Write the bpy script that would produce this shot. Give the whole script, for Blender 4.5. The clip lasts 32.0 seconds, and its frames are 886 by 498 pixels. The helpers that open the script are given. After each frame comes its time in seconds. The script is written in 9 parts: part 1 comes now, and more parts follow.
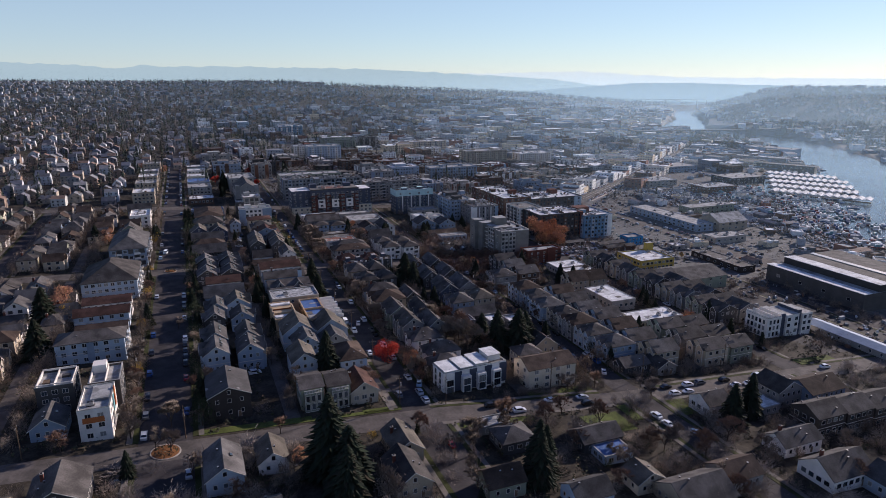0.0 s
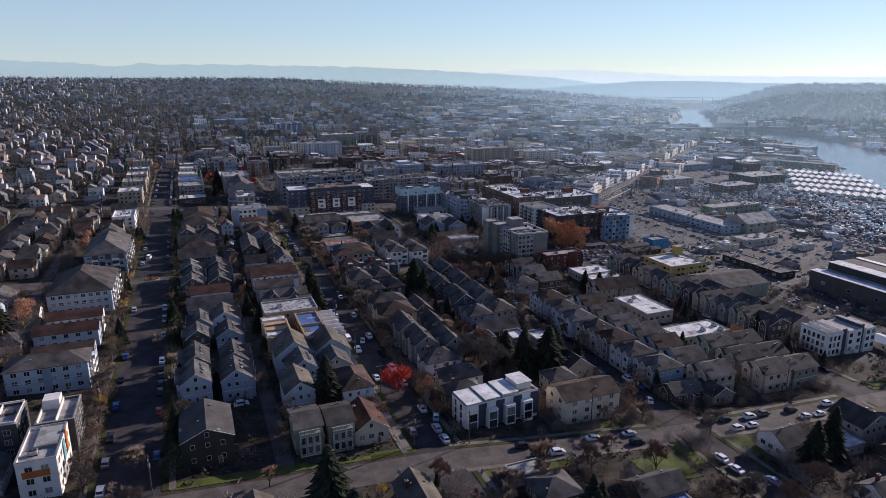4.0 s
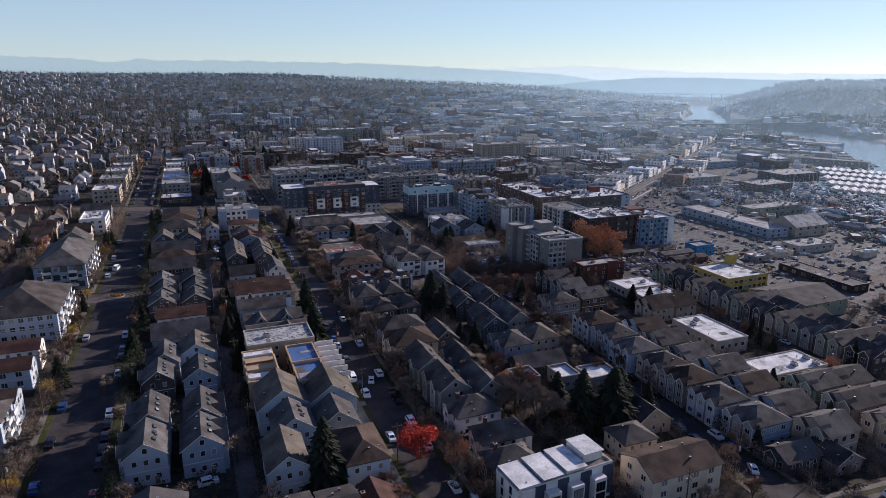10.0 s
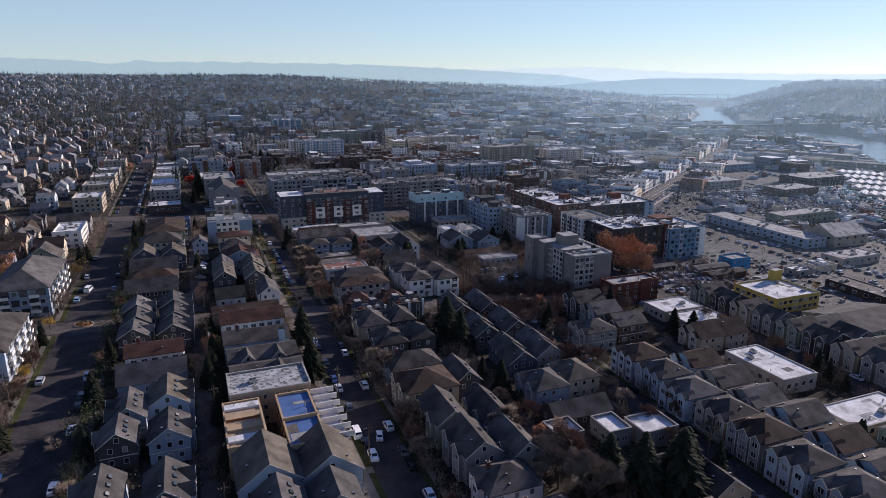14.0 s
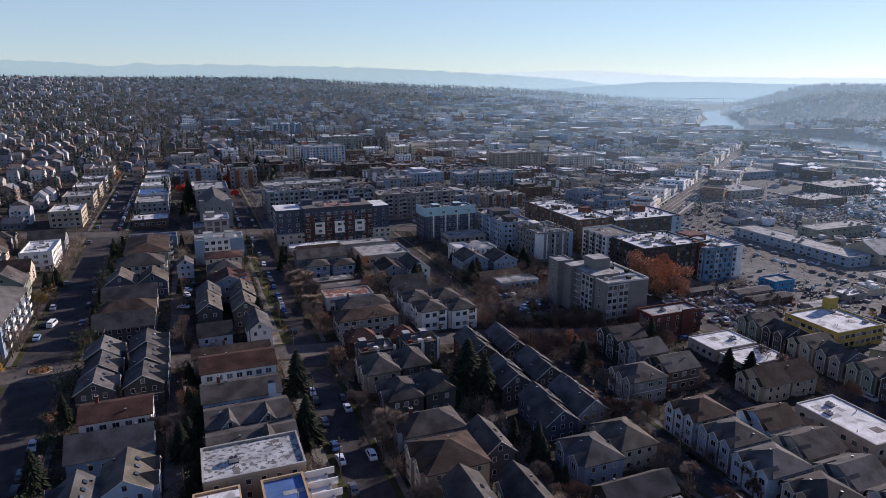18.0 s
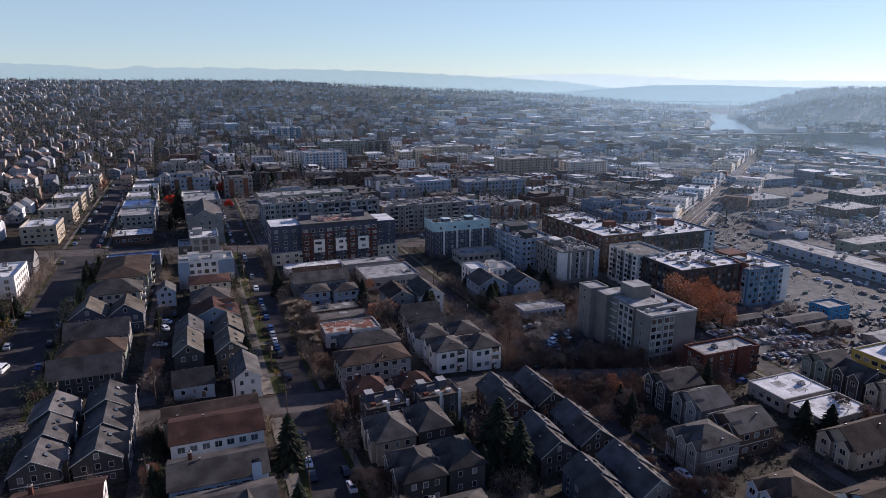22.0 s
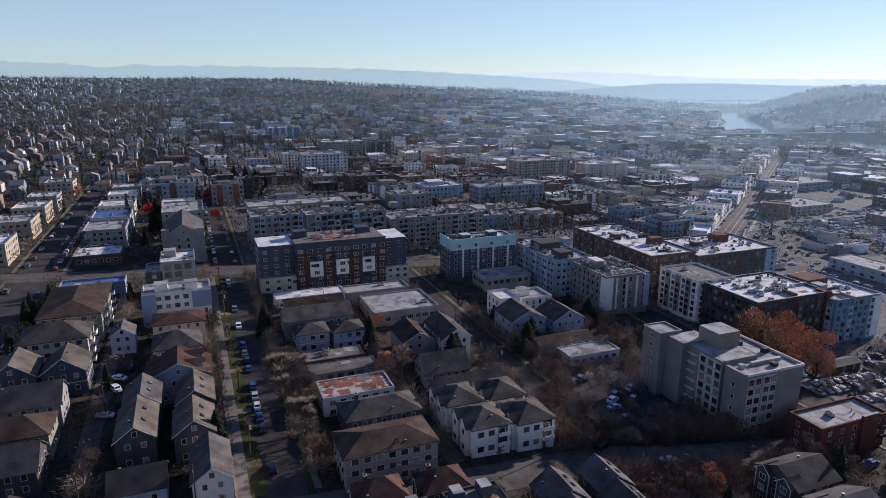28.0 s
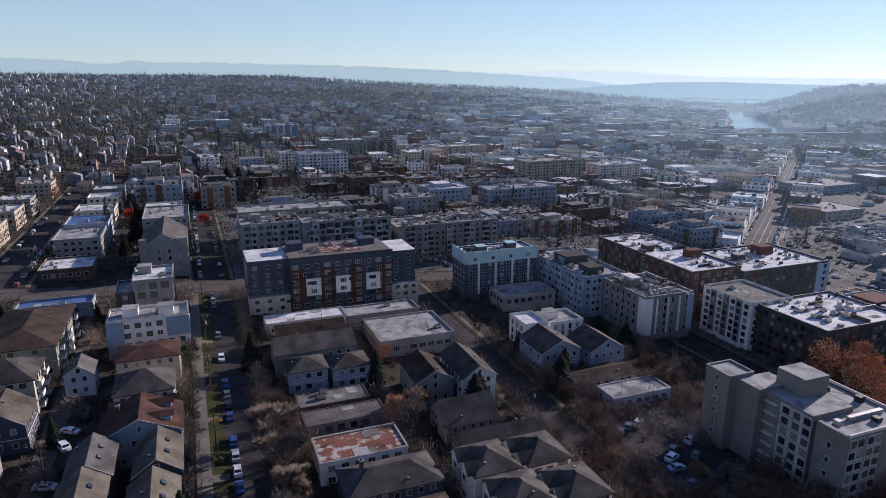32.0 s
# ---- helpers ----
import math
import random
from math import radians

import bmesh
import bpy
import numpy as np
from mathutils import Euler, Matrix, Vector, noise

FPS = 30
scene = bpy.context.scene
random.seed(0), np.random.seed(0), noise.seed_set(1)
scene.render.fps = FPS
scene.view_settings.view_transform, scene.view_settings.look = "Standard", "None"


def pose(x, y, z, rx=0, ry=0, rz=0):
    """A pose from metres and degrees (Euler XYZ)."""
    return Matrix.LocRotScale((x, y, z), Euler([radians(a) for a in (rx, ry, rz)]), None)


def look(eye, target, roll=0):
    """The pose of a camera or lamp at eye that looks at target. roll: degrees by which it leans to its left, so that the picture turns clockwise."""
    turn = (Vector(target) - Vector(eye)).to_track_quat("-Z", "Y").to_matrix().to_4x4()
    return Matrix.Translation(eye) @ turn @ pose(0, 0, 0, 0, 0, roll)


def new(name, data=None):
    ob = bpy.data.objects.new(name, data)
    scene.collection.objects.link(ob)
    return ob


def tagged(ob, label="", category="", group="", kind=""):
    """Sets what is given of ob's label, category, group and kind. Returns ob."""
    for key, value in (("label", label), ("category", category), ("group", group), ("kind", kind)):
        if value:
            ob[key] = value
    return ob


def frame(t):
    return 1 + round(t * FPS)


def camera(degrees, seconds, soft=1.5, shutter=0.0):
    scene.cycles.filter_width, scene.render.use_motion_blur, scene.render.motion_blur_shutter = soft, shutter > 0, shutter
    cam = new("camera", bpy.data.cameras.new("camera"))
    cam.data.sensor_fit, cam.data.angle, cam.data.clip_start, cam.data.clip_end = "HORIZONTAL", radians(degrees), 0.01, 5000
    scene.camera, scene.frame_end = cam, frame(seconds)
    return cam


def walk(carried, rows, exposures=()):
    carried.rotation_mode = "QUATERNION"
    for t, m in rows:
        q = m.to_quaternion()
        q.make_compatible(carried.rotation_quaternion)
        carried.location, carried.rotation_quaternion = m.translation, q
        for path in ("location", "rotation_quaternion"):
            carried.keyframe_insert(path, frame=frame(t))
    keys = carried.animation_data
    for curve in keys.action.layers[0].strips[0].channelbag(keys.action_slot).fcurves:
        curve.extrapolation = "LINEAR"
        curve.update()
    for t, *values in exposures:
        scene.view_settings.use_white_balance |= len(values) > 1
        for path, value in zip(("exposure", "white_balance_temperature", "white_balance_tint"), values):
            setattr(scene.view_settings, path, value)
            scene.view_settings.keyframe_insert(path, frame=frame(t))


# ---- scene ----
cam = camera(69.0, 32.0, soft=0.6)
PATH = [
    (0, (0.0, 0.0, 120.0), (0.714, 1.795, 119.482), -0.0),
    (1, (1.869, 9.013, 118.371), (2.582, 10.808, 117.854), -0.0),
    (2, (3.629, 18.125, 116.614), (4.343, 19.92, 116.097), 0.0),
    (3, (5.526, 27.217, 115.015), (6.239, 29.013, 114.497), 0.0),
    (3.5, (6.561, 31.759, 114.144), (7.274, 33.554, 113.625), 0.0),
    (5.5, (10.275, 49.915, 110.892), (10.986, 51.71, 110.37), 0.0),
    (6, (11.466, 54.262, 110.073), (12.177, 56.057, 109.551), -0.0),
    (7, (13.271, 63.149, 108.794), (13.981, 64.944, 108.27), -0.0),
    (8, (15.096, 72.149, 107.293), (15.806, 73.943, 106.769), 0.0),
    (9, (16.791, 81.195, 105.642), (17.503, 82.989, 105.118), 0.1),
    (10, (18.59, 89.954, 104.444), (19.301, 91.747, 103.918), 0.1),
    (11, (20.708, 98.596, 103.135), (21.417, 100.391, 102.608), 0.0),
    (12, (22.63, 107.603, 102.38), (23.339, 109.398, 101.854), 0.0),
    (13, (24.542, 116.583, 102.241), (25.251, 118.378, 101.716), 0.0),
    (14, (26.435, 125.434, 101.98), (27.144, 127.23, 101.458), 0.0),
    (14.5, (27.317, 129.921, 101.937), (28.026, 131.718, 101.417), 0.1),
    (16.5, (31.061, 147.565, 101.824), (31.77, 149.363, 101.308), 0.2),
    (17, (32.001, 152.117, 101.987), (32.709, 153.915, 101.471), 0.2),
    (18, (33.923, 161.318, 101.868), (34.632, 163.116, 101.355), 0.1),
    (19, (35.791, 170.658, 101.491), (36.5, 172.457, 100.98), 0.2),
    (20, (37.963, 179.809, 101.511), (38.672, 181.608, 100.999), 0.1),
    (21, (39.477, 188.419, 101.576), (40.186, 190.219, 101.068), 0.0),
    (22, (41.592, 197.448, 101.229), (42.3, 199.249, 100.725), 0.1),
    (23, (43.589, 206.781, 100.786), (44.297, 208.582, 100.282), 0.1),
    (24, (45.403, 215.793, 100.532), (46.112, 217.594, 100.027), 0.1),
    (25, (47.359, 224.795, 99.96), (48.067, 226.597, 99.458), 0.1),
    (25.5, (48.434, 229.449, 99.809), (49.141, 231.251, 99.306), 0.1),
    (27.5, (52.266, 247.11, 98.656), (52.973, 248.911, 98.149), 0.1),
    (28, (53.153, 251.532, 98.182), (53.86, 253.332, 97.675), 0.1),
    (29, (54.796, 260.683, 97.286), (55.505, 262.482, 96.777), 0.2),
    (30, (56.831, 269.418, 96.702), (57.538, 271.218, 96.191), 0.2),
    (31, (58.679, 278.135, 96.054), (59.387, 279.935, 95.542), 0.2),
    (32, (60.406, 286.602, 95.626), (61.115, 288.4, 95.114), 0.3),
]
walk(cam, [(t, look(eye, target, roll)) for t, eye, target, roll in PATH], exposures=((0.0, 0.33, 6280, 22), (32.0, 0.33, 6150, 22)))

# ---- sky, sun and exposure ----
SUN_AZ = 72.0          # degrees clockwise from +y
SUN_EL = 18.0
world = bpy.data.worlds.new("sky")
scene.world = world
world.use_nodes = True
wn = world.node_tree.nodes
wl = world.node_tree.links
sky = wn.new("ShaderNodeTexSky")
sky.sky_type = "NISHITA"
sky.sun_disc = False
sky.sun_elevation = radians(SUN_EL)
sky.sun_rotation = radians(SUN_AZ)
sky.altitude = 300
sky.air_density = 0.85
sky.dust_density = 0.05
sky.ozone_density = 3.0
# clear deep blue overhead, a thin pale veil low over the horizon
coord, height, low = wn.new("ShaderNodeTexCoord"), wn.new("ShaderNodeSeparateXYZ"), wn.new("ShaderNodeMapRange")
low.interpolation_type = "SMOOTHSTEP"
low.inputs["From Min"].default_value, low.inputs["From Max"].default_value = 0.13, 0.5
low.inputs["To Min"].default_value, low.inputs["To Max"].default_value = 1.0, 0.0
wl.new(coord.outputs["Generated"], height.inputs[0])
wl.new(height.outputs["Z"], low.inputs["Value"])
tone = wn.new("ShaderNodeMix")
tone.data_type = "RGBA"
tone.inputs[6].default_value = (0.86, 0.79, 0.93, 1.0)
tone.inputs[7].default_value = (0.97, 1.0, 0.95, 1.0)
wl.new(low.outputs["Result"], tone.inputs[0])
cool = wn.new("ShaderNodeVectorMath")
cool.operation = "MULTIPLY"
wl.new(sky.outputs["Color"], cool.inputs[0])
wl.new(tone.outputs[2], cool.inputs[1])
share = wn.new("ShaderNodeMath")
share.operation = "MULTIPLY"
share.inputs[1].default_value = 0.55
wl.new(low.outputs["Result"], share.inputs[0])
haze = wn.new("ShaderNodeMix")
haze.data_type = "RGBA"
haze.inputs[7].default_value = (3.05, 4.0, 4.42, 1.0)
wl.new(share.outputs[0], haze.inputs[0])
wl.new(cool.outputs[0], haze.inputs[6])
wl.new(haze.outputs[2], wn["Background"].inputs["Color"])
wn["Background"].inputs["Strength"].default_value = 0.116
sun_data = bpy.data.lights.new("sun", "SUN")
sun_data.energy = 5.0
sun_data.angle = radians(0.6)
sun_data.color = (1.0, 0.91, 0.8)
sun = new("sun", sun_data)
az, el = radians(SUN_AZ), radians(SUN_EL)
sun_dir = Vector((math.sin(az) * math.cos(el), math.cos(az) * math.cos(el), math.sin(el)))
sun.matrix_world = look(sun_dir * 500, (0, 0, 0))

# ---- materials ----
def mat(name, color, rough=0.8, vary=0.12, grain=3.0, dirt=0.15, bump=0.0, spec=0.12, metal=0.0, per_object=0.0, stretch=(1, 1, 1)):
    """A rough painted or mineral surface: two scales of variation, and a little change from thing to thing."""
    m = bpy.data.materials.new(name)
    m.use_nodes = True
    n, l = m.node_tree.nodes, m.node_tree.links
    b = n["Principled BSDF"]
    b.inputs["Roughness"].default_value = rough
    b.inputs["Metallic"].default_value = metal
    b.inputs["Specular IOR Level"].default_value = spec
    geo = n.new("ShaderNodeNewGeometry")
    scale = n.new("ShaderNodeMapping")
    scale.inputs["Scale"].default_value = stretch
    l.new(geo.outputs["Position"], scale.inputs["Vector"])
    fine = n.new("ShaderNodeTexNoise")
    fine.inputs["Scale"].default_value = grain
    fine.inputs["Detail"].default_value = 4
    l.new(scale.outputs["Vector"], fine.inputs["Vector"])
    broad = n.new("ShaderNodeTexNoise")
    broad.inputs["Scale"].default_value = 0.23
    broad.inputs["Detail"].default_value = 5
    l.new(geo.outputs["Position"], broad.inputs["Vector"])
    r1 = n.new("ShaderNodeMapRange")
    r1.inputs["From Min"].default_value, r1.inputs["From Max"].default_value = 0.3, 0.7
    r1.inputs["To Min"].default_value, r1.inputs["To Max"].default_value = 1 - vary, 1 + vary
    l.new(fine.outputs["Fac"], r1.inputs["Value"])
    r2 = n.new("ShaderNodeMapRange")
    r2.inputs["From Min"].default_value, r2.inputs["From Max"].default_value = 0.35, 0.65
    r2.inputs["To Min"].default_value, r2.inputs["To Max"].default_value = 1 - dirt, 1 + dirt * 0.6
    l.new(broad.outputs["Fac"], r2.inputs["Value"])
    mul = n.new("ShaderNodeMath")
    mul.operation = "MULTIPLY"
    l.new(r1.outputs["Result"], mul.inputs[0])
    l.new(r2.outputs["Result"], mul.inputs[1])
    last = mul
    if per_object:
        info = n.new("ShaderNodeObjectInfo")
        r3 = n.new("ShaderNodeMapRange")
        r3.inputs["To Min"].default_value, r3.inputs["To Max"].default_value = 1 - per_object, 1 + per_object
        l.new(info.outputs["Random"], r3.inputs["Value"])
        last = n.new("ShaderNodeMath")
        last.operation = "MULTIPLY"
        l.new(mul.outputs[0], last.inputs[0])
        l.new(r3.outputs["Result"], last.inputs[1])
    col = n.new("ShaderNodeVectorMath")
    col.operation = "SCALE"
    col.inputs[0].default_value = color
    l.new(last.outputs[0], col.inputs["Scale"])
    l.new(col.outputs[0], b.inputs["Base Color"])
    if bump:
        bp = n.new("ShaderNodeBump")
        bp.inputs["Strength"].default_value = bump
        bp.inputs["Distance"].default_value = 0.05
        l.new(fine.outputs["Fac"], bp.inputs["Height"])
        l.new(bp.outputs["Normal"], b.inputs["Normal"])
    return m


def island_mat(name, colors, rough=0.85, spec=0.08):
    """For joined masses: each loose piece takes a colour of the list."""
    m = bpy.data.materials.new(name)
    m.use_nodes = True
    n, l = m.node_tree.nodes, m.node_tree.links
    b = n["Principled BSDF"]
    b.inputs["Roughness"].default_value = rough
    b.inputs["Specular IOR Level"].default_value = spec
    geo = n.new("ShaderNodeNewGeometry")
    ramp = n.new("ShaderNodeValToRGB")
    ramp.color_ramp.interpolation = "CONSTANT"
    while len(ramp.color_ramp.elements) < len(colors):
        ramp.color_ramp.elements.new(0.5)
    for k, c in enumerate(colors):
        ramp.color_ramp.elements[k].position = k / len(colors)
        ramp.color_ramp.elements[k].color = (*c, 1)
    l.new(geo.outputs["Random Per Island"], ramp.inputs["Fac"])
    tex = n.new("ShaderNodeTexNoise")
    tex.inputs["Scale"].default_value = 0.4
    tex.inputs["Detail"].default_value = 4
    l.new(geo.outputs["Position"], tex.inputs["Vector"])
    r = n.new("ShaderNodeMapRange")
    r.inputs["From Min"].default_value, r.inputs["From Max"].default_value = 0.3, 0.7
    r.inputs["To Min"].default_value, r.inputs["To Max"].default_value = 0.75, 1.2
    l.new(tex.outputs["Fac"], r.inputs["Value"])
    col = n.new("ShaderNodeVectorMath")
    col.operation = "SCALE"
    l.new(ramp.outputs["Color"], col.inputs[0])
    l.new(r.outputs["Result"], col.inputs["Scale"])
    l.new(col.outputs[0], b.inputs["Base Color"])
    return m


def glossy(name, color, rough, metal=0.0, spec=0.5):
    m = bpy.data.materials.new(name)
    m.use_nodes = True
    b = m.node_tree.nodes["Principled BSDF"]
    b.inputs["Base Color"].default_value = (*color, 1)
    b.inputs["Roughness"].default_value = rough
    b.inputs["Metallic"].default_value = metal
    b.inputs["Specular IOR Level"].default_value = spec
    return m


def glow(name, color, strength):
    """The far distance behind everything: a plain glowing backdrop, haze and daylight in its colour."""
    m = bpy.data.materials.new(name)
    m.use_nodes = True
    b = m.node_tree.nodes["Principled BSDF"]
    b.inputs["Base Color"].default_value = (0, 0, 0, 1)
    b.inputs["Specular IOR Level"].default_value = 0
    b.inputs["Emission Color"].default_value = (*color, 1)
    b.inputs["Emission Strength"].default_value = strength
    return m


WHITE = mat("white_paint", (0.72, 0.67, 0.61), 0.7, 0.05, 2.0, 0.12, per_object=0.06)
CREAM = mat("cream_paint", (0.53, 0.45, 0.34), 0.75, 0.05, 2.0, 0.12, per_object=0.1)
BEIGE = mat("beige_siding", (0.408, 0.334, 0.246), 0.8, 0.08, 2.5, 0.15, per_object=0.12, stretch=(0.2, 0.2, 4))
BLUEGREY = mat("blue_grey_siding", (0.248, 0.3, 0.365), 0.75, 0.08, 2.5, 0.12, per_object=0.12, stretch=(0.2, 0.2, 4))
PALEBLUE = mat("pale_blue_siding", (0.37, 0.43, 0.49), 0.75, 0.07, 2.5, 0.12, per_object=0.08, stretch=(0.2, 0.2, 4))
SAGE = mat("sage_green_siding", (0.223, 0.24, 0.183), 0.8, 0.08, 2.5, 0.15, per_object=0.12, stretch=(0.2, 0.2, 4))
GREY = mat("grey_siding", (0.25, 0.237, 0.222), 0.8, 0.08, 2.5, 0.14, per_object=0.15, stretch=(0.2, 0.2, 4))
DARKGREY = mat("dark_grey_siding", (0.0742, 0.0685, 0.0661), 0.75, 0.1, 2.5, 0.15, per_object=0.2, stretch=(0.2, 0.2, 4))
DARKBROWN = mat("dark_brown_siding", (0.055, 0.045, 0.04), 0.8, 0.1, 2.5, 0.15, stretch=(0.2, 0.2, 4))
NAVY = mat("navy_panel", (0.0695, 0.0773, 0.104), 0.7, 0.08, 1.5, 0.12)
BRICKRED = mat("red_brick", (0.132, 0.0496, 0.0359), 0.9, 0.2, 6.0, 0.2, bump=0.2)
RUSTRED = mat("rust_red_panel", (0.11, 0.044, 0.034), 0.75, 0.1, 2.0, 0.15)
ORANGE = mat("orange_panel", (0.394, 0.123, 0.0399), 0.7, 0.06, 2.0, 0.1)
BROWNBRICK = mat("brown_brick", (0.118, 0.0729, 0.0539), 0.9, 0.2, 6.0, 0.2, bump=0.2)
TAN = mat("tan_stucco", (0.36, 0.295, 0.22), 0.85, 0.08, 3.0, 0.15, per_object=0.08)
CONCRETE = mat("concrete", (0.366, 0.324, 0.279), 0.85, 0.12, 4.0, 0.22, bump=0.1)
TAUPE = mat("taupe_stucco", (0.24, 0.208, 0.187), 0.85, 0.1, 3.0, 0.16)
TOWERGREY = mat("tower_concrete", (0.2, 0.185, 0.165), 0.85, 0.08, 4.0, 0.15)
TEAL = mat("teal_panel", (0.13, 0.292, 0.303), 0.6, 0.06, 2.0, 0.1)
LIGHTTEAL = mat("light_teal_panel", (0.426, 0.566, 0.559), 0.6, 0.06, 2.0, 0.1)
SKYBLUE = mat("sky_blue_panel", (0.139, 0.228, 0.307), 0.6, 0.06, 2.0, 0.1)
YELLOW = mat("yellow_panel", (0.464, 0.326, 0.0798), 0.7, 0.08, 2.0, 0.12)
BRIGHTBLUE = mat("bright_blue_wall", (0.0464, 0.24, 0.439), 0.6, 0.05, 2.0, 0.1)
PLY = mat("raw_plywood", (0.458, 0.326, 0.2), 0.85, 0.12, 3.0, 0.15)
TARP_AND_SHADE = mat("blue_membrane_and_shade", (0.0927, 0.164, 0.336), 0.55, 0.1, 1.5, 0.2)
SH_GREY = mat("grey_shingle", (0.094, 0.087, 0.083), 0.9, 0.34, 5.0, 0.42, bump=0.35, per_object=0.25)
SH_DARK = mat("dark_shingle", (0.08, 0.071, 0.065), 0.9, 0.34, 5.0, 0.42, bump=0.35, per_object=0.25)
SH_BROWN = mat("brown_shingle", (0.0679, 0.0473, 0.0363), 0.9, 0.34, 5.0, 0.42, bump=0.35, per_object=0.2)
SH_RED = mat("red_brown_shingle", (0.0799, 0.0428, 0.0335), 0.9, 0.34, 5.0, 0.42, bump=0.35, per_object=0.15)
SH_TAN = mat("tan_shingle", (0.108, 0.0932, 0.0752), 0.9, 0.34, 5.0, 0.42, bump=0.35, per_object=0.15)


RF_DARK = mat("tar_and_gravel_roof", (0.157, 0.143, 0.127), 0.9, 0.2, 1.2, 0.3, per_object=0.2)
TRIM = mat("white_trim", (0.598, 0.547, 0.488), 0.6, 0.04, 2.0, 0.1)
COPING = mat("weathered_coping", (0.3, 0.29, 0.27), 0.7, 0.12, 1.5, 0.3, per_object=0.25)
METAL = mat("galvanised_metal", (0.417, 0.394, 0.375), 0.45, 0.1, 2.0, 0.15, metal=0.6)
DARKMETAL = mat("dark_metal", (0.0464, 0.0429, 0.0439), 0.5, 0.1, 2.0, 0.1, metal=0.3)
WOOD = mat("weathered_wood", (0.177, 0.121, 0.0798), 0.85, 0.2, 4.0, 0.2)
POLEWOOD = mat("creosoted_pole", (0.0927, 0.0644, 0.0439), 0.9, 0.2, 4.0, 0.15)
ASPHALT = mat("asphalt", (0.053, 0.047, 0.047), 0.9, 0.16, 2.0, 0.3, bump=0.1)
OLDASPHALT = mat("worn_asphalt", (0.1, 0.087, 0.078), 0.9, 0.14, 1.5, 0.3, bump=0.1)
PAVING = mat("pale_concrete_paving", (0.16, 0.141, 0.121), 0.9, 0.12, 1.5, 0.25)
GRASS = mat("lawn_grass", (0.044, 0.0481, 0.0172), 0.95, 0.3, 3.0, 0.35, bump=0.4)
EARTH = mat("garden_earth", (0.052, 0.043, 0.032), 0.95, 0.35, 1.2, 0.45, bump=0.4)
LAWN = mat("bright_lawn", (0.0879, 0.104, 0.0275), 0.95, 0.3, 3.0, 0.3, bump=0.4)
LINE = mat("white_road_paint", (0.66, 0.611, 0.55), 0.8, 0.2, 4.0, 0.2)
LEAFBED = mat("fallen_leaves", (0.185, 0.0815, 0.0319), 0.95, 0.4, 4.0, 0.3, bump=0.4)
GLASS = glossy("window_glass", (0.02, 0.025, 0.03), 0.1, 0.0, 0.7)
_n, _l = GLASS.node_tree.nodes, GLASS.node_tree.links
_geo, _info, _sum, _turn, _ramp = _n.new("ShaderNodeNewGeometry"), _n.new("ShaderNodeObjectInfo"), _n.new("ShaderNodeMath"), _n.new("ShaderNodeMath"), _n.new("ShaderNodeValToRGB")
_turn.operation = "FRACT"
_ramp.color_ramp.interpolation = "CONSTANT"
for _at, _tone in ((0.45, (0.035, 0.045, 0.055)), (0.68, (0.09, 0.1, 0.11)), (0.86, (0.24, 0.235, 0.22))):   # dark rooms, curtains, pale blinds; paler tones also stand in for reflected sky
    _ramp.color_ramp.elements.new(_at).color = (*_tone, 1)
_ramp.color_ramp.elements[0].color = (0.016, 0.02, 0.026, 1)
_ramp.color_ramp.elements[-1].color = (0.24, 0.235, 0.22, 1)
_l.new(_geo.outputs["Random Per Island"], _sum.inputs[0])
_l.new(_info.outputs["Random"], _sum.inputs[1])
_l.new(_sum.outputs[0], _turn.inputs[0])
_l.new(_turn.outputs[0], _ramp.inputs["Fac"])
_l.new(_ramp.outputs["Color"], _n["Principled BSDF"].inputs["Base Color"])
CARGLASS = glossy("car_glass", (0.015, 0.018, 0.02), 0.05, 0.0, 0.8)
RUBBER = glossy("tyre_rubber", (0.02, 0.02, 0.02), 0.9)
BARK = mat("bark", (0.0834, 0.0618, 0.0479), 0.95, 0.25, 6.0, 0.2)
TWIG = island_mat("bare_twigs", [(0.184, 0.146, 0.121), (0.217, 0.171, 0.138), (0.142, 0.117, 0.1), (0.243, 0.184, 0.138)])
# The bare twigs again, lightened: sunlight on them is put into the colour.
TWIGLIT = island_mat("sunlit_colour_twigs", [(0.26, 0.22, 0.19), (0.3, 0.25, 0.21), (0.21, 0.18, 0.155), (0.33, 0.27, 0.22)])
TWIGRED = island_mat("russet_twigs", [(0.164, 0.101, 0.078), (0.195, 0.117, 0.0858), (0.133, 0.0897, 0.0702), (0.218, 0.14, 0.0936)])
NEEDLE = island_mat("conifer_needles", [(0.024, 0.032, 0.02), (0.03, 0.04, 0.024), (0.02, 0.026, 0.018), (0.036, 0.042, 0.026), (0.04, 0.036, 0.024)])
LEAFRED = island_mat("scarlet_leaves", [(0.50, 0.045, 0.03), (0.42, 0.06, 0.035), (0.55, 0.09, 0.05), (0.33, 0.03, 0.03)])
LEAFORANGE = island_mat("orange_leaves", [(0.5, 0.25, 0.14), (0.42, 0.2, 0.13), (0.52, 0.31, 0.16), (0.33, 0.18, 0.12)])
TERRA = mat("orange_brick", (0.2, 0.095, 0.06), 0.9, 0.2, 5.0, 0.2)
LEAFYELLOW = island_mat("yellow_leaves", [(0.42, 0.26, 0.04), (0.36, 0.2, 0.04), (0.30, 0.22, 0.05)])
LEAFGREEN = island_mat("evergreen_leaves", [(0.028, 0.038, 0.02), (0.036, 0.048, 0.024), (0.024, 0.034, 0.018), (0.05, 0.058, 0.03)])
WATER = bpy.data.materials.new("canal_water")
WATER.use_nodes = True
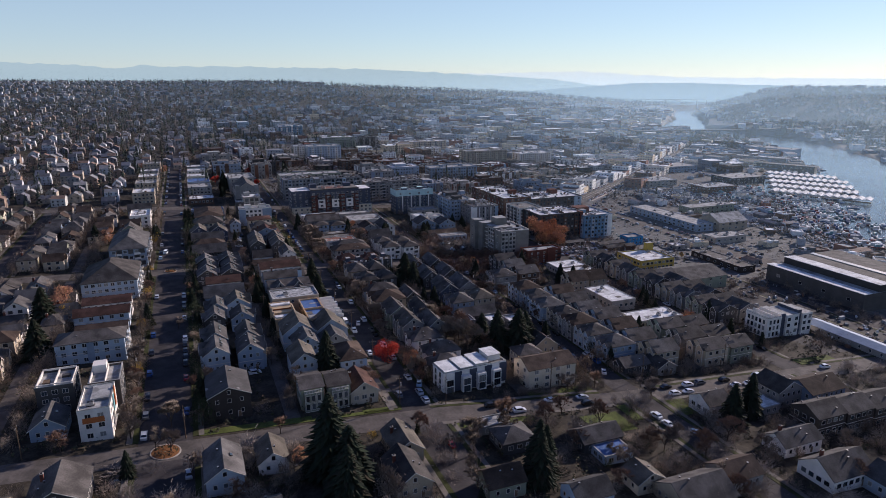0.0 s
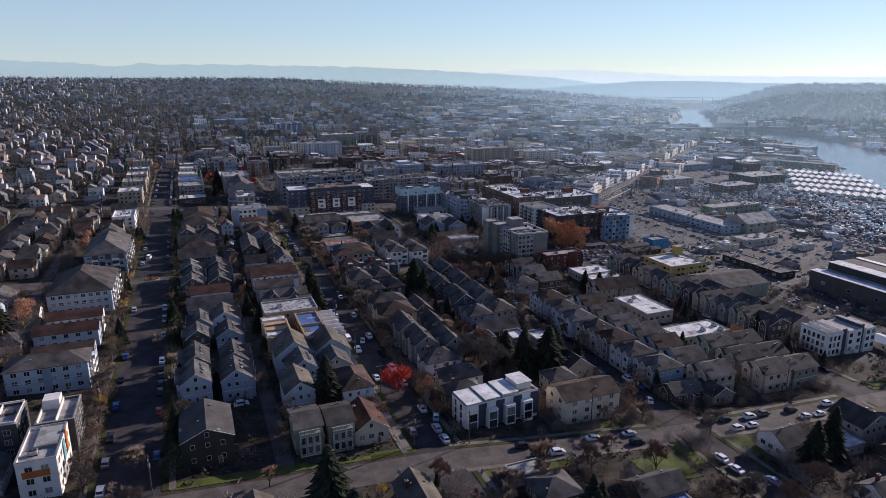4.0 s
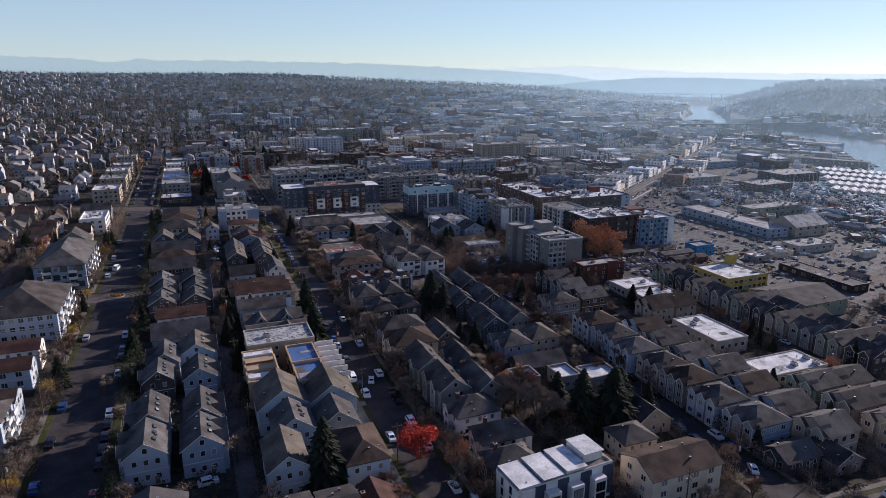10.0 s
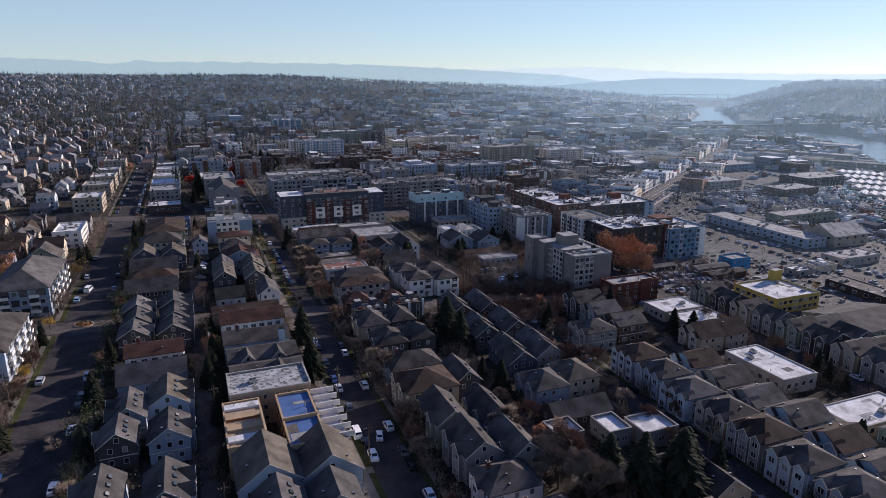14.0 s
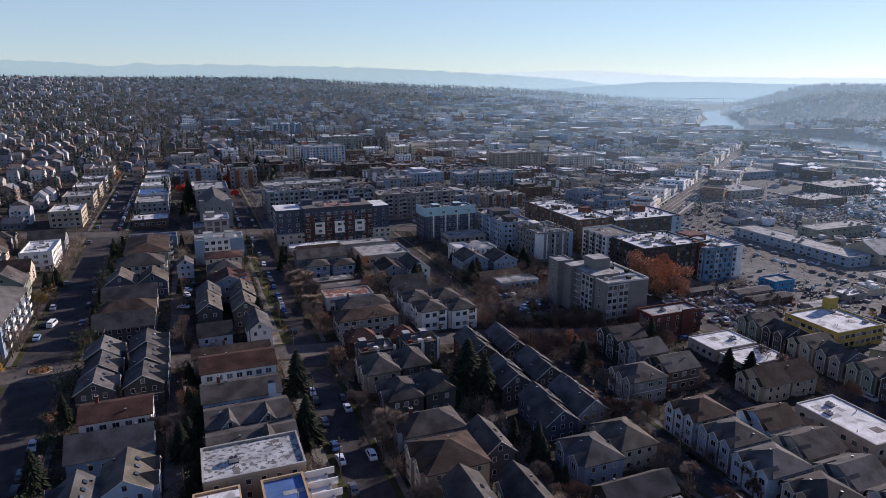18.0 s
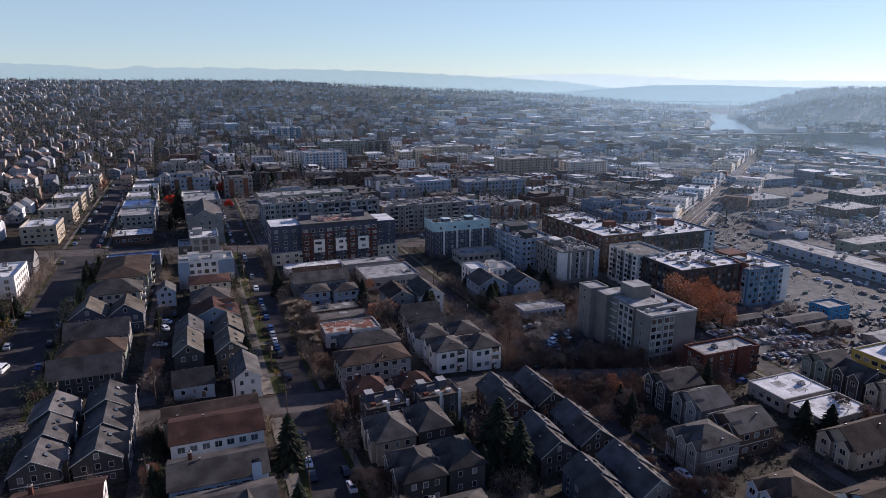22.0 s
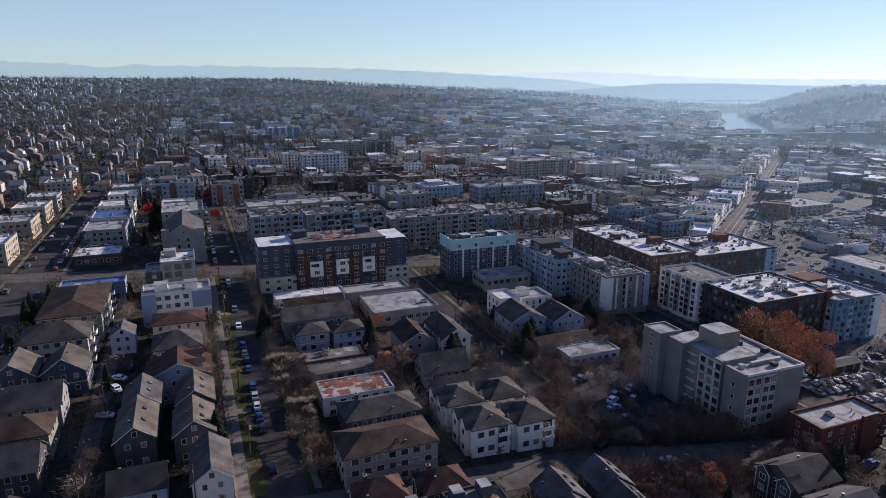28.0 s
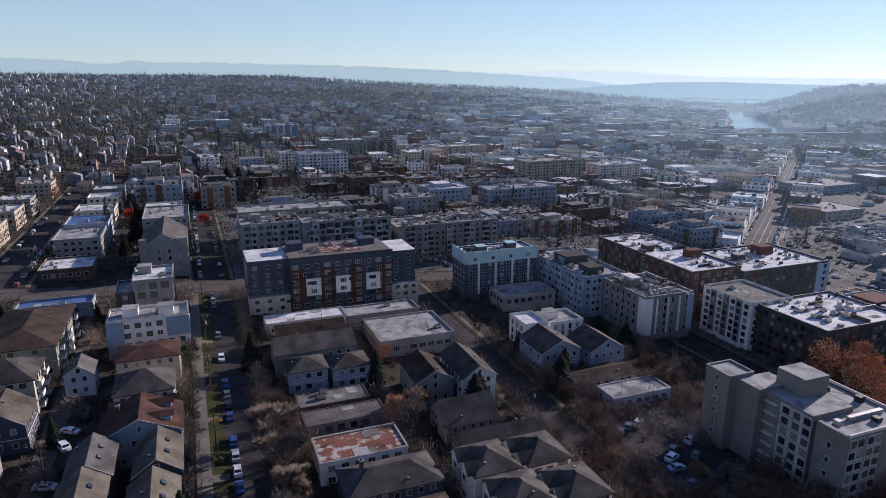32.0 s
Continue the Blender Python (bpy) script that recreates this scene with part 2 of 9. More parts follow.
_b = WATER.node_tree.nodes["Principled BSDF"]
_b.inputs["Base Color"].default_value = (0.03, 0.04, 0.042, 1)
_b.inputs["Roughness"].default_value = 0.2
_t = WATER.node_tree.nodes.new("ShaderNodeTexNoise")
_t.inputs["Scale"].default_value = 0.5
_t.inputs["Detail"].default_value = 5
_g = WATER.node_tree.nodes.new("ShaderNodeNewGeometry")
_p = WATER.node_tree.nodes.new("ShaderNodeBump")
_p.inputs["Strength"].default_value = 0.12
_p.inputs["Distance"].default_value = 0.3
WATER.node_tree.links.new(_g.outputs["Position"], _t.inputs["Vector"])
WATER.node_tree.links.new(_t.outputs["Fac"], _p.inputs["Height"])
WATER.node_tree.links.new(_p.outputs["Normal"], _b.inputs["Normal"])


def worn_mat(name, top, under, scale=0.35, edge=0.5):
    """A coat that has worn through in patches to what lies under it."""
    m = mat(name, top, 0.85, 0.15, 2.0, 0.25)
    n, l = m.node_tree.nodes, m.node_tree.links
    b = n["Principled BSDF"]
    old = b.inputs["Base Color"].links[0].from_socket
    geo = n.new("ShaderNodeNewGeometry")
    tex = n.new("ShaderNodeTexNoise")
    tex.inputs["Scale"].default_value = scale
    tex.inputs["Detail"].default_value = 6
    l.new(geo.outputs["Position"], tex.inputs["Vector"])
    r = n.new("ShaderNodeMapRange")
    r.inputs["From Min"].default_value, r.inputs["From Max"].default_value = edge, edge + 0.08
    l.new(tex.outputs["Fac"], r.inputs["Value"])
    mix = n.new("ShaderNodeMix")
    mix.data_type = "RGBA"
    l.new(r.outputs["Result"], mix.inputs["Factor"])
    l.new(old, mix.inputs["A"])
    mix.inputs["B"].default_value = (*under, 1)
    l.new(mix.outputs["Result"], b.inputs["Base Color"])
    return m


YARD = mat("yard_asphalt", (0.115, 0.111, 0.107), 0.9, 0.2, 1.2, 0.4)
RUSTROOF = worn_mat("rusted_white_roof", (0.2, 0.085, 0.06), (0.42, 0.38, 0.34), 0.5, 0.52)
RF_WHITE = worn_mat("white_roof_membrane", (0.66, 0.65, 0.63), (0.36, 0.35, 0.33), 0.16, 0.58)
RF_GREY = worn_mat("grey_roof_membrane", (0.36, 0.352, 0.335), (0.2, 0.196, 0.186), 0.22, 0.52)
SPLASH = worn_mat("white_splashed_shingle", (0.075, 0.07, 0.068), (0.3, 0.3, 0.3), 0.25, 0.66)
RF_STAINED = worn_mat("streaked_flat_roof", (0.42, 0.42, 0.41), (0.14, 0.14, 0.138), 0.9, 0.5)

# ---- mesh helpers ----
class Shape:
    """Collects faces of one mesh, with a material slot each."""

    def __init__(self):
        self.v, self.f, self.m, self.mats = [], [], [], []

    def slot(self, material):
        if material not in self.mats:
            self.mats.append(material)
        return self.mats.index(material)

    def face(self, pts, material):
        k = len(self.v)
        self.v += [tuple(p) for p in pts]
        self.f.append(tuple(range(k, k + len(pts))))
        self.m.append(self.slot(material))

    def solid(self, pts, faces, material):
        k = len(self.v)
        self.v += [tuple(p) for p in pts]
        s = self.slot(material)
        for q in faces:
            self.f.append(tuple(k + i for i in q))
            self.m.append(s)

    def box(self, x0, y0, z0, x1, y1, z1, material, top=None):
        p = [(x0, y0, z0), (x1, y0, z0), (x1, y1, z0), (x0, y1, z0), (x0, y0, z1), (x1, y0, z1), (x1, y1, z1), (x0, y1, z1)]
        q = [(0, 3, 2, 1), (0, 1, 5, 4), (1, 2, 6, 5), (2, 3, 7, 6), (3, 0, 4, 7)]
        self.solid(p, q + ([(4, 5, 6, 7)] if top is None else []), material)
        if top is not None:
            self.face(p[4:], top)
        return self

    def slab(self, quad, thick, material):
        """A thin plate: the four corners of its upper face, and its thickness downwards."""
        a = [Vector(p) for p in quad]
        n = (a[1] - a[0]).cross(a[3] - a[0]).normalized()
        b = [p - n * thick for p in a]
        self.solid([*a, *b], [(0, 1, 2, 3), (7, 6, 5, 4), (0, 4, 5, 1), (1, 5, 6, 2), (2, 6, 7, 3), (3, 7, 4, 0)], material)
        return self

    def tube(self, a, b, r0, r1, sides, material):
        a, b = Vector(a), Vector(b)
        d = (b - a).normalized()
        u = d.orthogonal().normalized()
        w = d.cross(u)
        pts = []
        for c, r in ((a, r0), (b, r1)):
            pts += [c + (u * math.cos(6.28318 * k / sides) + w * math.sin(6.28318 * k / sides)) * r for k in range(sides)]
        self.solid(pts, [(k, (k + 1) % sides, sides + (k + 1) % sides, sides + k) for k in range(sides)] + [tuple(range(sides, 2 * sides))], material)
        return self

    def mesh(self, name):
        me = bpy.data.meshes.new(name)
        me.from_pydata(self.v, [], self.f)
        for s in self.mats:
            me.materials.append(s)
        me.polygons.foreach_set("material_index", self.m)
        me.update()
        return me


def part(name, shape, parent, label="", at=None, turn=0.0):
    """One mesh object under a thing or a part. shape: a Shape, or a mesh that alike parts share."""
    ob = new(name, shape.mesh(name) if isinstance(shape, Shape) else shape)
    ob.parent = parent
    if at is not None:
        ob.matrix_basis = pose(*at, 0, 0, turn)
    return tagged(ob, label) if label else ob


def thing(name, x, y, z, turn=0.0, label="", category="", group=""):
    ob = new(name)
    ob.empty_display_size = 0.5
    ob.matrix_basis = pose(x, y, z, 0, 0, turn)
    return tagged(ob, label, category, group)


def setting(name, shape, label="", category=""):
    return tagged(new(name, shape.mesh(name)), label, category, kind="structure")


def smooth(a, b, x):
    t = np.clip((np.asarray(x, float) - a) / (b - a), 0, 1)
    return t * t * (3 - 2 * t)


# ---- lie of the land ----
CANAL = [(420, 40, 60), (610, 330, 80), (658, 411, 78), (717, 507, 94), (821, 602, 98), (896, 635, 62), (1040, 795, 62), (1142, 934, 52), (1218, 1097, 68), (1250, 1400, 62), (1560, 1720, 46), (1885, 2110, 34), (2150, 2150, 30), (3600, 2500, 60)]
WATER_Z = -16.0


def canal(x, y):
    """Metres inside (negative) or outside (positive) of the canal's bank."""
    x, y = np.asarray(x, float), np.asarray(y, float)
    best = np.full(np.broadcast(x, y).shape, 1e9)
    for (ax, ay, aw), (bx, by, bw) in zip(CANAL, CANAL[1:]):
        t = np.clip(((x - ax) * (bx - ax) + (y - ay) * (by - ay)) / ((bx - ax) ** 2 + (by - ay) ** 2), 0, 1)
        best = np.minimum(best, np.hypot(x - ax - t * (bx - ax), y - ay - t * (by - ay)) - aw - t * (bw - aw))
    return best


def land(x, y):
    """Height of the ground: it falls to the canal and rises to the ridge far behind."""
    x, y = np.asarray(x, float), np.asarray(y, float)
    near = np.where(x < -60, 18.4 - 0.03 * (x + 60), np.where(x < 350, 14.5 - 0.065 * x, np.maximum(-8.25 - 0.03 * (x - 350), -14.0)))
    near = np.minimum(near, 30)
    far = np.hypot(x, y)
    bearing = np.degrees(np.arctan2(x, y))
    top = np.interp(bearing, [-40, -13, 8, 20, 30, 37, 43, 50, 60], [96, 98, 92, 66, 40, 14, 0, 0, 0])
    lift = smooth(1250, 2900, far) * (top - near) * (y > 0)
    z = near + np.where(top > near, lift, 0) + 3.0 * smooth(1500, 2200, far) * np.sin(x / 170) * np.cos(y / 210) * (bearing < 36)
    # the far bank climbs to a wooded hill
    side = x * 0.72 - y * 0.69
    z = z + smooth(1450, 2700, far) * smooth(38.5, 50.0, bearing) * smooth(-160, 260, side) * (74 + 9 * np.sin(x / 190 + y / 260))
    z = z - 90 * smooth(2960, 3700, far)
    c = canal(x, y)
    return np.where(c < 18, -20 + (z + 20) * smooth(-8, 10, c), z)


def gz(x, y):
    return float(land(x, y))


def drape(shape, x0, x1, y0, y1, lift, material, thick=0.0, step=12.0):
    """A strip that lies on the ground, with upright edges where it is thick."""
    nx, ny = max(1, int((x1 - x0) / step)), max(1, int((y1 - y0) / step))
    xs, ys = np.linspace(x0, x1, nx + 1), np.linspace(y0, y1, ny + 1)
    z = lambda a, b: gz(a, b) + lift  # noqa: E731
    for a, b in zip(xs, xs[1:]):
        for c, d in zip(ys, ys[1:]):
            shape.face([(a, c, z(a, c)), (b, c, z(b, c)), (b, d, z(b, d)), (a, d, z(a, d))], material)
    if thick:
        for a, b in zip(xs, xs[1:]):
            for c in (y0, y1):
                shape.face([(a, c, z(a, c) - thick), (b, c, z(b, c) - thick), (b, c, z(b, c)), (a, c, z(a, c))], material)
        for c, d in zip(ys, ys[1:]):
            for a in (x0, x1):
                shape.face([(a, c, z(a, c) - thick), (a, d, z(a, d) - thick), (a, d, z(a, d)), (a, c, z(a, c))], material)

# ---- ground, roads, water, distance ----
def graded(lo, hi, fine_lo, fine_hi, fine, growth):
    out = list(np.arange(fine_lo, fine_hi + 1, fine))
    s = fine
    while out[-1] < hi:
        s *= growth
        out.append(out[-1] + s)
    s = fine
    while out[0] > lo:
        s *= growth
        out.insert(0, out[0] - s)
    return np.array(out)


gx = np.unique(np.r_[graded(-4800, 4800, -120, 1400, 20, 1.12), -60.0, 350.0])
gy = graded(-4800, 4800, 60, 1500, 20, 1.1)
GX, GY = np.meshgrid(gx, gy)
GZ = land(GX, GY)
gm = bpy.data.meshes.new("ground")
nx = len(gx)
gm.from_pydata(np.stack([GX, GY, GZ], -1).reshape(-1, 3).tolist(), [],
               [(j * nx + i, j * nx + i + 1, (j + 1) * nx + i + 1, (j + 1) * nx + i) for j in range(len(gy) - 1) for i in range(nx - 1)])
gm.materials.append(EARTH)
tagged(new("ground", gm), "brown-green winter yards and earth between the houses", "ground", kind="structure")

wm = Shape()
wm.face([(300, -600, WATER_Z), (4700, -600, WATER_Z), (4700, 4600, WATER_Z), (300, 4600, WATER_Z)], WATER)
setting("water", wm, "calm grey-blue canal water reflecting the sky", "water")

AVES = [(-21, -6, ASPHALT), (59, 71, ASPHALT), (142, 152, ASPHALT), (227, 238, ASPHALT), (310, 322, ASPHALT), (-103, -92, ASPHALT), (-184, -173, ASPHALT), (-265, -254, ASPHALT)]
CROSS = [(177, 187, OLDASPHALT), (366, 377, OLDASPHALT), (556, 570, OLDASPHALT), (748, 758, ASPHALT), (938, 950, ASPHALT)]
road_s = Shape()
walks = Shape()
for x0, x1, m in AVES:
    y1 = 1300 if x1 < 0 else 1100 if x1 < 100 else 640 if x1 < 160 else 330 if x0 > 300 else 480
    drape(road_s, x0, x1, 40, y1, 0.05, m)
    edges = [40, *[v for a, b, _ in CROSS for v in (a, b) if b < y1], y1]
    for ya, yb in zip(edges[::2], edges[1::2]):
        for xa, xb in ((x0 - 3.2, x0), (x1, x1 + 3.2)):
            out = xa if xa < x0 else xb - 1.6
            drape(walks, out, out + 1.6, ya + 2, yb - 2, 0.17, PAVING, 0.3, 24)
            drape(walks, xa + 1.6 if xa < x0 else xa, xb if xa < x0 else xb - 1.6, ya + 2, yb - 2, 0.15, GRASS, 0.3, 24)
setting("road", road_s, "dark asphalt avenues in a straight grid", "road")
road_c = Shape()
def first_cross(x):
    """The two kerbs of the first cross street, which bends towards the near end on its way down the slope."""
    return float(np.interp(x, [70, 95, 140, 165], [177, 175.2, 172, 171])), float(np.interp(x, [70, 95, 140, 165], [187, 184.2, 180.6, 179.6]))


lots = [70 + k * 5 for k in range(53)]
for xa, xb in zip(lots, lots[1:]):
    (a0, a1), (b0, b1) = first_cross(xa), first_cross(xb)
    rise_ = lambda x, y, up: (x, y, gz(x, y) + up)  # noqa: E731
    road_c.face([rise_(xa, a0, 0.07), rise_(xb, b0, 0.07), rise_(xb, b1, 0.07), rise_(xa, a1, 0.07)], OLDASPHALT)
    if not (138 < xb < 158 or 222 < xb < 246):
        walks.face([rise_(xa, a0 - 1.7, 0.15), rise_(xb, b0 - 1.7, 0.15), rise_(xb, b0 - 0.1, 0.15), rise_(xa, a0 - 0.1, 0.15)], PAVING)
        walks.face([rise_(xa, a1 + 1.5, 0.15), rise_(xb, b1 + 1.5, 0.15), rise_(xb, b1 + 3.0, 0.15), rise_(xa, a1 + 3.0, 0.15)], PAVING)
        walks.face([rise_(xa, a1 + 0.1, 0.13), rise_(xb, b1 + 0.1, 0.13), rise_(xb, b1 + 1.5, 0.13), rise_(xa, a1 + 1.5, 0.13)], GRASS)
for y0, y1, m in CROSS:
    if y0 < 200:
        drape(road_c, -420, 70, y0, y1, 0.07, m)
        continue
    drape(road_c, -420, 140 if 300 < y0 < 500 else 330, y0, y1, 0.07, m)


def lane(x):
    """Middle of the second cross street where it runs down below the tower."""
    return float(np.interp(x, [134, 150, 165, 205, 230], [371.5, 371.5, 367, 361.5, 360]))


for k in range(18):
    xa, xb = 140 + k * 5, 145 + k * 5
    ya, yb = lane(xa), lane(xb)
    road_c.face([(xa, ya - 4.6, gz(xa, ya) + 0.07), (xb, yb - 4.6, gz(xb, yb) + 0.07), (xb, yb + 4.6, gz(xb, yb) + 0.07), (xa, ya + 4.6, gz(xa, ya) + 0.07)], OLDASPHALT)
setting("road_cross", road_c, "pale worn asphalt cross streets", "road")
for ya, yb, edge in ((190, 364, 60.6), (379, 554, 62.6)):
    drape(walks, 59, edge, ya, yb, 0.2, GRASS, 0.2, 24)
    drape(walks, 56.8, 59, ya, yb, 0.22, PAVING, 0.2, 24)
    for k in range(6):
        y = ya + 12 + k * 27
        drape(walks, 59, edge, y, y + 2.6, 0.23, PAVING, 0.1, 24)
setting("pavement", walks, "pale concrete footways with grass planting strips", "pavement")
alleys = Shape()
for xa, ya, yb in ((22, 190, 363), (22, 380, 553), (105, 190, 363), (105, 380, 553), (189, 190, 363), (-63, 190, 363), (-63, 380, 553), (272, 190, 330)):
    drape(alleys, xa, xa + 4.6, ya, yb, 0.06, OLDASPHALT, 0, 24)
yard = Shape()
drape(yard, 240, 600, 300, 640, 0.03, YARD, 0, 20)
drape(yard, 345, 600, 200, 300, 0.03, YARD, 0, 20)
drape(yard, 262, 345, 188, 300, 0.03, ASPHALT, 0, 20)
drape(yard, 370, 388, 300, 575, 0.06, OLDASPHALT, 0, 16)
drape(yard, 158, 183, 383, 418, 0.05, ASPHALT, 0, 8)
drape(yard, 75, 960, 571, 1280, 0.02, YARD, 0, 24)
drape(yard, 600, 960, 200, 571, 0.03, YARD, 0, 20)
drape(yard, 960, 1700, 500, 1700, 0.03, YARD, 0, 20)
setting("yard", yard, "dark asphalt yards of the waterside district", "yard")
setting("road_alley", alleys, "narrow grey alleys behind the houses", "road")

# the broad diagonal street towards the bridge
diag = Shape()
d_dir = Vector((0.7845, 0.62, 0)).normalized()
d_nor = Vector((-d_dir.y, d_dir.x, 0))
for lo, hi, lift, m in ((-10.5, 10.5, 0.12, OLDASPHALT), (-13, -10.6, 0.2, CONCRETE), (10.6, 13, 0.2, CONCRETE), (-0.25, 0.05, 0.14, LINE), (-4.2, -4.0, 0.14, LINE), (4.0, 4.2, 0.14, LINE)):
    for k in range(52):
        c0, c1 = Vector((395, 586, 0)) + d_dir * (k * 16), Vector((395, 586, 0)) + d_dir * (k * 16 + 16)
        pts = [c0 + d_nor * lo, c1 + d_nor * lo, c1 + d_nor * hi, c0 + d_nor * hi]
        diag.face([(p.x, p.y, gz(p.x, p.y) + lift) for p in pts], m)
setting("road_diagonal", diag, "broad pale street running diagonally to the bridge", "road")


def ridge(name, dist, samples, base, material, label):
    """A far silhouette: heights over the bearing, as a standing band."""
    s = Shape()
    for (b0, z0), (b1, z1) in zip(samples, samples[1:]):
        p = [(dist * math.sin(radians(b)), dist * math.cos(radians(b))) for b in (b0, b1)]
        s.face([(*p[0], base), (*p[1], base), (*p[1], z1), (*p[0], z0)], material)
    return tagged(setting(name, s, label, "distant mountains"), "", "")


def skyline(b0, b1, n, z, rough, seed):
    return [(b0 + (b1 - b0) * k / n, z(b0 + (b1 - b0) * k / n) + rough * (noise.noise((k * 0.21 + seed, 0, 0)) + 0.5 * noise.noise((k * 0.77 + seed, 3, 0)) + 0.25 * noise.noise((k * 2.3 + seed, 7, 0)))) for k in range(n + 1)]


def heights(*pairs):
    return lambda b: float(np.interp(b, [q[0] for q in pairs], [q[1] for q in pairs]))


# Unlit bands: daylight and haze are put into these emission colours.
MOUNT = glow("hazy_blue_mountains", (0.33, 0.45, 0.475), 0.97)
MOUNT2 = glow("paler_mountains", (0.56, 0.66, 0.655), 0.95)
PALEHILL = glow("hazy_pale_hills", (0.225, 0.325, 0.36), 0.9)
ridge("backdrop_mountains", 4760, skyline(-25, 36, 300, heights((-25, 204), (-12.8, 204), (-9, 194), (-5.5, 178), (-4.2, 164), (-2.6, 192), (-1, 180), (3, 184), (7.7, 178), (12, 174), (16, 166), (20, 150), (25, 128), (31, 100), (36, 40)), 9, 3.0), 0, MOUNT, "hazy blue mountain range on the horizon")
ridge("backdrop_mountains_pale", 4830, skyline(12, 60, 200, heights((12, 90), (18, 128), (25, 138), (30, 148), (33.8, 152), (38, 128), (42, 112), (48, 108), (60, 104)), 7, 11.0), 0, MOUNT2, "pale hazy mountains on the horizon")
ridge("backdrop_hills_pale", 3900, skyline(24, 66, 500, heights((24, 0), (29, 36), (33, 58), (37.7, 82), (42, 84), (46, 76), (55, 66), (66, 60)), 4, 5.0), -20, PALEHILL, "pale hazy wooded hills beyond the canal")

# thin upright sheets added in place of haze: most light passes, a little scatters
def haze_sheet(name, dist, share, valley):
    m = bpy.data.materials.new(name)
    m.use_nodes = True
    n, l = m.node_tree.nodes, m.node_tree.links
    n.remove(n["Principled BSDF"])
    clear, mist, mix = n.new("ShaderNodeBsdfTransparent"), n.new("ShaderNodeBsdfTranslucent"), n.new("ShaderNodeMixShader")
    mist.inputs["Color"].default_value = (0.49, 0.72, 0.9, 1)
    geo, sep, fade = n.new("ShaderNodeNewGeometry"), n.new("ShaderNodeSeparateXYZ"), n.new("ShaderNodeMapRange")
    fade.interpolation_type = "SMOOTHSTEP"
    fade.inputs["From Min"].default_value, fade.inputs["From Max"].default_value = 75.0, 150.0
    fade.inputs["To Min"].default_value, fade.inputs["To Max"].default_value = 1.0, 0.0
    # the sheet scatters more over the water and less up the slope
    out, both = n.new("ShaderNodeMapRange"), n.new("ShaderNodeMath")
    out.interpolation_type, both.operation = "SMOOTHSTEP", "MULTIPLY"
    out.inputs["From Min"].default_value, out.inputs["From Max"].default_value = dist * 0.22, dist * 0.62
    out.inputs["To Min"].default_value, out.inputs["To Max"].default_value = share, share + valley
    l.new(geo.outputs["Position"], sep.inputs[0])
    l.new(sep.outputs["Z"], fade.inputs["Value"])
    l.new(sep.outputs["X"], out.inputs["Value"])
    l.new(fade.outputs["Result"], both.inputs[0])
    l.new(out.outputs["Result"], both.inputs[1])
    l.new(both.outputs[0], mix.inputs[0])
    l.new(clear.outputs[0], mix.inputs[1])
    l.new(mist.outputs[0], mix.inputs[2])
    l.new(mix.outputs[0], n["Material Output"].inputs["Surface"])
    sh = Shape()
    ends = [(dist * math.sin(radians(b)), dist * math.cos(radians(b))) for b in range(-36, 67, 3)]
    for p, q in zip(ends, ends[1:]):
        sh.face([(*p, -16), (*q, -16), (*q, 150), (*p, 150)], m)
    return setting(name, sh, "upright translucent sheet standing in for haze over the far slopes", "haze")


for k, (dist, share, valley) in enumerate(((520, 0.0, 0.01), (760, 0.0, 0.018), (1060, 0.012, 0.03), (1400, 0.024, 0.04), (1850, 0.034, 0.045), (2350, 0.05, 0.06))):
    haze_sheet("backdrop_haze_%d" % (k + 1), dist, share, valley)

# ---- building kit ----
def window_mesh(w, h, bars, frame_mat, name):
    """A framed pane with its mullions, standing 7 cm proud of the wall; its centre at the origin, facing -y."""
    s = Shape()
    t = 0.09
    cuts = [-w / 2]
    for k in range(bars):
        x = -w / 2 + w * (k + 1) / (bars + 1)
        cuts += [x - 0.035, x + 0.035]
    xs = [-w / 2 - t, *cuts, w / 2, w / 2 + t]
    zs = [-h / 2 - t, -h / 2, h / 2, h / 2 + t]
    n = len(xs)
    pts = [(x, -0.07, z) for z in zs for x in xs] + [(x, 0.0, z) for x, z in ((xs[0], zs[0]), (xs[-1], zs[0]), (xs[-1], zs[3]), (xs[0], zs[3]))]
    frame, panes = [], []
    for j in range(3):
        for k in range(n - 1):
            q = (j * n + k, j * n + k + 1, (j + 1) * n + k + 1, (j + 1) * n + k)
            if j == 1 and k % 2 == 1:
                b0 = len(pts)
                pts += [(pts[c][0], -0.02, pts[c][2]) for c in q]
                frame += [(q[e], q[(e + 1) % 4], b0 + (e + 1) % 4, b0 + e) for e in range(4)]
                panes.append((b0, b0 + 1, b0 + 2, b0 + 3))
            else:
                frame.append(q)
    c0 = 4 * n
    edge = [list(range(n)), [k * n + n - 1 for k in range(4)], list(range(4 * n - 1, 3 * n - 1, -1)), [k * n for k in (3, 2, 1, 0)]]
    for e, run in enumerate(edge):
        frame.append((c0 + e, c0 + (e + 1) % 4, *run[::-1]))
    s.solid(pts, frame, frame_mat)
    k0 = s.slot(GLASS)
    for q in panes:
        s.f.append(q)
        s.m.append(k0)
    return s.mesh(name)


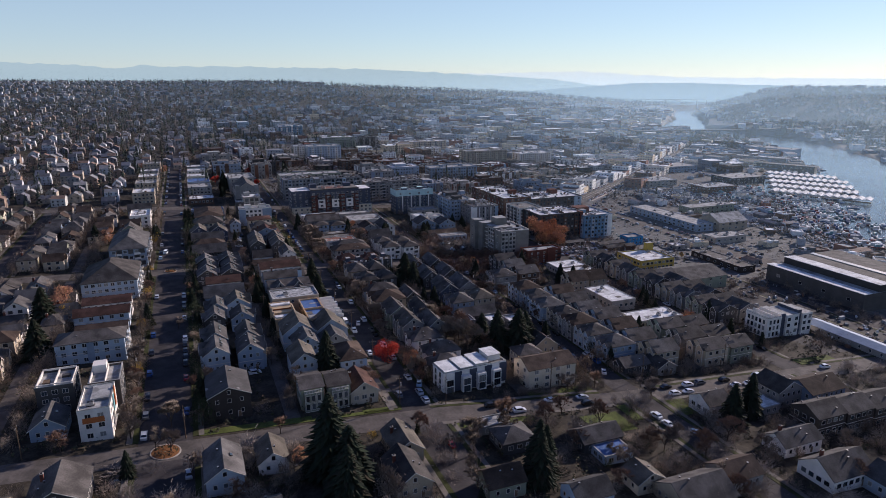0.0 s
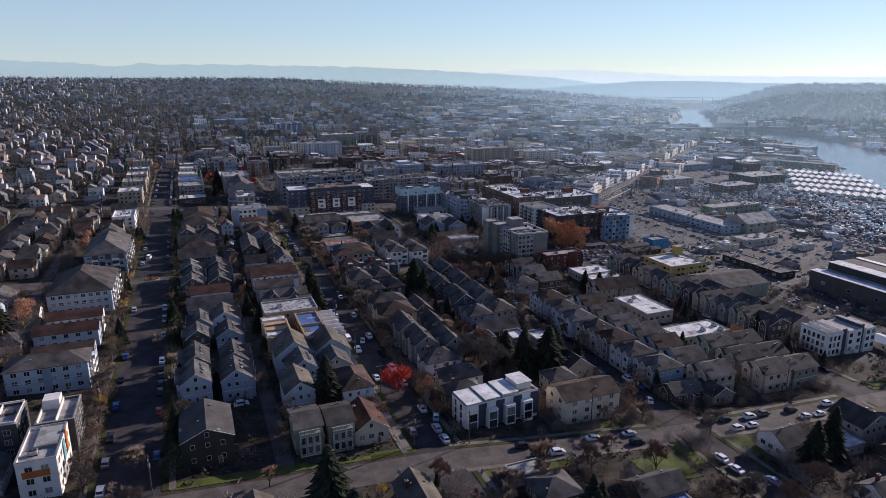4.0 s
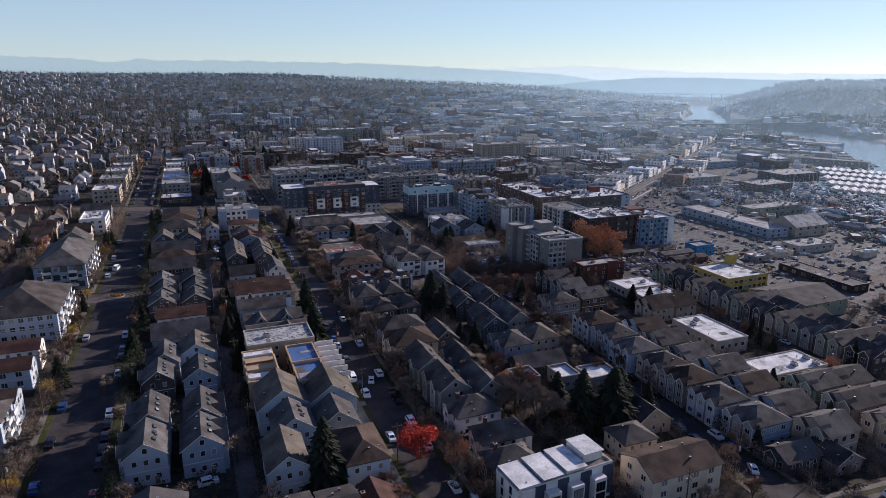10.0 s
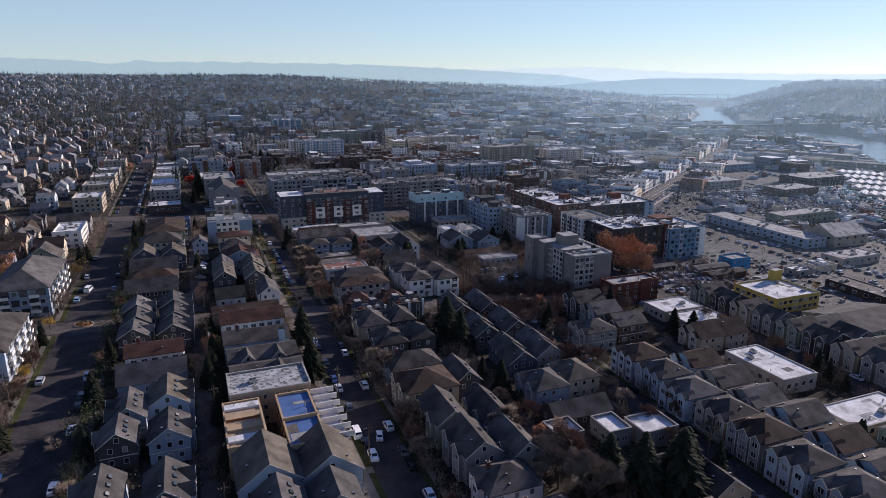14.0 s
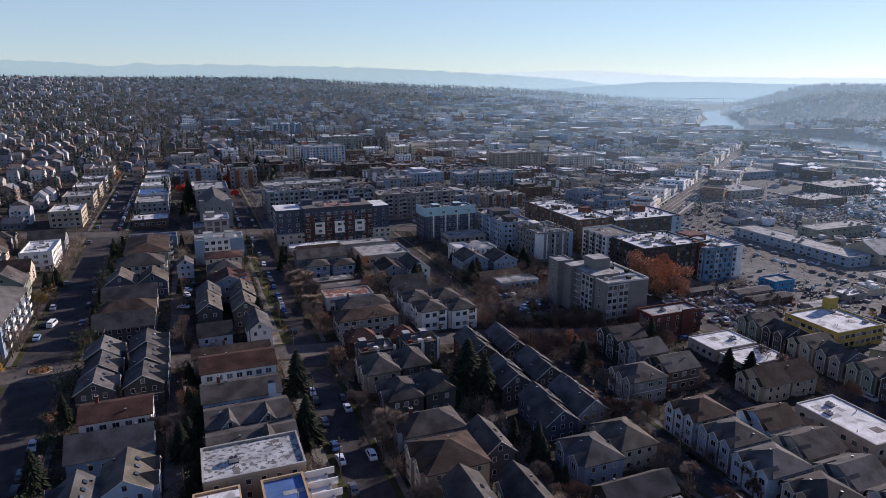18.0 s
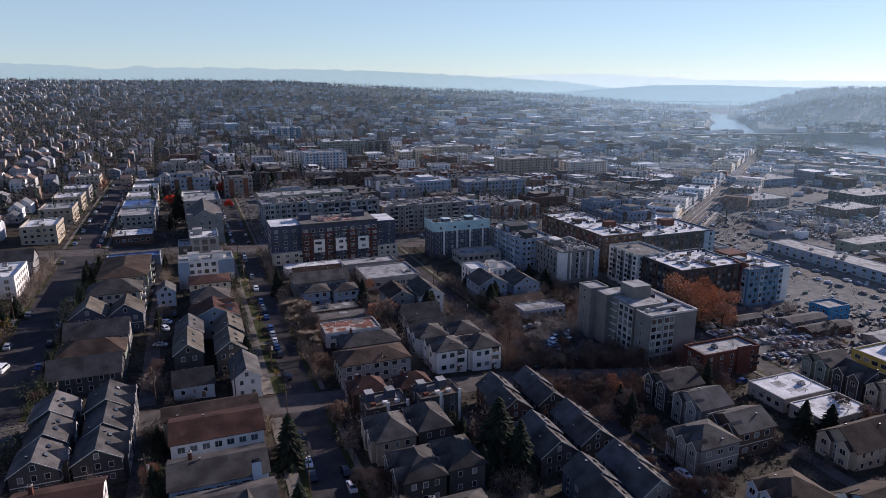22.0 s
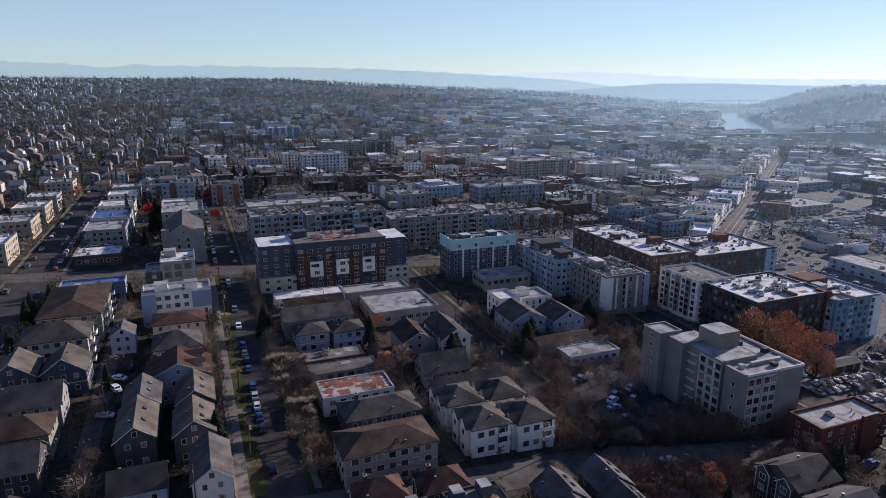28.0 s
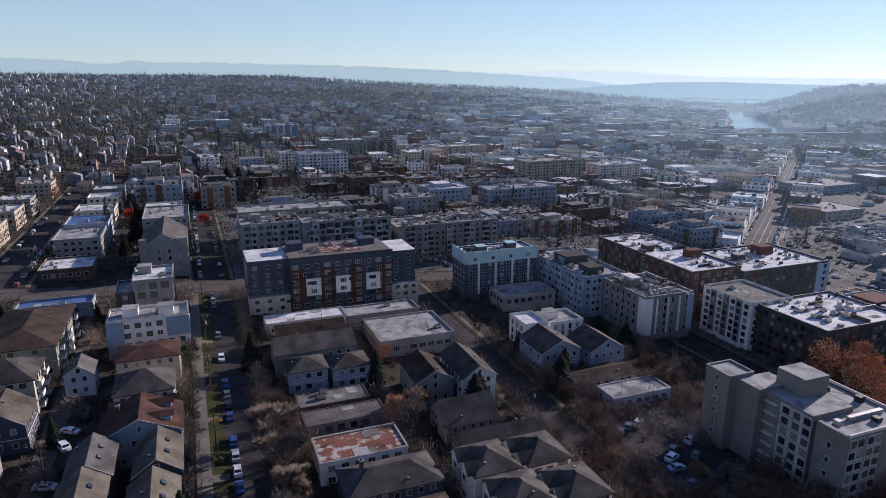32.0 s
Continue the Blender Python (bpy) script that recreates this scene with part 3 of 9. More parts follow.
WIN = {
    "s": window_mesh(0.95, 1.25, 0, TRIM, "window_small"),
    "m": window_mesh(1.5, 1.4, 1, TRIM, "window_double"),
    "l": window_mesh(2.1, 1.5, 2, TRIM, "window_triple"),
    "t": window_mesh(1.1, 2.0, 0, TRIM, "window_tall"),
    "d": window_mesh(1.6, 1.5, 1, DARKMETAL, "window_dark"),
    "b": window_mesh(2.4, 2.2, 2, DARKMETAL, "window_balcony"),
}
s_door = Shape()
s_door.box(-0.5, -0.06, 0, 0.5, 0.0, 2.05, WOOD).box(-0.58, -0.09, 0, -0.5, 0, 2.13, TRIM).box(0.5, -0.09, 0, 0.58, 0, 2.13, TRIM).box(-0.58, -0.09, 2.05, 0.58, 0, 2.13, TRIM)
DOOR = s_door.mesh("door")
s_vent = Shape()
s_vent.box(-0.18, -0.18, -0.1, 0.18, 0.18, 0.28, DARKMETAL).box(-0.24, -0.24, 0.28, 0.24, 0.24, 0.34, METAL)
VENT = s_vent.mesh("roof_vent")
s_sky = Shape()
s_sky.box(-0.45, -0.6, 0, 0.45, 0.6, 0.14, DARKMETAL).box(-0.37, -0.52, 0.14, 0.37, 0.52, 0.17, GLASS)
SKYLIGHT = s_sky.mesh("skylight")
s_ch = Shape()
s_ch.box(-0.4, -0.4, -1.5, 0.4, 0.4, 1.5, BRICKRED).box(-0.48, -0.48, 1.5, 0.48, 0.48, 1.62, CONCRETE).box(-0.2, -0.2, 1.62, 0.2, 0.2, 1.85, DARKMETAL)
CHIMNEY = s_ch.mesh("chimney")
s_hv = Shape()
s_hv.box(-1.1, -0.8, 0, 1.1, 0.8, 0.2, DARKMETAL).box(-1.0, -0.7, 0.2, 1.0, 0.7, 1.15, METAL).tube((-0.4, 0, 1.15), (-0.4, 0, 1.3), 0.42, 0.42, 10, DARKMETAL).tube((0.5, 0, 1.15), (0.5, 0, 1.3), 0.42, 0.42, 10, DARKMETAL)
HVAC = s_hv.mesh("rooftop_unit")


def tray(half, reach, low, top, material):
    """A balcony of one piece: floor slab turned up into a front."""
    q = [(-reach, low), (0, low), (0, 0.06), (-reach + 0.09, 0.06), (-reach + 0.09, top), (-reach, top)]
    s = Shape()
    s.solid([(u, y, z) for u in (-half, half) for y, z in q], [(k, (k + 1) % 6, 6 + (k + 1) % 6, 6 + k) for k in range(6)] + [(0, 5, 4, 3, 2, 1), (6, 7, 8, 9, 10, 11)], material)
    return s.mesh("balcony")


BALCONY = tray(1.4, 1.25, -0.12, 1.03, DARKMETAL)

WBALCONY = tray(1.6, 1.3, -0.15, 1.0, WHITE)

rnd = random.Random(7)


def balconies(parent, side, w, d, storeys, pitch, spots, z0=3.0, mesh=None):
    """Balconies stacked on one side, at the given shares of its length."""
    for r in range(storeys):
        for f in spots:
            length = w if side == "S" else d
            a = (f - 0.5) * length
            at = {"S": (a, -d / 2, z0 + r * pitch), "W": (-w / 2, -a, z0 + r * pitch), "E": (w / 2, a, z0 + r * pitch)}[side]
            part("balcony", mesh or WBALCONY, parent, "white balcony with a solid front" if mesh is None else "", at=at, turn={"S": 0, "W": 270, "E": 90}[side])
            part("window", WIN["b"], parent, at=(at[0], at[1], at[2] + 1.15), turn={"S": 0, "W": 270, "E": 90}[side])


def facade(parent, side, w, d, z0, storeys, pitch, spacing, kind, margin=0.9, skip=0.0, off=0.0, joined=None, bays=()):
    """A grid of windows on one side of a w by d building: S faces -y, W -x, E +x, N +y."""
    length = w if side in "SN" else d
    n = max(1, int((length - 2 * margin) / spacing + 0.5))
    for r in range(storeys):
        for k in range(n):
            if skip and rnd.random() < skip:
                continue
            a = -length / 2 + margin + (length - 2 * margin) * (k + 0.5) / n
            z = z0 + r * pitch + pitch * 0.55
            out_ = off + (0.45 if bays and k % bays[0] == bays[1] else 0.0)
            at = {"S": (a, -d / 2 - out_, z), "N": (-a, d / 2 + out_, z), "W": (-w / 2 - out_, -a, z), "E": (w / 2 + out_, a, z)}[side]
            if r == 0 and out_ > off:
                e, top = (length - 2 * margin) / n * 0.42, z0 + storeys * pitch + (0.5 if k % 2 else -0.4)
                bs = Shape()
                if side == "S":
                    bs.box(a - e, -d / 2 - 0.45, 0.4, a + e, -d / 2, top, bays[2])
                elif side == "W":
                    bs.box(-w / 2 - 0.45, -a - e, 0.4, -w / 2, -a + e, top, bays[2])
                else:
                    bs.box(w / 2, a - e, 0.4, w / 2 + 0.45, a + e, top, bays[2])
                part("facade_bay", bs, parent, "projecting facade bay of another colour")
            if joined is not None:
                ww, hh = {"s": (0.5, 0.65), "m": (0.8, 0.72), "l": (1.1, 0.78), "t": (0.6, 1.0), "d": (0.8, 0.75), "b": (1.2, 1.1)}[kind[(k + r) % len(kind)]]
                ux, uy = {"S": (1, 0), "N": (-1, 0), "W": (0, -1), "E": (0, 1)}[side]
                for g, out, m in ((0.12, 0.03, DARKMETAL if kind[(k + r) % len(kind)] in "db" else TRIM), (0.0, 0.05, GLASS)):
                    cx, cy = at[0] + uy * out, at[1] - ux * out
                    joined.face([(cx - ux * (ww + g), cy - uy * (ww + g), z - hh - g), (cx + ux * (ww + g), cy + uy * (ww + g), z - hh - g), (cx + ux * (ww + g), cy + uy * (ww + g), z + hh + g), (cx - ux * (ww + g), cy - uy * (ww + g), z + hh + g)], m)
                continue
            which = kind if len(kind) == 1 else kind[(k + r) % len(kind)]
            part("window", WIN[which], parent, at=at, turn={"S": 0, "N": 180, "W": 270, "E": 90}[side])


def seen_side(x, y):
    return "W" if x > 30 else "E"


def house(x, y, w, d, h, wall, roof, form="gable_y", rise=0.0, label="", turn=0.0, win="s", sides="", chimney=False, vents=2, sky=0, porch=False, group="", band=None, dormer=0, spacing=2.7, gable_trim=True, name="house", wing=""):
    """A dwelling: walls, pitched roof with eaves, windows, door and roof fittings."""
    z = gz(x, y)
    ob = thing(name, x, y, z, turn, label or "timber-framed house with a shingled pitched roof", "house", group)
    rise = rise or {"gable_y": w * 0.36, "gable_x": d * 0.36, "hip": min(w, d) * 0.28, "flat": 0.5}[form]
    o, t = 0.45, 0.18
    sh = Shape()
    sh.box(-w / 2, -d / 2, -2.2, w / 2, d / 2, h, wall)
    if form == "gable_y":
        for s in (-1, 1):
            sh.face([(-w / 2, s * d / 2, h), (w / 2, s * d / 2, h), (0, s * d / 2, h + rise)][::s], wall)
    if form == "gable_x":
        for s in (-1, 1):
            sh.face([(s * w / 2, -d / 2, h), (s * w / 2, d / 2, h), (s * w / 2, 0, h + rise)], wall)
    part("wall", sh, ob)
    rs = Shape()
    k = o * rise / (w / 2 if form == "gable_y" else d / 2)
    if form == "gable_y":
        rs.slab([(-w / 2 - o, -d / 2 - o, h - k), (0, -d / 2 - o, h + rise), (0, d / 2 + o, h + rise), (-w / 2 - o, d / 2 + o, h - k)][::-1], -t, roof)
        rs.slab([(0, -d / 2 - o, h + rise), (w / 2 + o, -d / 2 - o, h - k), (w / 2 + o, d / 2 + o, h - k), (0, d / 2 + o, h + rise)][::-1], -t, roof)
    elif form == "gable_x":
        rs.slab([(-w / 2 - o, -d / 2 - o, h - k), (w / 2 + o, -d / 2 - o, h - k), (w / 2 + o, 0, h + rise), (-w / 2 - o, 0, h + rise)][::-1], -t, roof)
        rs.slab([(-w / 2 - o, 0, h + rise), (w / 2 + o, 0, h + rise), (w / 2 + o, d / 2 + o, h - k), (-w / 2 - o, d / 2 + o, h - k)][::-1], -t, roof)
    elif form == "hip":
        r = max(0.0, (w - d) / 2) if w > d else 0.0
        q = max(0.0, (d - w) / 2) if d > w else 0.0
        a = [(-w / 2 - o, -d / 2 - o), (w / 2 + o, -d / 2 - o), (w / 2 + o, d / 2 + o), (-w / 2 - o, d / 2 + o)]
        pts = [(*p, h - 0.05) for p in a] + [(-r, -q, h + rise), (r, q, h + rise)] + [(*p, h - 0.28) for p in a]
        if w > d:
            fc = [(0, 1, 5, 4), (1, 2, 5), (2, 3, 4, 5), (3, 0, 4)]
        else:
            fc = [(0, 1, 4), (1, 2, 5, 4), (2, 3, 5), (3, 0, 4, 5)]
        rs.solid(pts, fc + [(6, 7, 1, 0), (7, 8, 2, 1), (8, 9, 3, 2), (9, 6, 0, 3), (9, 8, 7, 6)], roof)
    else:
        rs.box(-w / 2 - 0.15, -d / 2 - 0.15, h, w / 2 + 0.15, d / 2 + 0.15, h + 0.3, TRIM, roof)
        rs.box(-w / 2 - 0.15, -d / 2 - 0.15, h + 0.3, w / 2 + 0.15, -d / 2 + 0.1, h + rise, TRIM)
        rs.box(-w / 2 - 0.15, d / 2 - 0.1, h + 0.3, w / 2 + 0.15, d / 2 + 0.15, h + rise, TRIM)
        rs.box(-w / 2 - 0.15, -d / 2 + 0.1, h + 0.3, -w / 2 + 0.1, d / 2 - 0.1, h + rise, TRIM)
        rs.box(w / 2 - 0.1, -d / 2 + 0.1, h + 0.3, w / 2 + 0.15, d / 2 - 0.1, h + rise, TRIM)
    roof_ob = part("roof", rs, ob)
    storeys = max(1, int(h / 2.75))
    pitch = (h - 0.2) / storeys
    grid = Shape() if x < -50 or x > 170 or y > 396 or (75 < x < 140 and y > 300) else None
    for side in sides or ("S" + seen_side(x, y)):
        facade(ob, side, w, d, 0.1, storeys, pitch, spacing, win, joined=grid)
    if grid is not None and grid.f:
        tagged(part("window_grid", grid, ob), kind="stuff")
    if form == "gable_y" and rise > 2.2:
        part("window", WIN["s"], ob, at=(0, -d / 2, h + rise * 0.34))
    if gable_trim and form == "gable_y":
        ts = Shape()
        for s in (-1, 1):
            ts.slab([(s * (w / 2 + o), -d / 2 - o - 0.04, h - k + 0.02), (0, -d / 2 - o - 0.04, h + rise + 0.02), (0, -d / 2 - o - 0.04, h + rise - 0.22), (s * (w / 2 + o), -d / 2 - o - 0.04, h - k - 0.22)][::s], 0.05, TRIM)
        part("bargeboard", ts, roof_ob, "white painted bargeboard")
    if vents and (y < 270 or 370 < y < 420):
        part("door", DOOR, ob, at=(w * 0.22, -d / 2, 0.15))
    if band:
        bs = Shape()
        bs.box(-w / 2 - 0.04, -d / 2 - 0.04, h * 0.48, w / 2 + 0.04, d / 2 + 0.04, h * 0.48 + 0.22, band)
        part("trim_band", bs, ob)

    def on_roof(u, v):
        """Height of the roof over a spot, u and v from -1 to 1."""
        if form == "gable_y":
            return h + rise * (1 - abs(u)) + t
        if form == "gable_x":
            return h + rise * (1 - abs(v)) + t
        if form == "hip":
            return h + rise * max(0.0, min(1.0, min((1 - abs(u)) * w, (1 - abs(v)) * d) / min(w, d)))
        return h + 0.3

    for _ in range(vents if y < 250 else min(vents, 1)):
        u, v = rnd.uniform(0.15, 0.7) * rnd.choice((-1, 1)), rnd.uniform(-0.8, 0.8)
        part("roof_vent", VENT, roof_ob, at=(u * w / 2, v * d / 2, on_roof(u, v)))
    for n in range(sky):
        v = -0.7 + 1.4 * (n + 0.5) / sky
        ang = math.degrees(math.atan2(rise, w / 2)) if form == "gable_y" else 0
        sob = part("skylight", SKYLIGHT, roof_ob)
        sob.matrix_basis = pose(w * 0.22, v * d / 2, on_roof(0.44, v) - 0.02, 0, ang, 0)
    if chimney:
        part("chimney", CHIMNEY, roof_ob, "brick chimney", at=(-w * 0.28, d * 0.15, on_roof(-0.56, 0.3) + 0.2))
    for n in range(dormer):
        v = -d / 2 + d * (n + 0.5) / dormer
        ds = Shape()
        zc = h + rise * 0.42
        ds.box(w * 0.1, v - 1.2, zc - 0.6, w * 0.38, v + 1.2, zc + 0.9, wall)
        ds.slab([(w * 0.42, v - 1.5, zc + 0.8), (w * 0.42, v, zc + 1.7), (0.0, v, zc + 1.7), (0.0, v - 1.5, zc + 0.8)], 0.12, roof)
        ds.slab([(w * 0.42, v, zc + 1.7), (w * 0.42, v + 1.5, zc + 0.8), (0.0, v + 1.5, zc + 0.8), (0.0, v, zc + 1.7)], 0.12, roof)
        part("dormer", ds, ob)
    if wing:
        sx = -1 if wing[0] == "W" else 1
        many = len(wing)
        spots = [-d / 2 + d * (n + 0.5) / many for n in range(many)] if many > 1 else (-d * 0.22, d * 0.24) if d > 11 else (0,)
        half = min(1.9, d / len(spots) / 2 - 0.35)
        for c in spots:
            gs = Shape()
            x0, x1 = sx * (w / 2 - 0.3), sx * (w / 2 + 1.1)
            a, b_, q = c - half, c + half, h + half * 0.9
            gs.solid([(x0, a, -1.5), (x1, a, -1.5), (x1, b_, -1.5), (x0, b_, -1.5), (x0, a, h), (x1, a, h), (x1, b_, h), (x0, b_, h), (x1, c, q)], [(0, 1, 5, 4), (1, 2, 6, 8, 5), (2, 3, 7, 6)], wall)
            inner = sx * max(0.0, w / 2 - 3.2)
            gs.slab([(x1 + sx * 0.35, a - 0.35, h - 0.25), (x1 + sx * 0.35, c, q + 0.08), (inner, c, q + 0.08), (inner, a - 0.35, h - 0.25)][::sx], 0.14, roof)
            gs.slab([(x1 + sx * 0.35, c, q + 0.08), (x1 + sx * 0.35, b_ + 0.35, h - 0.25), (inner, b_ + 0.35, h - 0.25), (inner, c, q + 0.08)][::sx], 0.14, roof)
            gable = part("front_gable", gs, ob)
            for r_ in range(storeys):
                part("window", WIN["m" if half > 1.5 else "s"], gable, at=(x1, c, 0.1 + (r_ + 0.55) * pitch), turn=270 if sx < 0 else 90)
            ft = Shape()
            ft.slab([(x1 + sx * 0.4, a - 0.35, h - 0.2), (x1 + sx * 0.4, c, q + 0.14), (x1 + sx * 0.4, c, q - 0.14), (x1 + sx * 0.4, a - 0.35, h - 0.48)], 0.05, TRIM)
            ft.slab([(x1 + sx * 0.4, c, q + 0.14), (x1 + sx * 0.4, b_ + 0.35, h - 0.2), (x1 + sx * 0.4, b_ + 0.35, h - 0.48), (x1 + sx * 0.4, c, q - 0.14)], 0.05, TRIM)
            for e in (a, b_ - 0.18):
                ft.box(min(x1, x1 + sx * 0.06), e, 0, max(x1, x1 + sx * 0.06), e + 0.18, h, TRIM)
            part("bargeboard", ft, gable, "white painted bargeboard")
    if porch:
        ps = Shape()
        ps.slab([(-w / 2, -d / 2 - 2.2, 2.4), (w / 2, -d / 2 - 2.2, 2.4), (w / 2, -d / 2, 3.0), (-w / 2, -d / 2, 3.0)], 0.15, roof)
        ps.box(-w / 2, -d / 2 - 2.0, -1.0, w / 2, -d / 2, 0.3, CONCRETE)
        for px in (-w / 2 + 0.2, 0, w / 2 - 0.2):
            ps.box(px - 0.1, -d / 2 - 2.0, 0.3, px + 0.1, -d / 2 - 1.8, 2.3, TRIM)
        part("porch", ps, ob)
    return ob


def block(x, y, w, d, h, wall, roof, storeys, label, win="m", sides="", turn=0.0, spacing=3.2, parapet=0.8, units=3, name="apartment_building", category="building", penthouse=0, z=None, coping=COPING, base=None, base_h=3.6, bays=()):
    """A flat-roofed block with a parapet, windows on the sides that show, and plant on the roof."""
    z = gz(x, y) if z is None else z
    ob = thing(name, x, y, z, turn, label, category)
    s = Shape()
    b0 = -3.0
    if base is not None:
        s.box(-w / 2 - 0.06, -d / 2 - 0.06, b0, w / 2 + 0.06, d / 2 + 0.06, base_h, base)
        b0 = base_h
    s.box(-w / 2, -d / 2, b0, w / 2, d / 2, h - 0.1, wall)
    part("wall", s, ob)
    rf = Shape()
    rf.box(-w / 2 + 0.02, -d / 2 + 0.02, h - 0.1, w / 2 - 0.02, d / 2 - 0.02, h, roof)
    bits = Shape()
    if w * d > 150:
        for _ in range(int(min(6, w * d / 70))):
            pu, pv, pw, pd = rnd.uniform(-0.35, 0.35) * w, rnd.uniform(-0.35, 0.35) * d, rnd.uniform(0.6, 2.6), rnd.uniform(0.5, 2.0)
            bits.box(max(-w / 2 + 0.5, pu - pw), max(-d / 2 + 0.5, pv - pd), h, min(w / 2 - 0.5, pu + pw), min(d / 2 - 0.5, pv + pd), h + rnd.uniform(0.03, 0.06), rnd.choice((RF_GREY, RF_DARK, RF_GREY)))
        for _ in range(int(min(5, w * d / 90))):
            pu, pv = rnd.uniform(-0.42, 0.42) * w, rnd.uniform(-0.42, 0.42) * d
            bits.tube((pu, pv, h), (pu, pv, h + rnd.uniform(0.5, 1.2)), 0.16, 0.16, 6, METAL)
    roof_ob = part("roof", rf, ob)
    if bits.f:
        tagged(part("roof_patching", bits, roof_ob, "patches and vent pipes"), kind="stuff")
    p = Shape()
    e, top = 0.3, h + parapet
    prof = [(0.05, h - 0.25), (0.05, top - 0.12), (0.1, top - 0.12), (0.1, top), (-e - 0.05, top), (-e - 0.05, top - 0.12), (-e, top - 0.12), (-e, h)]
    loop = [(sx * (w / 2 + q), sy * (d / 2 + q), zz) for sx, sy in ((-1, -1), (1, -1), (1, 1), (-1, 1)) for q, zz in prof]
    m_ = len(prof)
    ring = [[(c * m_ + k, ((c + 1) % 4) * m_ + k, ((c + 1) % 4) * m_ + k + 1, c * m_ + k + 1) for c in range(4)] for k in range(m_ - 1)]
    p.solid(loop, ring[0] + ring[6] + ring[5], wall)
    k0 = p.slot(coping)
    for k in (1, 2, 3, 4):
        p.f += ring[k]
        p.m += [k0] * 4
    part("parapet", p, roof_ob)
    pitch = (h - 0.4) / storeys
    grid = Shape() if y > 575 or x > 195 else None
    for side in sides or ("S" + seen_side(x, y)):
        facade(ob, side, w, d, 0.2, storeys, pitch, spacing, win, joined=grid, bays=bays)
    if grid is not None and grid.f:
        tagged(part("window_grid", grid, ob), kind="stuff")
    for _ in range(units):
        part("rooftop_unit", HVAC, roof_ob, at=(rnd.uniform(-0.4, 0.4) * w, rnd.uniform(-0.38, 0.38) * d, h), turn=rnd.choice((0, 90)))
    for k in range(penthouse):
        q = Shape()
        px, py = (-0.22 + 0.44 * k) * w, rnd.uniform(-0.1, 0.2) * d
        q.box(px - 2.2, py - 2.2, h, px + 2.2, py + 2.2, h + 2.6, wall).box(px - 2.35, py - 2.35, h + 2.6, px + 2.35, py + 2.35, h + 2.8, coping)
        part("stair_penthouse", q, roof_ob)
    return ob


def slab_part(parent, name, x0, y0, z0, x1, y1, z1, material, label="", top=None):
    s = Shape()
    s.box(x0, y0, z0, x1, y1, z1, material, top)
    return part(name, s, parent, label)

BAYBALCONY = tray(1.8, 1.2, -0.1, 1.0, METAL)


def balcony_stacks(parent, side, w, d, spots, storeys, pitch, z0=0.4):
    """Flat dark panels in place of shaded recesses, glazed, with a balcony each storey."""
    for f in spots:
        length = w if side == "S" else d
        a = (f - 0.5) * length
        q = Shape()
        q.box(-1.7, -0.1, z0, 1.7, 0, z0 + storeys * pitch - 0.3, DARKMETAL)
        for r in range(storeys):
            for u in (-1.5, 0.08):
                z = z0 + r * pitch
                q.face([(u, -0.14, z + 0.2), (u + 1.42, -0.14, z + 0.2), (u + 1.42, -0.14, z + pitch - 0.5), (u, -0.14, z + pitch - 0.5)], GLASS)
        bay = part("glazed_bay", q, parent, "tall dark glazed panel, the shade of an inset put into its colour", at={"S": (a, -d / 2, 0), "W": (-w / 2, -a, 0), "E": (w / 2, a, 0)}[side], turn={"S": 0, "W": 270, "E": 90}[side])
        for r in range(storeys):
            part("balcony", BAYBALCONY, bay, at=(0, 0, z0 + r * pitch))


# ---- west side of the first avenue ----
b = block(-32, 202.5, 8.5, 17, 9.6, WHITE, RF_GREY, 3, "white modern townhouses with orange panels and flat roofs", "m", "SE", spacing=3.0, units=1, name="townhouse", category="townhouse")
slab_part(b, "orange_panel", -3.2, -8.62, 5.9, 2.6, -8.5, 7.6, ORANGE, "orange facade panel")
slab_part(b, "orange_fin", 4.25, 3.0, 5.0, 4.6, 4.5, 10.8, ORANGE, "orange fin wall")
slab_part(b, "teal_fin", 4.25, -1.0, 5.0, 4.55, 1.0, 9.8, TEAL, "teal fin wall")
slab_part(b, "upper_roof", -1.5, -2.0, 9.6, 4.2, 7.5, 10.3, RF_GREY)
b = block(-31, 220, 9, 14, 9.3, DARKGREY, RF_GREY, 3, "grey townhouses with white-framed roof decks", "m", "SE", units=0, name="townhouse", category="townhouse")
for k in (-4.2, 0.2):
    slab_part(b, "deck_wall", k, -6.5, 9.3, k + 0.2, 6.5, 10.5, TRIM, "white deck wall")
slab_part(b, "stair_hut", -4.0, 2.0, 9.3, 0.0, 6.5, 12.0, WHITE)
b = block(-45, 221, 10.5, 13, 8.8, DARKGREY, RF_GREY, 3, "dark grey townhouse with a white-framed roof deck", "m", "SE", units=0, name="townhouse", category="townhouse")
for k in (-5.0, -0.2, 4.7):
    slab_part(b, "deck_wall", k, -6.2, 8.8, k + 0.2, 6.2, 10.0, TRIM, "white deck wall")
for k in (-6.3, 5.9):
    slab_part(b, "deck_frame", -5.0, k, 9.9, 4.9, k + 0.3, 10.2, TRIM, "white deck frame")
slab_part(b, "deck_box", -3.6, -3.5, 8.8, -1.8, -1.0, 9.6, WOOD, "timber planter")
slab_part(b, "deck_box", 1.2, 0.5, 8.8, 3.6, 2.2, 9.5, DARKGREY)
house(-45, 203, 9, 11, 4.2, BLUEGREY, SH_GREY, "gable_y", label="small blue-grey cottage with a grey shingle roof", sky=1)
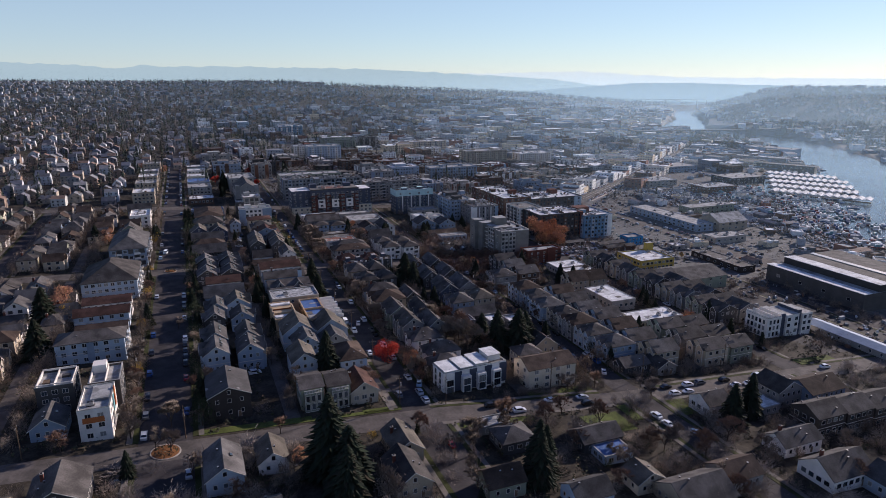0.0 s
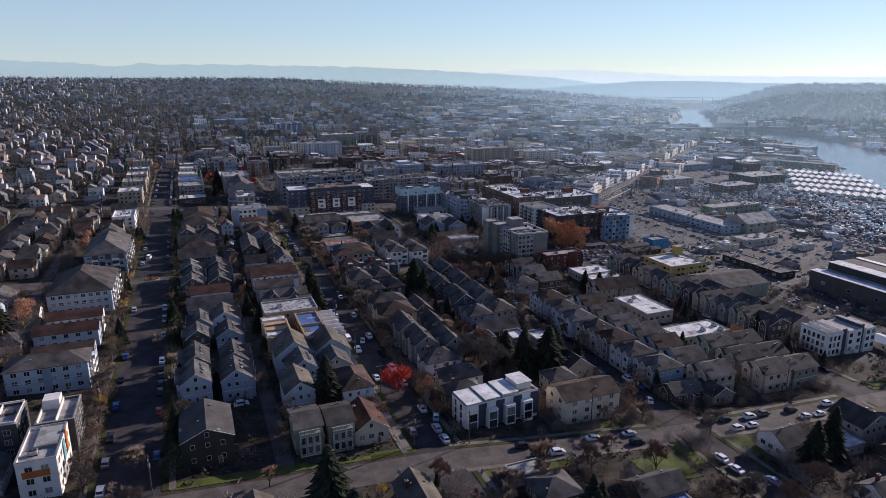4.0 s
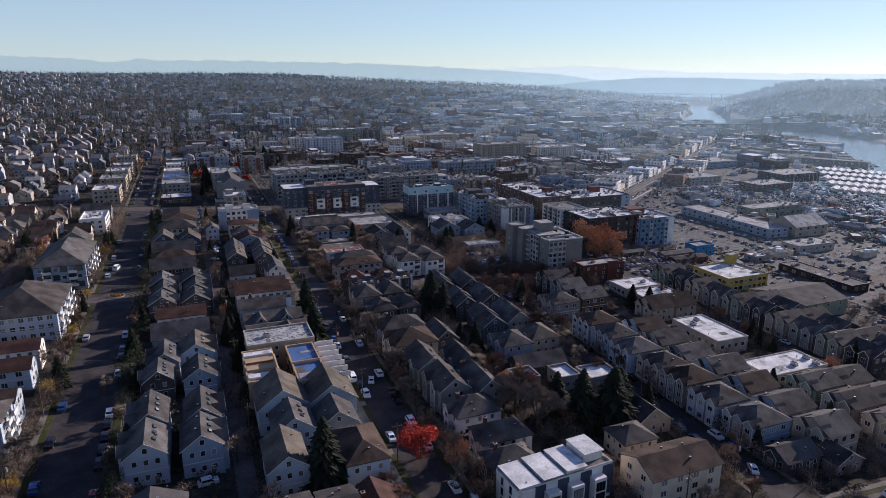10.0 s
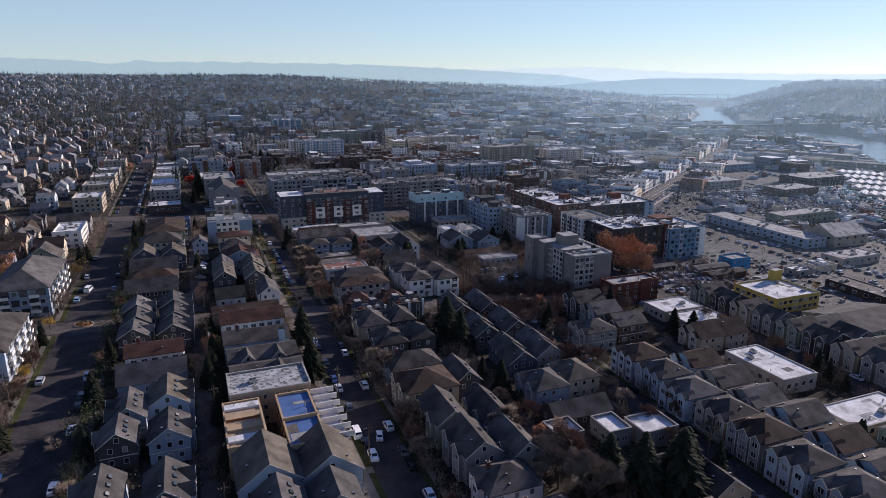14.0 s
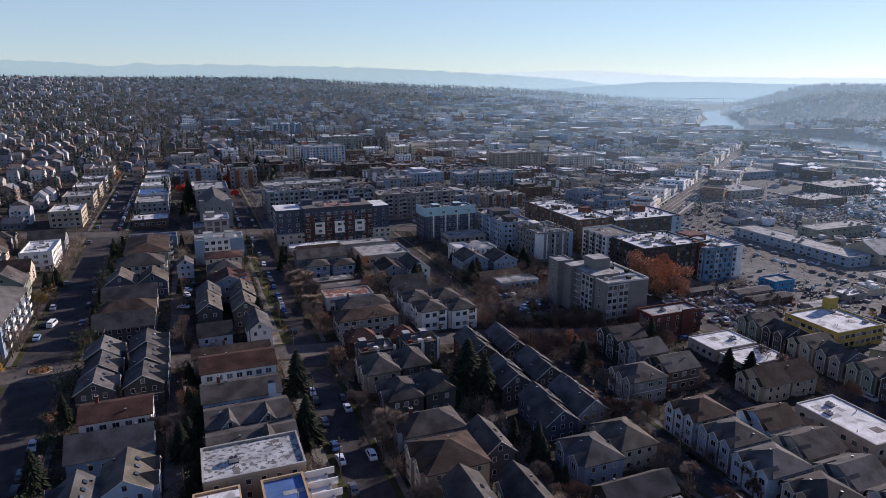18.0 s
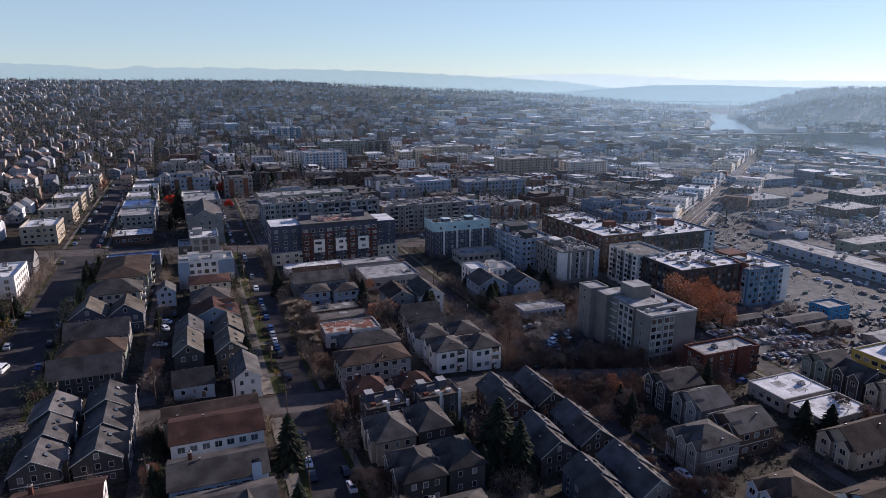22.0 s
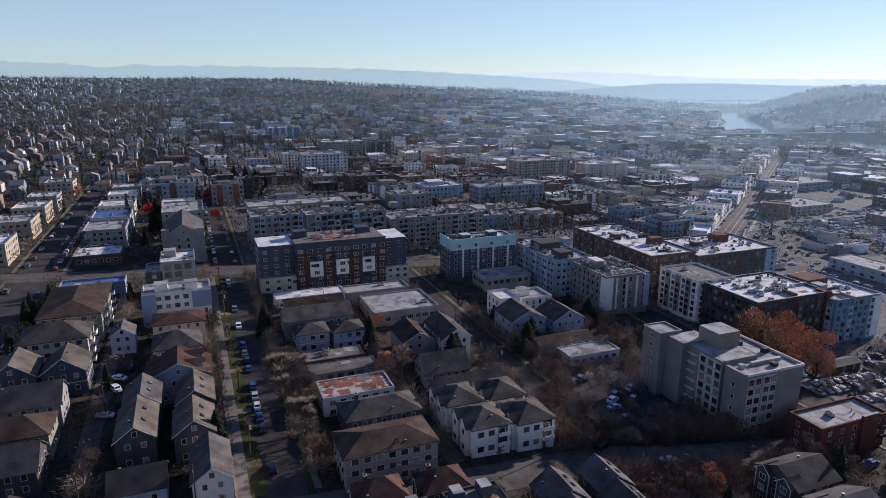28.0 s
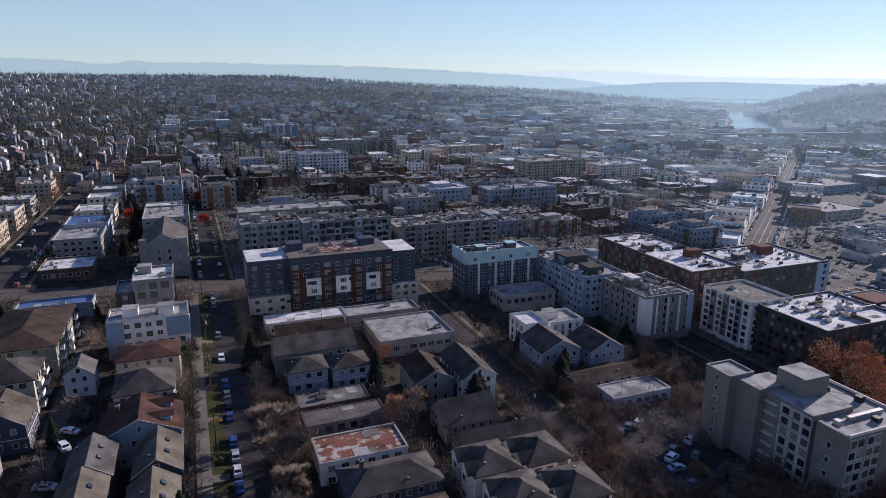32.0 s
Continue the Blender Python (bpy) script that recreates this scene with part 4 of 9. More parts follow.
hb = house(-39.5, 259, 23, 12, 8.6, PALEBLUE, SH_DARK, "hip", 2.4, label="pale blue three-storey apartment house with a dark hipped roof", win="m", band=TRIM, vents=4, spacing=3.6)
balconies(hb, "E", 23, 12, 3, 2.8, (0.3, 0.75), 0.6)
slab_part(hb, "stair_recess", -1.2, -6.12, 0.2, 1.2, -6.0, 8.4, BLUEGREY, "grey-blue stair bay")
house(-37, 270.5, 18, 9, 7.4, PALEBLUE, SH_BROWN, "gable_x", 2.0, label="rear wing of pale blue apartments with a brown roof", win="m", vents=2)
house(-39.5, 294.5, 21, 9, 6.0, PALEBLUE, SH_RED, "gable_x", 2.2, label="low white apartment house with a maroon gable roof", win="m", vents=3, band=TRIM, spacing=3.6)
house(-38.5, 308, 19, 9, 6.6, WHITE, SH_RED, "gable_x", 2.0, label="white apartment house with a rust-red roof", win="s", vents=2)
hb = house(-39.5, 345, 24, 33, 9.0, PALEBLUE, SH_DARK, "hip", label="pale blue three-storey apartment house with white balconies", win="m", band=TRIM, vents=5)
balconies(hb, "E", 24, 33, 3, 2.9, (0.12, 0.38, 0.62, 0.88), 0.6)
hb = house(-35, 406, 19, 40, 10.5, BLUEGREY, SH_GREY, "hip", label="blue-grey four-storey apartments with white balconies", win="mb", band=TRIM, vents=6)
balconies(hb, "E", 19, 40, 3, 2.9, (0.1, 0.3, 0.5, 0.7, 0.9), 1.6)
balconies(hb, "S", 19, 40, 3, 2.9, (0.25, 0.75), 1.6)
block(-34, 500, 13, 24, 8.5, WHITE, RF_WHITE, 3, "white modern apartments with a flat roof", "m", "SE")
house(-38, 452, 14, 12, 6.5, SAGE, SH_DARK, "gable_y", label="dark green house with a dark roof", chimney=True)
house(-39, 473, 12, 11, 6.0, CREAM, SH_BROWN, "gable_x", label="cream house with a brown roof")
house(-36, 530, 16, 12, 6.2, GREY, SH_DARK, "gable_x", label="grey house with a dark roof")
for yy, ww, m in ((596, 17, RF_WHITE), (648, 18, RF_GREY), (690, 17, RF_WHITE), (727, 17, RF_WHITE), (790, 18, RF_GREY)):
    block(-36, yy, ww, 24 if yy < 720 else 20, 9.2, GREY if yy % 2 else BEIGE, m, 3, "flat-roofed grey-beige apartment building beside the avenue", "m", "SE", units=4)

def cross_gable(parent, u, d, h, half, roof=None):
    """A small gable over the front eaves: a clad triangle with white edges and its own two roof planes."""
    roof = roof or SH_DARK
    q, y0, y1 = half * 0.95, -d / 2 - 0.5, 0.0
    g = Shape()
    g.solid([(u - half, y0, h - 0.3), (u + half, y0, h - 0.3), (u, y0, h + q), (u - half, y1, h - 0.3), (u + half, y1, h - 0.3)], [(0, 1, 2)], GREY)
    g.slab([(u - half - 0.3, y0 - 0.3, h - 0.45), (u, y0 - 0.3, h + q + 0.1), (u, y1, h + q + 0.1), (u - half - 0.3, y1, h - 0.45)][::-1], -0.12, roof)
    g.slab([(u, y0 - 0.3, h + q + 0.1), (u + half + 0.3, y0 - 0.3, h - 0.45), (u + half + 0.3, y1, h - 0.45), (u, y1, h + q + 0.1)][::-1], -0.12, roof)
    ob = part("cross_gable", g, parent)
    e = Shape()
    for s in (-1, 1):
        e.slab([(u + s * (half + 0.3), y0 - 0.34, h - 0.4), (u, y0 - 0.34, h + q + 0.2), (u, y0 - 0.34, h + q - 0.1), (u + s * (half + 0.3), y0 - 0.34, h - 0.7)][::s], 0.06, TRIM)
    part("bargeboard", e, ob, "white painted bargeboard")
    part("window", WIN["s"], ob, at=(u, y0, h + 0.5))


# ---- between the first avenue and its alley ----
house(5.5, 206, 13, 17, 8.0, DARKBROWN, SPLASH, "gable_y", 3.0, label="dark brown-grey house with a white-splashed grey roof", win="s", spacing=4, sides="SW")
PAIRS = [(3.5, 245, 9, 26, 8.0, PALEBLUE, SH_GREY), (15.5, 245, 9, 25, 8.0, BLUEGREY, SH_GREY), (5, 279, 8, 10, 6.5, DARKGREY, SH_GREY), (6.5, 292, 8, 12, 6.5, BLUEGREY, SH_GREY),
         (16, 279, 9, 11, 6.5, BLUEGREY, SH_GREY), (15.5, 298, 10, 13, 6.5, PALEBLUE, SH_TAN), (4.5, 358, 9.5, 32, 6.3, DARKGREY, SH_GREY), (16.5, 360, 10, 34, 6.6, DARKGREY, SH_GREY)]
UNITS = []
for px, py, pw, pd, ph, wm_, rm_ in PAIRS:
    cut = 3 if py > 350 else 2 if pd > 18 else 1
    for n in range(cut):
        UNITS.append((px + 0.5 * (n % 2), py - pd / 2 + pd * (n + 0.5) / cut, pw - 0.7 * (n % 2), pd / cut - 0.3, ph - 0.6 * (1 - n) + 0.3, wm_, rm_))
for px, py, pw, pd, ph, wm_, rm_ in UNITS:
    house(px, py, pw, pd, ph, wm_, rm_, "gable_y", 3.2 if pd > 11.5 else 3.0, wing="E" if px > 10 or py > 335 else "W", label="blue-grey townhouse with a sunlit grey shingle gable", sky=3 if py < 335 else 2, sides="SW" if px > 10 else "SE", group="townhouses behind the avenue", band=TRIM)
house(11.5, 327, 16, 11, 8.0, WHITE, SH_RED, "gable_x", 2.0, label="white two-storey house with a maroon gable roof", win="m", sides="SE", chimney=True)
house(11, 315, 18, 11, 5.0, BLUEGREY, SH_GREY, "gable_x", label="low blue-grey house with a grey roof")
for py, ph, wm_, rm_, fm in ((398, 5.5, DARKGREY, SH_DARK, "gable_x"), (412, 6.2, SAGE, SH_BROWN, "hip"), (428, 6.0, GREY, SH_DARK, "gable_x")):
    house(8, py, 19, 11, ph, wm_, rm_, fm, label="low dark house with a shingle roof", sides="SE", vents=2)
house(3.5, 446, 11, 12, 7.0, NAVY, SH_TAN, "gable_y", label="navy house with a tan gable roof", band=TRIM, group="twin gabled houses")
house(15.5, 447, 11, 12, 7.0, NAVY, SH_TAN, "gable_y", label="navy house with a tan gable roof", band=TRIM, sides="SE", group="twin gabled houses")
hb = house(10, 467, 19, 14, 9.0, CREAM, SH_DARK, "hip", label="cream three-storey apartments with stacked balconies", win="m", sides="SE", vents=3)
balconies(hb, "E", 19, 14, 3, 2.9, (0.25, 0.75), 0.4)
hb = house(11.5, 500, 19, 36, 9.2, SAGE, SH_BROWN, "hip", 2.6, label="dark green three-storey apartments with a brown roof", win="m", sides="SE", band=TRIM, vents=6)
balconies(hb, "E", 19, 36, 3, 2.9, (0.15, 0.5, 0.85), 0.4)
house(28, 472, 7, 8, 6.5, PALEBLUE, SH_GREY, "gable_y", label="small pale blue house with a grey roof")
block(12, 538, 24, 9, 4.0, BLUEGREY, TARP_AND_SHADE, 1, "low shop with a blue roof beside the cross street", "l", "SE", units=1, name="shop")
for yy, ww, dd, hh, wm_, rm_ in ((590, 20, 20, 4.5, BROWNBRICK, RF_WHITE), (628, 20, 26, 9, GREY, RF_GREY), (660, 20, 24, 9, PALEBLUE, TARP_AND_SHADE), (694, 20, 22, 9.4, CREAM, RF_WHITE), (738, 18, 18, 9, WHITE, RF_WHITE), (770, 18, 18, 9, GREY, RF_WHITE)):
    block(9, yy, ww, dd, hh, wm_, rm_, max(1, int(hh / 3)), "flat-roofed apartment building beside the avenue", "m", "SE", units=2)

# ---- from the alley to the second street ----
for px in (31.5, 40.5):
    hb = house(px, 202, 7.5, 12, 8.2, SAGE, SH_DARK, "gable_x", 1.8, label="narrow dark green townhouse with white bay windows", win="m", sides="SW", group="bay-windowed townhouses")
    bay = Shape()
    bay.box(-2.8, -7.6, 0.2, 2.8, -6.0, 7.0, SAGE)
    bay_ob = part("bay_window", bay, hb, "dark green bay with white frames")
    for bz in (0.9, 3.9):
        for bx in (-1.85, 0.0, 1.85):
            part("window", WIN["t"], bay_ob, at=(bx, -7.6, bz + 1.2))
    for bx in (-2.8, -0.95, 0.9, 2.6):
        slab_part(bay_ob, "mullion", bx, -7.7, 0.4, bx + 0.1, -7.6, 7.1, TRIM)
    for bz in (0.3, 3.5, 6.9):
        slab_part(bay_ob, "rail", -2.9, -7.74, bz, 2.9, -7.6, bz + 0.12, TRIM)
    rail = Shape()
    for k in range(12):
        rail.box(-2.8 + k * 0.5, -7.6, 7.0, -2.72 + k * 0.5, -7.5, 8.0, TRIM)
    rail.box(-2.9, -7.65, 8.0, 2.9, -7.5, 8.1, TRIM)
    part("roof_railing", rail, hb, "white roof deck railing")
house(49, 203, 10, 14, 4.8, CREAM, SH_RED, "gable_y", 3.4, label="cream bungalow with a steep red-brown roof", chimney=True, win="m")
house(33, 225, 9, 14, 8.0, PALEBLUE, SH_TAN, "gable_y", label="pale blue townhouse with a tan roof", band=TRIM)
house(50.5, 224, 10, 16, 8.0, PALEBLUE, SH_BROWN, "hip", label="pale blue townhouse with a brown roof")
house(37, 240, 10, 11, 7.6, PALEBLUE, SH_GREY, "gable_y", sky=3, label="pale blue townhouse with skylights in its grey roof")
house(48, 240, 10, 10, 7.6, GREY, SH_GREY, "gable_y", label="grey townhouse with a grey roof")
house(36, 254, 13, 14, 8.0, PALEBLUE, SH_TAN, "gable_y", label="pale blue townhouse with a grey-brown roof", band=TRIM)
house(49, 254, 13, 14, 8.0, PALEBLUE, SH_TAN, "gable_y", label="pale blue townhouse with a grey-brown roof", band=TRIM)
b = block(33, 273, 9, 22, 8.4, PLY, PLY, 3, "townhouse shell under construction with open plywood walls", "d", "SE", units=0, parapet=0.4, name="unfinished_building", coping=PLY)
for k in range(4):
    slab_part(b, "deck_panel", -4.2, -9 + k * 5.2, 8.4, 4.2, -6.4 + k * 5.2, 9.0, (WHITE, PLY, ORANGE, WHITE)[k], top=(RF_WHITE, PLY, PLY, RF_WHITE)[k])
slab_part(b, "lumber_wall", 3.9, -10.5, 8.4, 4.4, 2.0, 10.6, PLY, "sunlit raw plywood wall")
b = block(46, 271, 8.5, 26, 9.0, PLY, TARP_AND_SHADE, 3, "townhouse shell with blue roof membrane and plywood walls", "d", "SW", units=0, parapet=0.6, name="unfinished_building", coping=PLY)
slab_part(b, "divider", -4.2, -1.0, 9.0, 4.2, -0.6, 10.0, PLY)
b = block(53, 272, 4.5, 27, 8.4, WHITE, RF_WHITE, 3, "white-wrapped terrace edge of the unfinished townhouses", "m", "SE", units=0, parapet=0.3, name="unfinished_building")
for k in range(7):
    slab_part(b, "deck_divider", -2.2, -12.5 + k * 4, 8.4, 4.0, -12.2 + k * 4, 9.9, WHITE, "white deck divider")
block(41, 293, 21, 13.5, 9.6, TAN, RF_STAINED, 3, "tan apartment building with a worn pale grey roof", "s", "SW", units=1, parapet=0.5)
cg = house(42, 306, 20, 10, 7.5, DARKGREY, SH_DARK, "gable_x", 1.6, label="dark house with a low dark roof and white gable", vents=4)
cross_gable(cg, 3.5, 10, 7.5, 2.6)
cg = house(42, 318, 20, 11, 7.5, GREY, SH_DARK, "gable_x", 2.0, label="grey house with a low dark roof", vents=3)
cross_gable(cg, -4.5, 11, 7.5, 2.2)
cross_gable(cg, 4.5, 11, 7.5, 2.2)
hb = house(41.5, 331, 20, 12, 8.2, PALEBLUE, SH_DARK, "gable_x", 2.2, label="pale blue apartment house with a dark roof", win="m", vents=3, chimney=True)
for u in (6.6,):
    ch = slab_part(hb, "flue_tower", u, -6.9, -1, u + 1.9, -6.0, 11.4, PALEBLUE, "broad pale blue chimney stack")
    slab_part(ch, "chimney_cap", u - 0.1, -7.0, 11.4, u + 2.0, -5.9, 11.6, DARKMETAL)
    for k in range(3):
        slab_part(ch, "flue", u + 0.2 + k * 0.55, -6.7, 11.6, u + 0.5 + k * 0.55, -6.3, 12.1, DARKMETAL)
house(42, 350, 21, 13, 8.2, WHITE, SH_RED, "gable_x", 2.2, label="white apartment house with a long red-brown roof", win="m", vents=3)
house(41, 361.5, 23, 8, 7.0, BEIGE, SH_BROWN, "gable_x", 1.8, label="beige house with a brown roof", vents=2)
house(37, 386, 11, 9, 4.5, PALEBLUE, SH_DARK, "gable_x", label="small house with a dark roof", vents=1)
house(51.5, 386, 8, 15, 6.5, WHITE, SH_GREY, "gable_y", label="white house with a bright grey gable roof", vents=1)
for px, py, pw, pd, rm_ in ((36, 405, 8.5, 16, SH_TAN), (36.5, 420, 8.5, 12, SH_GREY), (48.5, 403, 9, 13, SH_TAN), (49, 419, 9, 13, SH_TAN)):
    house(px, py, pw, pd, 8.0, DARKGREY, rm_, "gable_y", label="dark grey townhouse with a tan sunlit roof", sky=2, sides="SE", group="townhouses beside the alley", vents=3)
house(45, 435, 17, 13, 8.0, BLUEGREY, SH_RED, "gable_y", 4.0, label="blue-grey house with an orange-brown roof and white dormers", dormer=2, sides="SE", chimney=True)
house(45, 447, 15, 8, 5.0, BROWNBRICK, SH_BROWN, "gable_x", label="low brick house with a brown roof", sides="SE")
house(44.5, 458.5, 14, 13, 7.0, WHITE, SH_DARK, "hip", label="white house with a dark hipped roof", sides="SE")
house(45, 475, 16, 12, 9.0, CREAM, SH_RED, "hip", 1.6, label="cream apartment house with a red-brown roof", sides="SE", win="s")
b = block(44.5, 497, 23, 12, 12.5, WHITE, RF_GREY, 4, "white and blue-grey apartment block with stepped terraces", "md", "SEW", units=1, penthouse=2)
slab_part(b, "blue_bay", -11.7, -6.3, 0, -7.0, -5.9, 12.6, BLUEGREY, "blue-grey facade bay")
slab_part(b, "blue_bay", 5.0, -6.3, 6.5, 11.7, -5.9, 12.6, BLUEGREY, "blue-grey facade bay")
block(45, 529, 13, 18, 16, GREY, RF_WHITE, 5, "slim grey modern block with a white penthouse", "b", "SE", units=1, penthouse=1)
block(36, 527, 6, 14, 12, DARKGREY, RF_GREY, 4, "dark grey wing of a modern block", "d", "SE", units=1)
hh_ = house(47, 600, 19, 40, 13.0, GREY, SH_GREY, "gable_y", 6.5, label="grey church-like hall with a steep gable and two stair towers", win="t", sides="SE", spacing=4, name="hall")
slab_part(hh_, "stair_tower", -9.6, -20.6, 0, -6.2, -17, 17.0, GREY)
slab_part(hh_, "stair_tower", 6.2, -20.6, 0, 9.6, -17, 17.0, GREY)
block(47, 650, 22, 34, 15, GREY, RF_GREY, 5, "tall grey apartment block with a pale inset bay", "m", "SE", units=3)
block(44, 700, 20, 26, 9, CREAM, RF_WHITE, 3, "cream flat-roofed apartments of three storeys", "m", "SE", units=2)

# ---- beyond the second street ----
b = block(91, 202, 26, 9, 8.2, WHITE, RF_DARK, 3, "white modern row houses with dark panels for insets and stepped roofs", "t", "W", units=0, parapet=0.35, name="row_house", category="row house", turn=4)
for k in range(4):
    # Raised dark panel: the shade of an inset is put into its colour.
    slab_part(b, "recess", -8.6 + k * 6.3, -4.7, 0.3, -5.6 + k * 6.3, -4.5, 7.9, NAVY, "dark navy panel in place of a shaded inset")
    slab_part(b, "white_bay", -12.3 + k * 6.3, -6.6 if k else -5.4, -1.0, -8.9 + k * 6.3, -4.5, 6.4 if k else 8.3, WHITE, "white projecting bay")
    part("window", WIN["b"], b, at=(-10.6 + k * 6.3, -6.62 if k else -5.42, 4.4))
    part("window", WIN["b"], b, at=(-10.6 + k * 6.3, -6.62 if k else -5.42, 1.6))
    slab_part(b, "roof_step", -12.4 + k * 6.3, -4.3 + (2.2 if k == 3 else 0), 8.2, -7.1 + k * 6.3, 4.6, 8.7 + 0.35 * k + (0.8 if k == 3 else 0), WHITE, "white roof plane of one unit", RF_WHITE)
    slab_part(b, "roof_edge", -12.6 + k * 6.3, -4.9 + (2.2 if k == 3 else 0), 8.7 + 0.35 * k + (0.8 if k == 3 else 0), -7.0 + k * 6.3, 4.8, 8.92 + 0.35 * k + (0.8 if k == 3 else 0), TRIM, "", RF_WHITE)
hb = house(120, 196.5, 20, 12, 8.6, CREAM, SH_BROWN, "gable_x", 2.6, label="cream three-storey apartment house with a brown gable roof", win="m", sides="SW", spacing=4.2, vents=3)
house(121, 213, 10, 9, 6.0, CREAM, SH_DARK, "hip", label="cream house with a dark hipped roof")
R3 = [(85, 213, 12, 9, 5.0, DARKGREY, SH_DARK), (88, 224, 14, 9, 5.6, WHITE, SH_DARK), (86, 238, 13, 11, 6.2, WHITE, SH_DARK), (84, 252, 9, 14, 8.0, GREY, SH_DARK), (94, 250, 8, 16, 8.0, GREY, SH_DARK),
      (83, 268, 9, 15, 8.0, SAGE, SH_DARK), (95, 266, 8, 15, 8.0, GREY, SH_DARK), (84, 285, 15, 14, 8.5, BEIGE, SH_BROWN), (97, 290, 8, 13, 7.0, DARKGREY, SH_DARK), (86, 303, 16, 11, 6.5, BLUEGREY, SH_DARK),
      (84, 322, 10, 13, 7.0, DARKGREY, SH_DARK), (95, 324, 9, 13, 7.0, DARKGREY, SH_DARK), (83, 340, 10, 13, 7.0, BEIGE, SH_DARK), (94, 342, 9, 13, 7.2, DARKGREY, SH_DARK), (84, 366, 10, 8, 6.0, BROWNBRICK, SH_RED), (98, 366, 10, 8, 6.0, DARKGREY, SH_RED)]
for px, py, pw, pd, ph, wm_, rm_ in R3:
    house(px, py, pw, pd, ph, wm_, rm_, "gable_y" if pd > pw and py < 312 else "hip", 3.2, label="dark-roofed house in the shade of its neighbours", sides="SW", vents=2, chimney=pd < 12, spacing=3.2, wing="W", sky=1 if pd > pw and py < 312 else 0)
for px, py, lab in ((101, 354, "black modern townhouses with white-framed roof decks"), (86, 355, "dark flat-roofed house with a sunken roof deck")):
    md = block(px, py, 12, 9, 8.2 if px > 90 else 6.4, DARKGREY, RF_DARK, 3 if px > 90 else 2, lab, "t", "SW", units=0, name="townhouse", category="townhouse", coping=DARKGREY, parapet=0.5)
    top = 8.2 if px > 90 else 6.4
    for k in range(2):
        slab_part(md, "stair_hut", -5 + k * 6, 0.5, top, -2.6 + k * 6, 3.5, top + 2.4, NAVY, "dark stair hut", RF_GREY)
        slab_part(md, "white_pillar", -0.6 + k * 5.6, -4.7, -1, 0.2 + k * 5.6, -4.4, top + 1.6, WHITE, "white facade strip")
    slab_part(md, "deck_floor", -5.4, -4, top, 5.4, 0.2, top + 0.12, WOOD, "timber roof deck")
    for k in range(3):
        slab_part(md, "deck_box", -4.4 + k * 3.4, -2.6, top + 0.12, -3.0 + k * 3.4, -1.6, top + 0.9, (BRICKRED, WHITE, TRIM)[k])
R4 = [(118, 232, 14, 11, 5.5, DARKGREY, SH_DARK, "gable_x"), (134, 224, 12, 10, 5.0, BEIGE, SH_DARK, "gable_y"), (123, 266, 18, 9, 4.8, DARKGREY, SH_DARK, "gable_x"), (120, 280, 11, 13, 7.5, BLUEGREY, SH_GREY, "hip"), (133, 284, 11, 14, 7.5, BEIGE, SH_TAN, "hip"),
      (121, 303, 10, 18, 7.0, NAVY, SH_DARK, "gable_y"), (133, 306, 10, 18, 7.0, GREY, SH_DARK, "gable_y"), (120, 326, 10, 16, 7.0, DARKGREY, SH_DARK, "gable_y"), (133, 329, 10, 17, 7.0, DARKGREY, SH_DARK, "gable_y"), (120, 350, 10, 18, 7.0, BROWNBRICK, SH_DARK, "gable_y"), (133, 352, 9, 18, 7.0, DARKGREY, SH_DARK, "gable_y")]
ROW4 = []
for px, py, pw, pd, ph, wm_, rm_, fm in R4:
    cut = 2 if pd > 15 else 1
    for n in range(cut):
        ROW4.append((px + 0.7 * (n % 2), py - pd / 2 + pd * (n + 0.5) / cut, pw - 0.6 * n, pd / cut - 0.4, ph + 0.5 * n - 1.1, wm_, (rm_, SH_GREY)[n], fm))
for px, py, pw, pd, ph, wm_, rm_, fm in ROW4:
    house(px, py, pw, pd, ph, wm_, rm_, fm, label="dark-roofed townhouse in a tight row", sides="SW", vents=2, spacing=3.2, wing="WW" if fm == "hip" else "", sky=2 if fm == "gable_y" else 0)
block(137, 251, 11, 9, 4.6, GREY, RF_WHITE, 1, "small grey building with two white flat roofs", "m", "SW", units=0, name="outbuilding", category="building")
block(126, 254, 7, 9, 4.4, GREY, RF_WHITE, 1, "small shed with a white flat roof", "m", "SW", units=0, name="outbuilding", category="building")
block(112, 255.5, 8, 8, 4.4, GREY, RF_WHITE, 1, "small shed with a white flat roof", "m", "SW", units=0, name="outbuilding", category="building")

house(90, 382.5, 22, 12, 8.6, GREY, SH_BROWN, "hip", 2.2, label="grey three-storey apartments with a brown hipped roof", win="m", sides="SW", band=TRIM, vents=4)
house(94, 402, 20, 11, 6.2, NAVY, SH_DARK, "hip", 2.6, label="dark blue house with a dark hipped roof", sides="SW", chimney=True)
block(91, 416, 20, 11, 6.0, WHITE, RUSTROOF, 2, "white flat-roofed house with a rusty red roof", "m", "SW", units=0, parapet=0.3, name="house", category="house")
block(92, 436, 21, 8, 3.2, GREY, RF_DARK, 1, "low dark flat-roofed garage in the shade", "d", "SW", units=0, parapet=0.15, name="garage", category="garage", coping=DARKGREY)
block(91, 446, 19, 8, 3.2, BROWNBRICK, RF_DARK, 1, "low brown brick garage with a patched roof", "d", "SW", units=2, parapet=0.15, coping=DARKGREY, name="garage", category="garage")
for px in (86.5, 99):
    house(px, 461, 11, 10, 6.8, BLUEGREY, SH_DARK, "hip", 2.0, label="blue-grey house with a dark roof and white trim", sides="SW", band=TRIM, group="twin blue-grey houses", win="m")
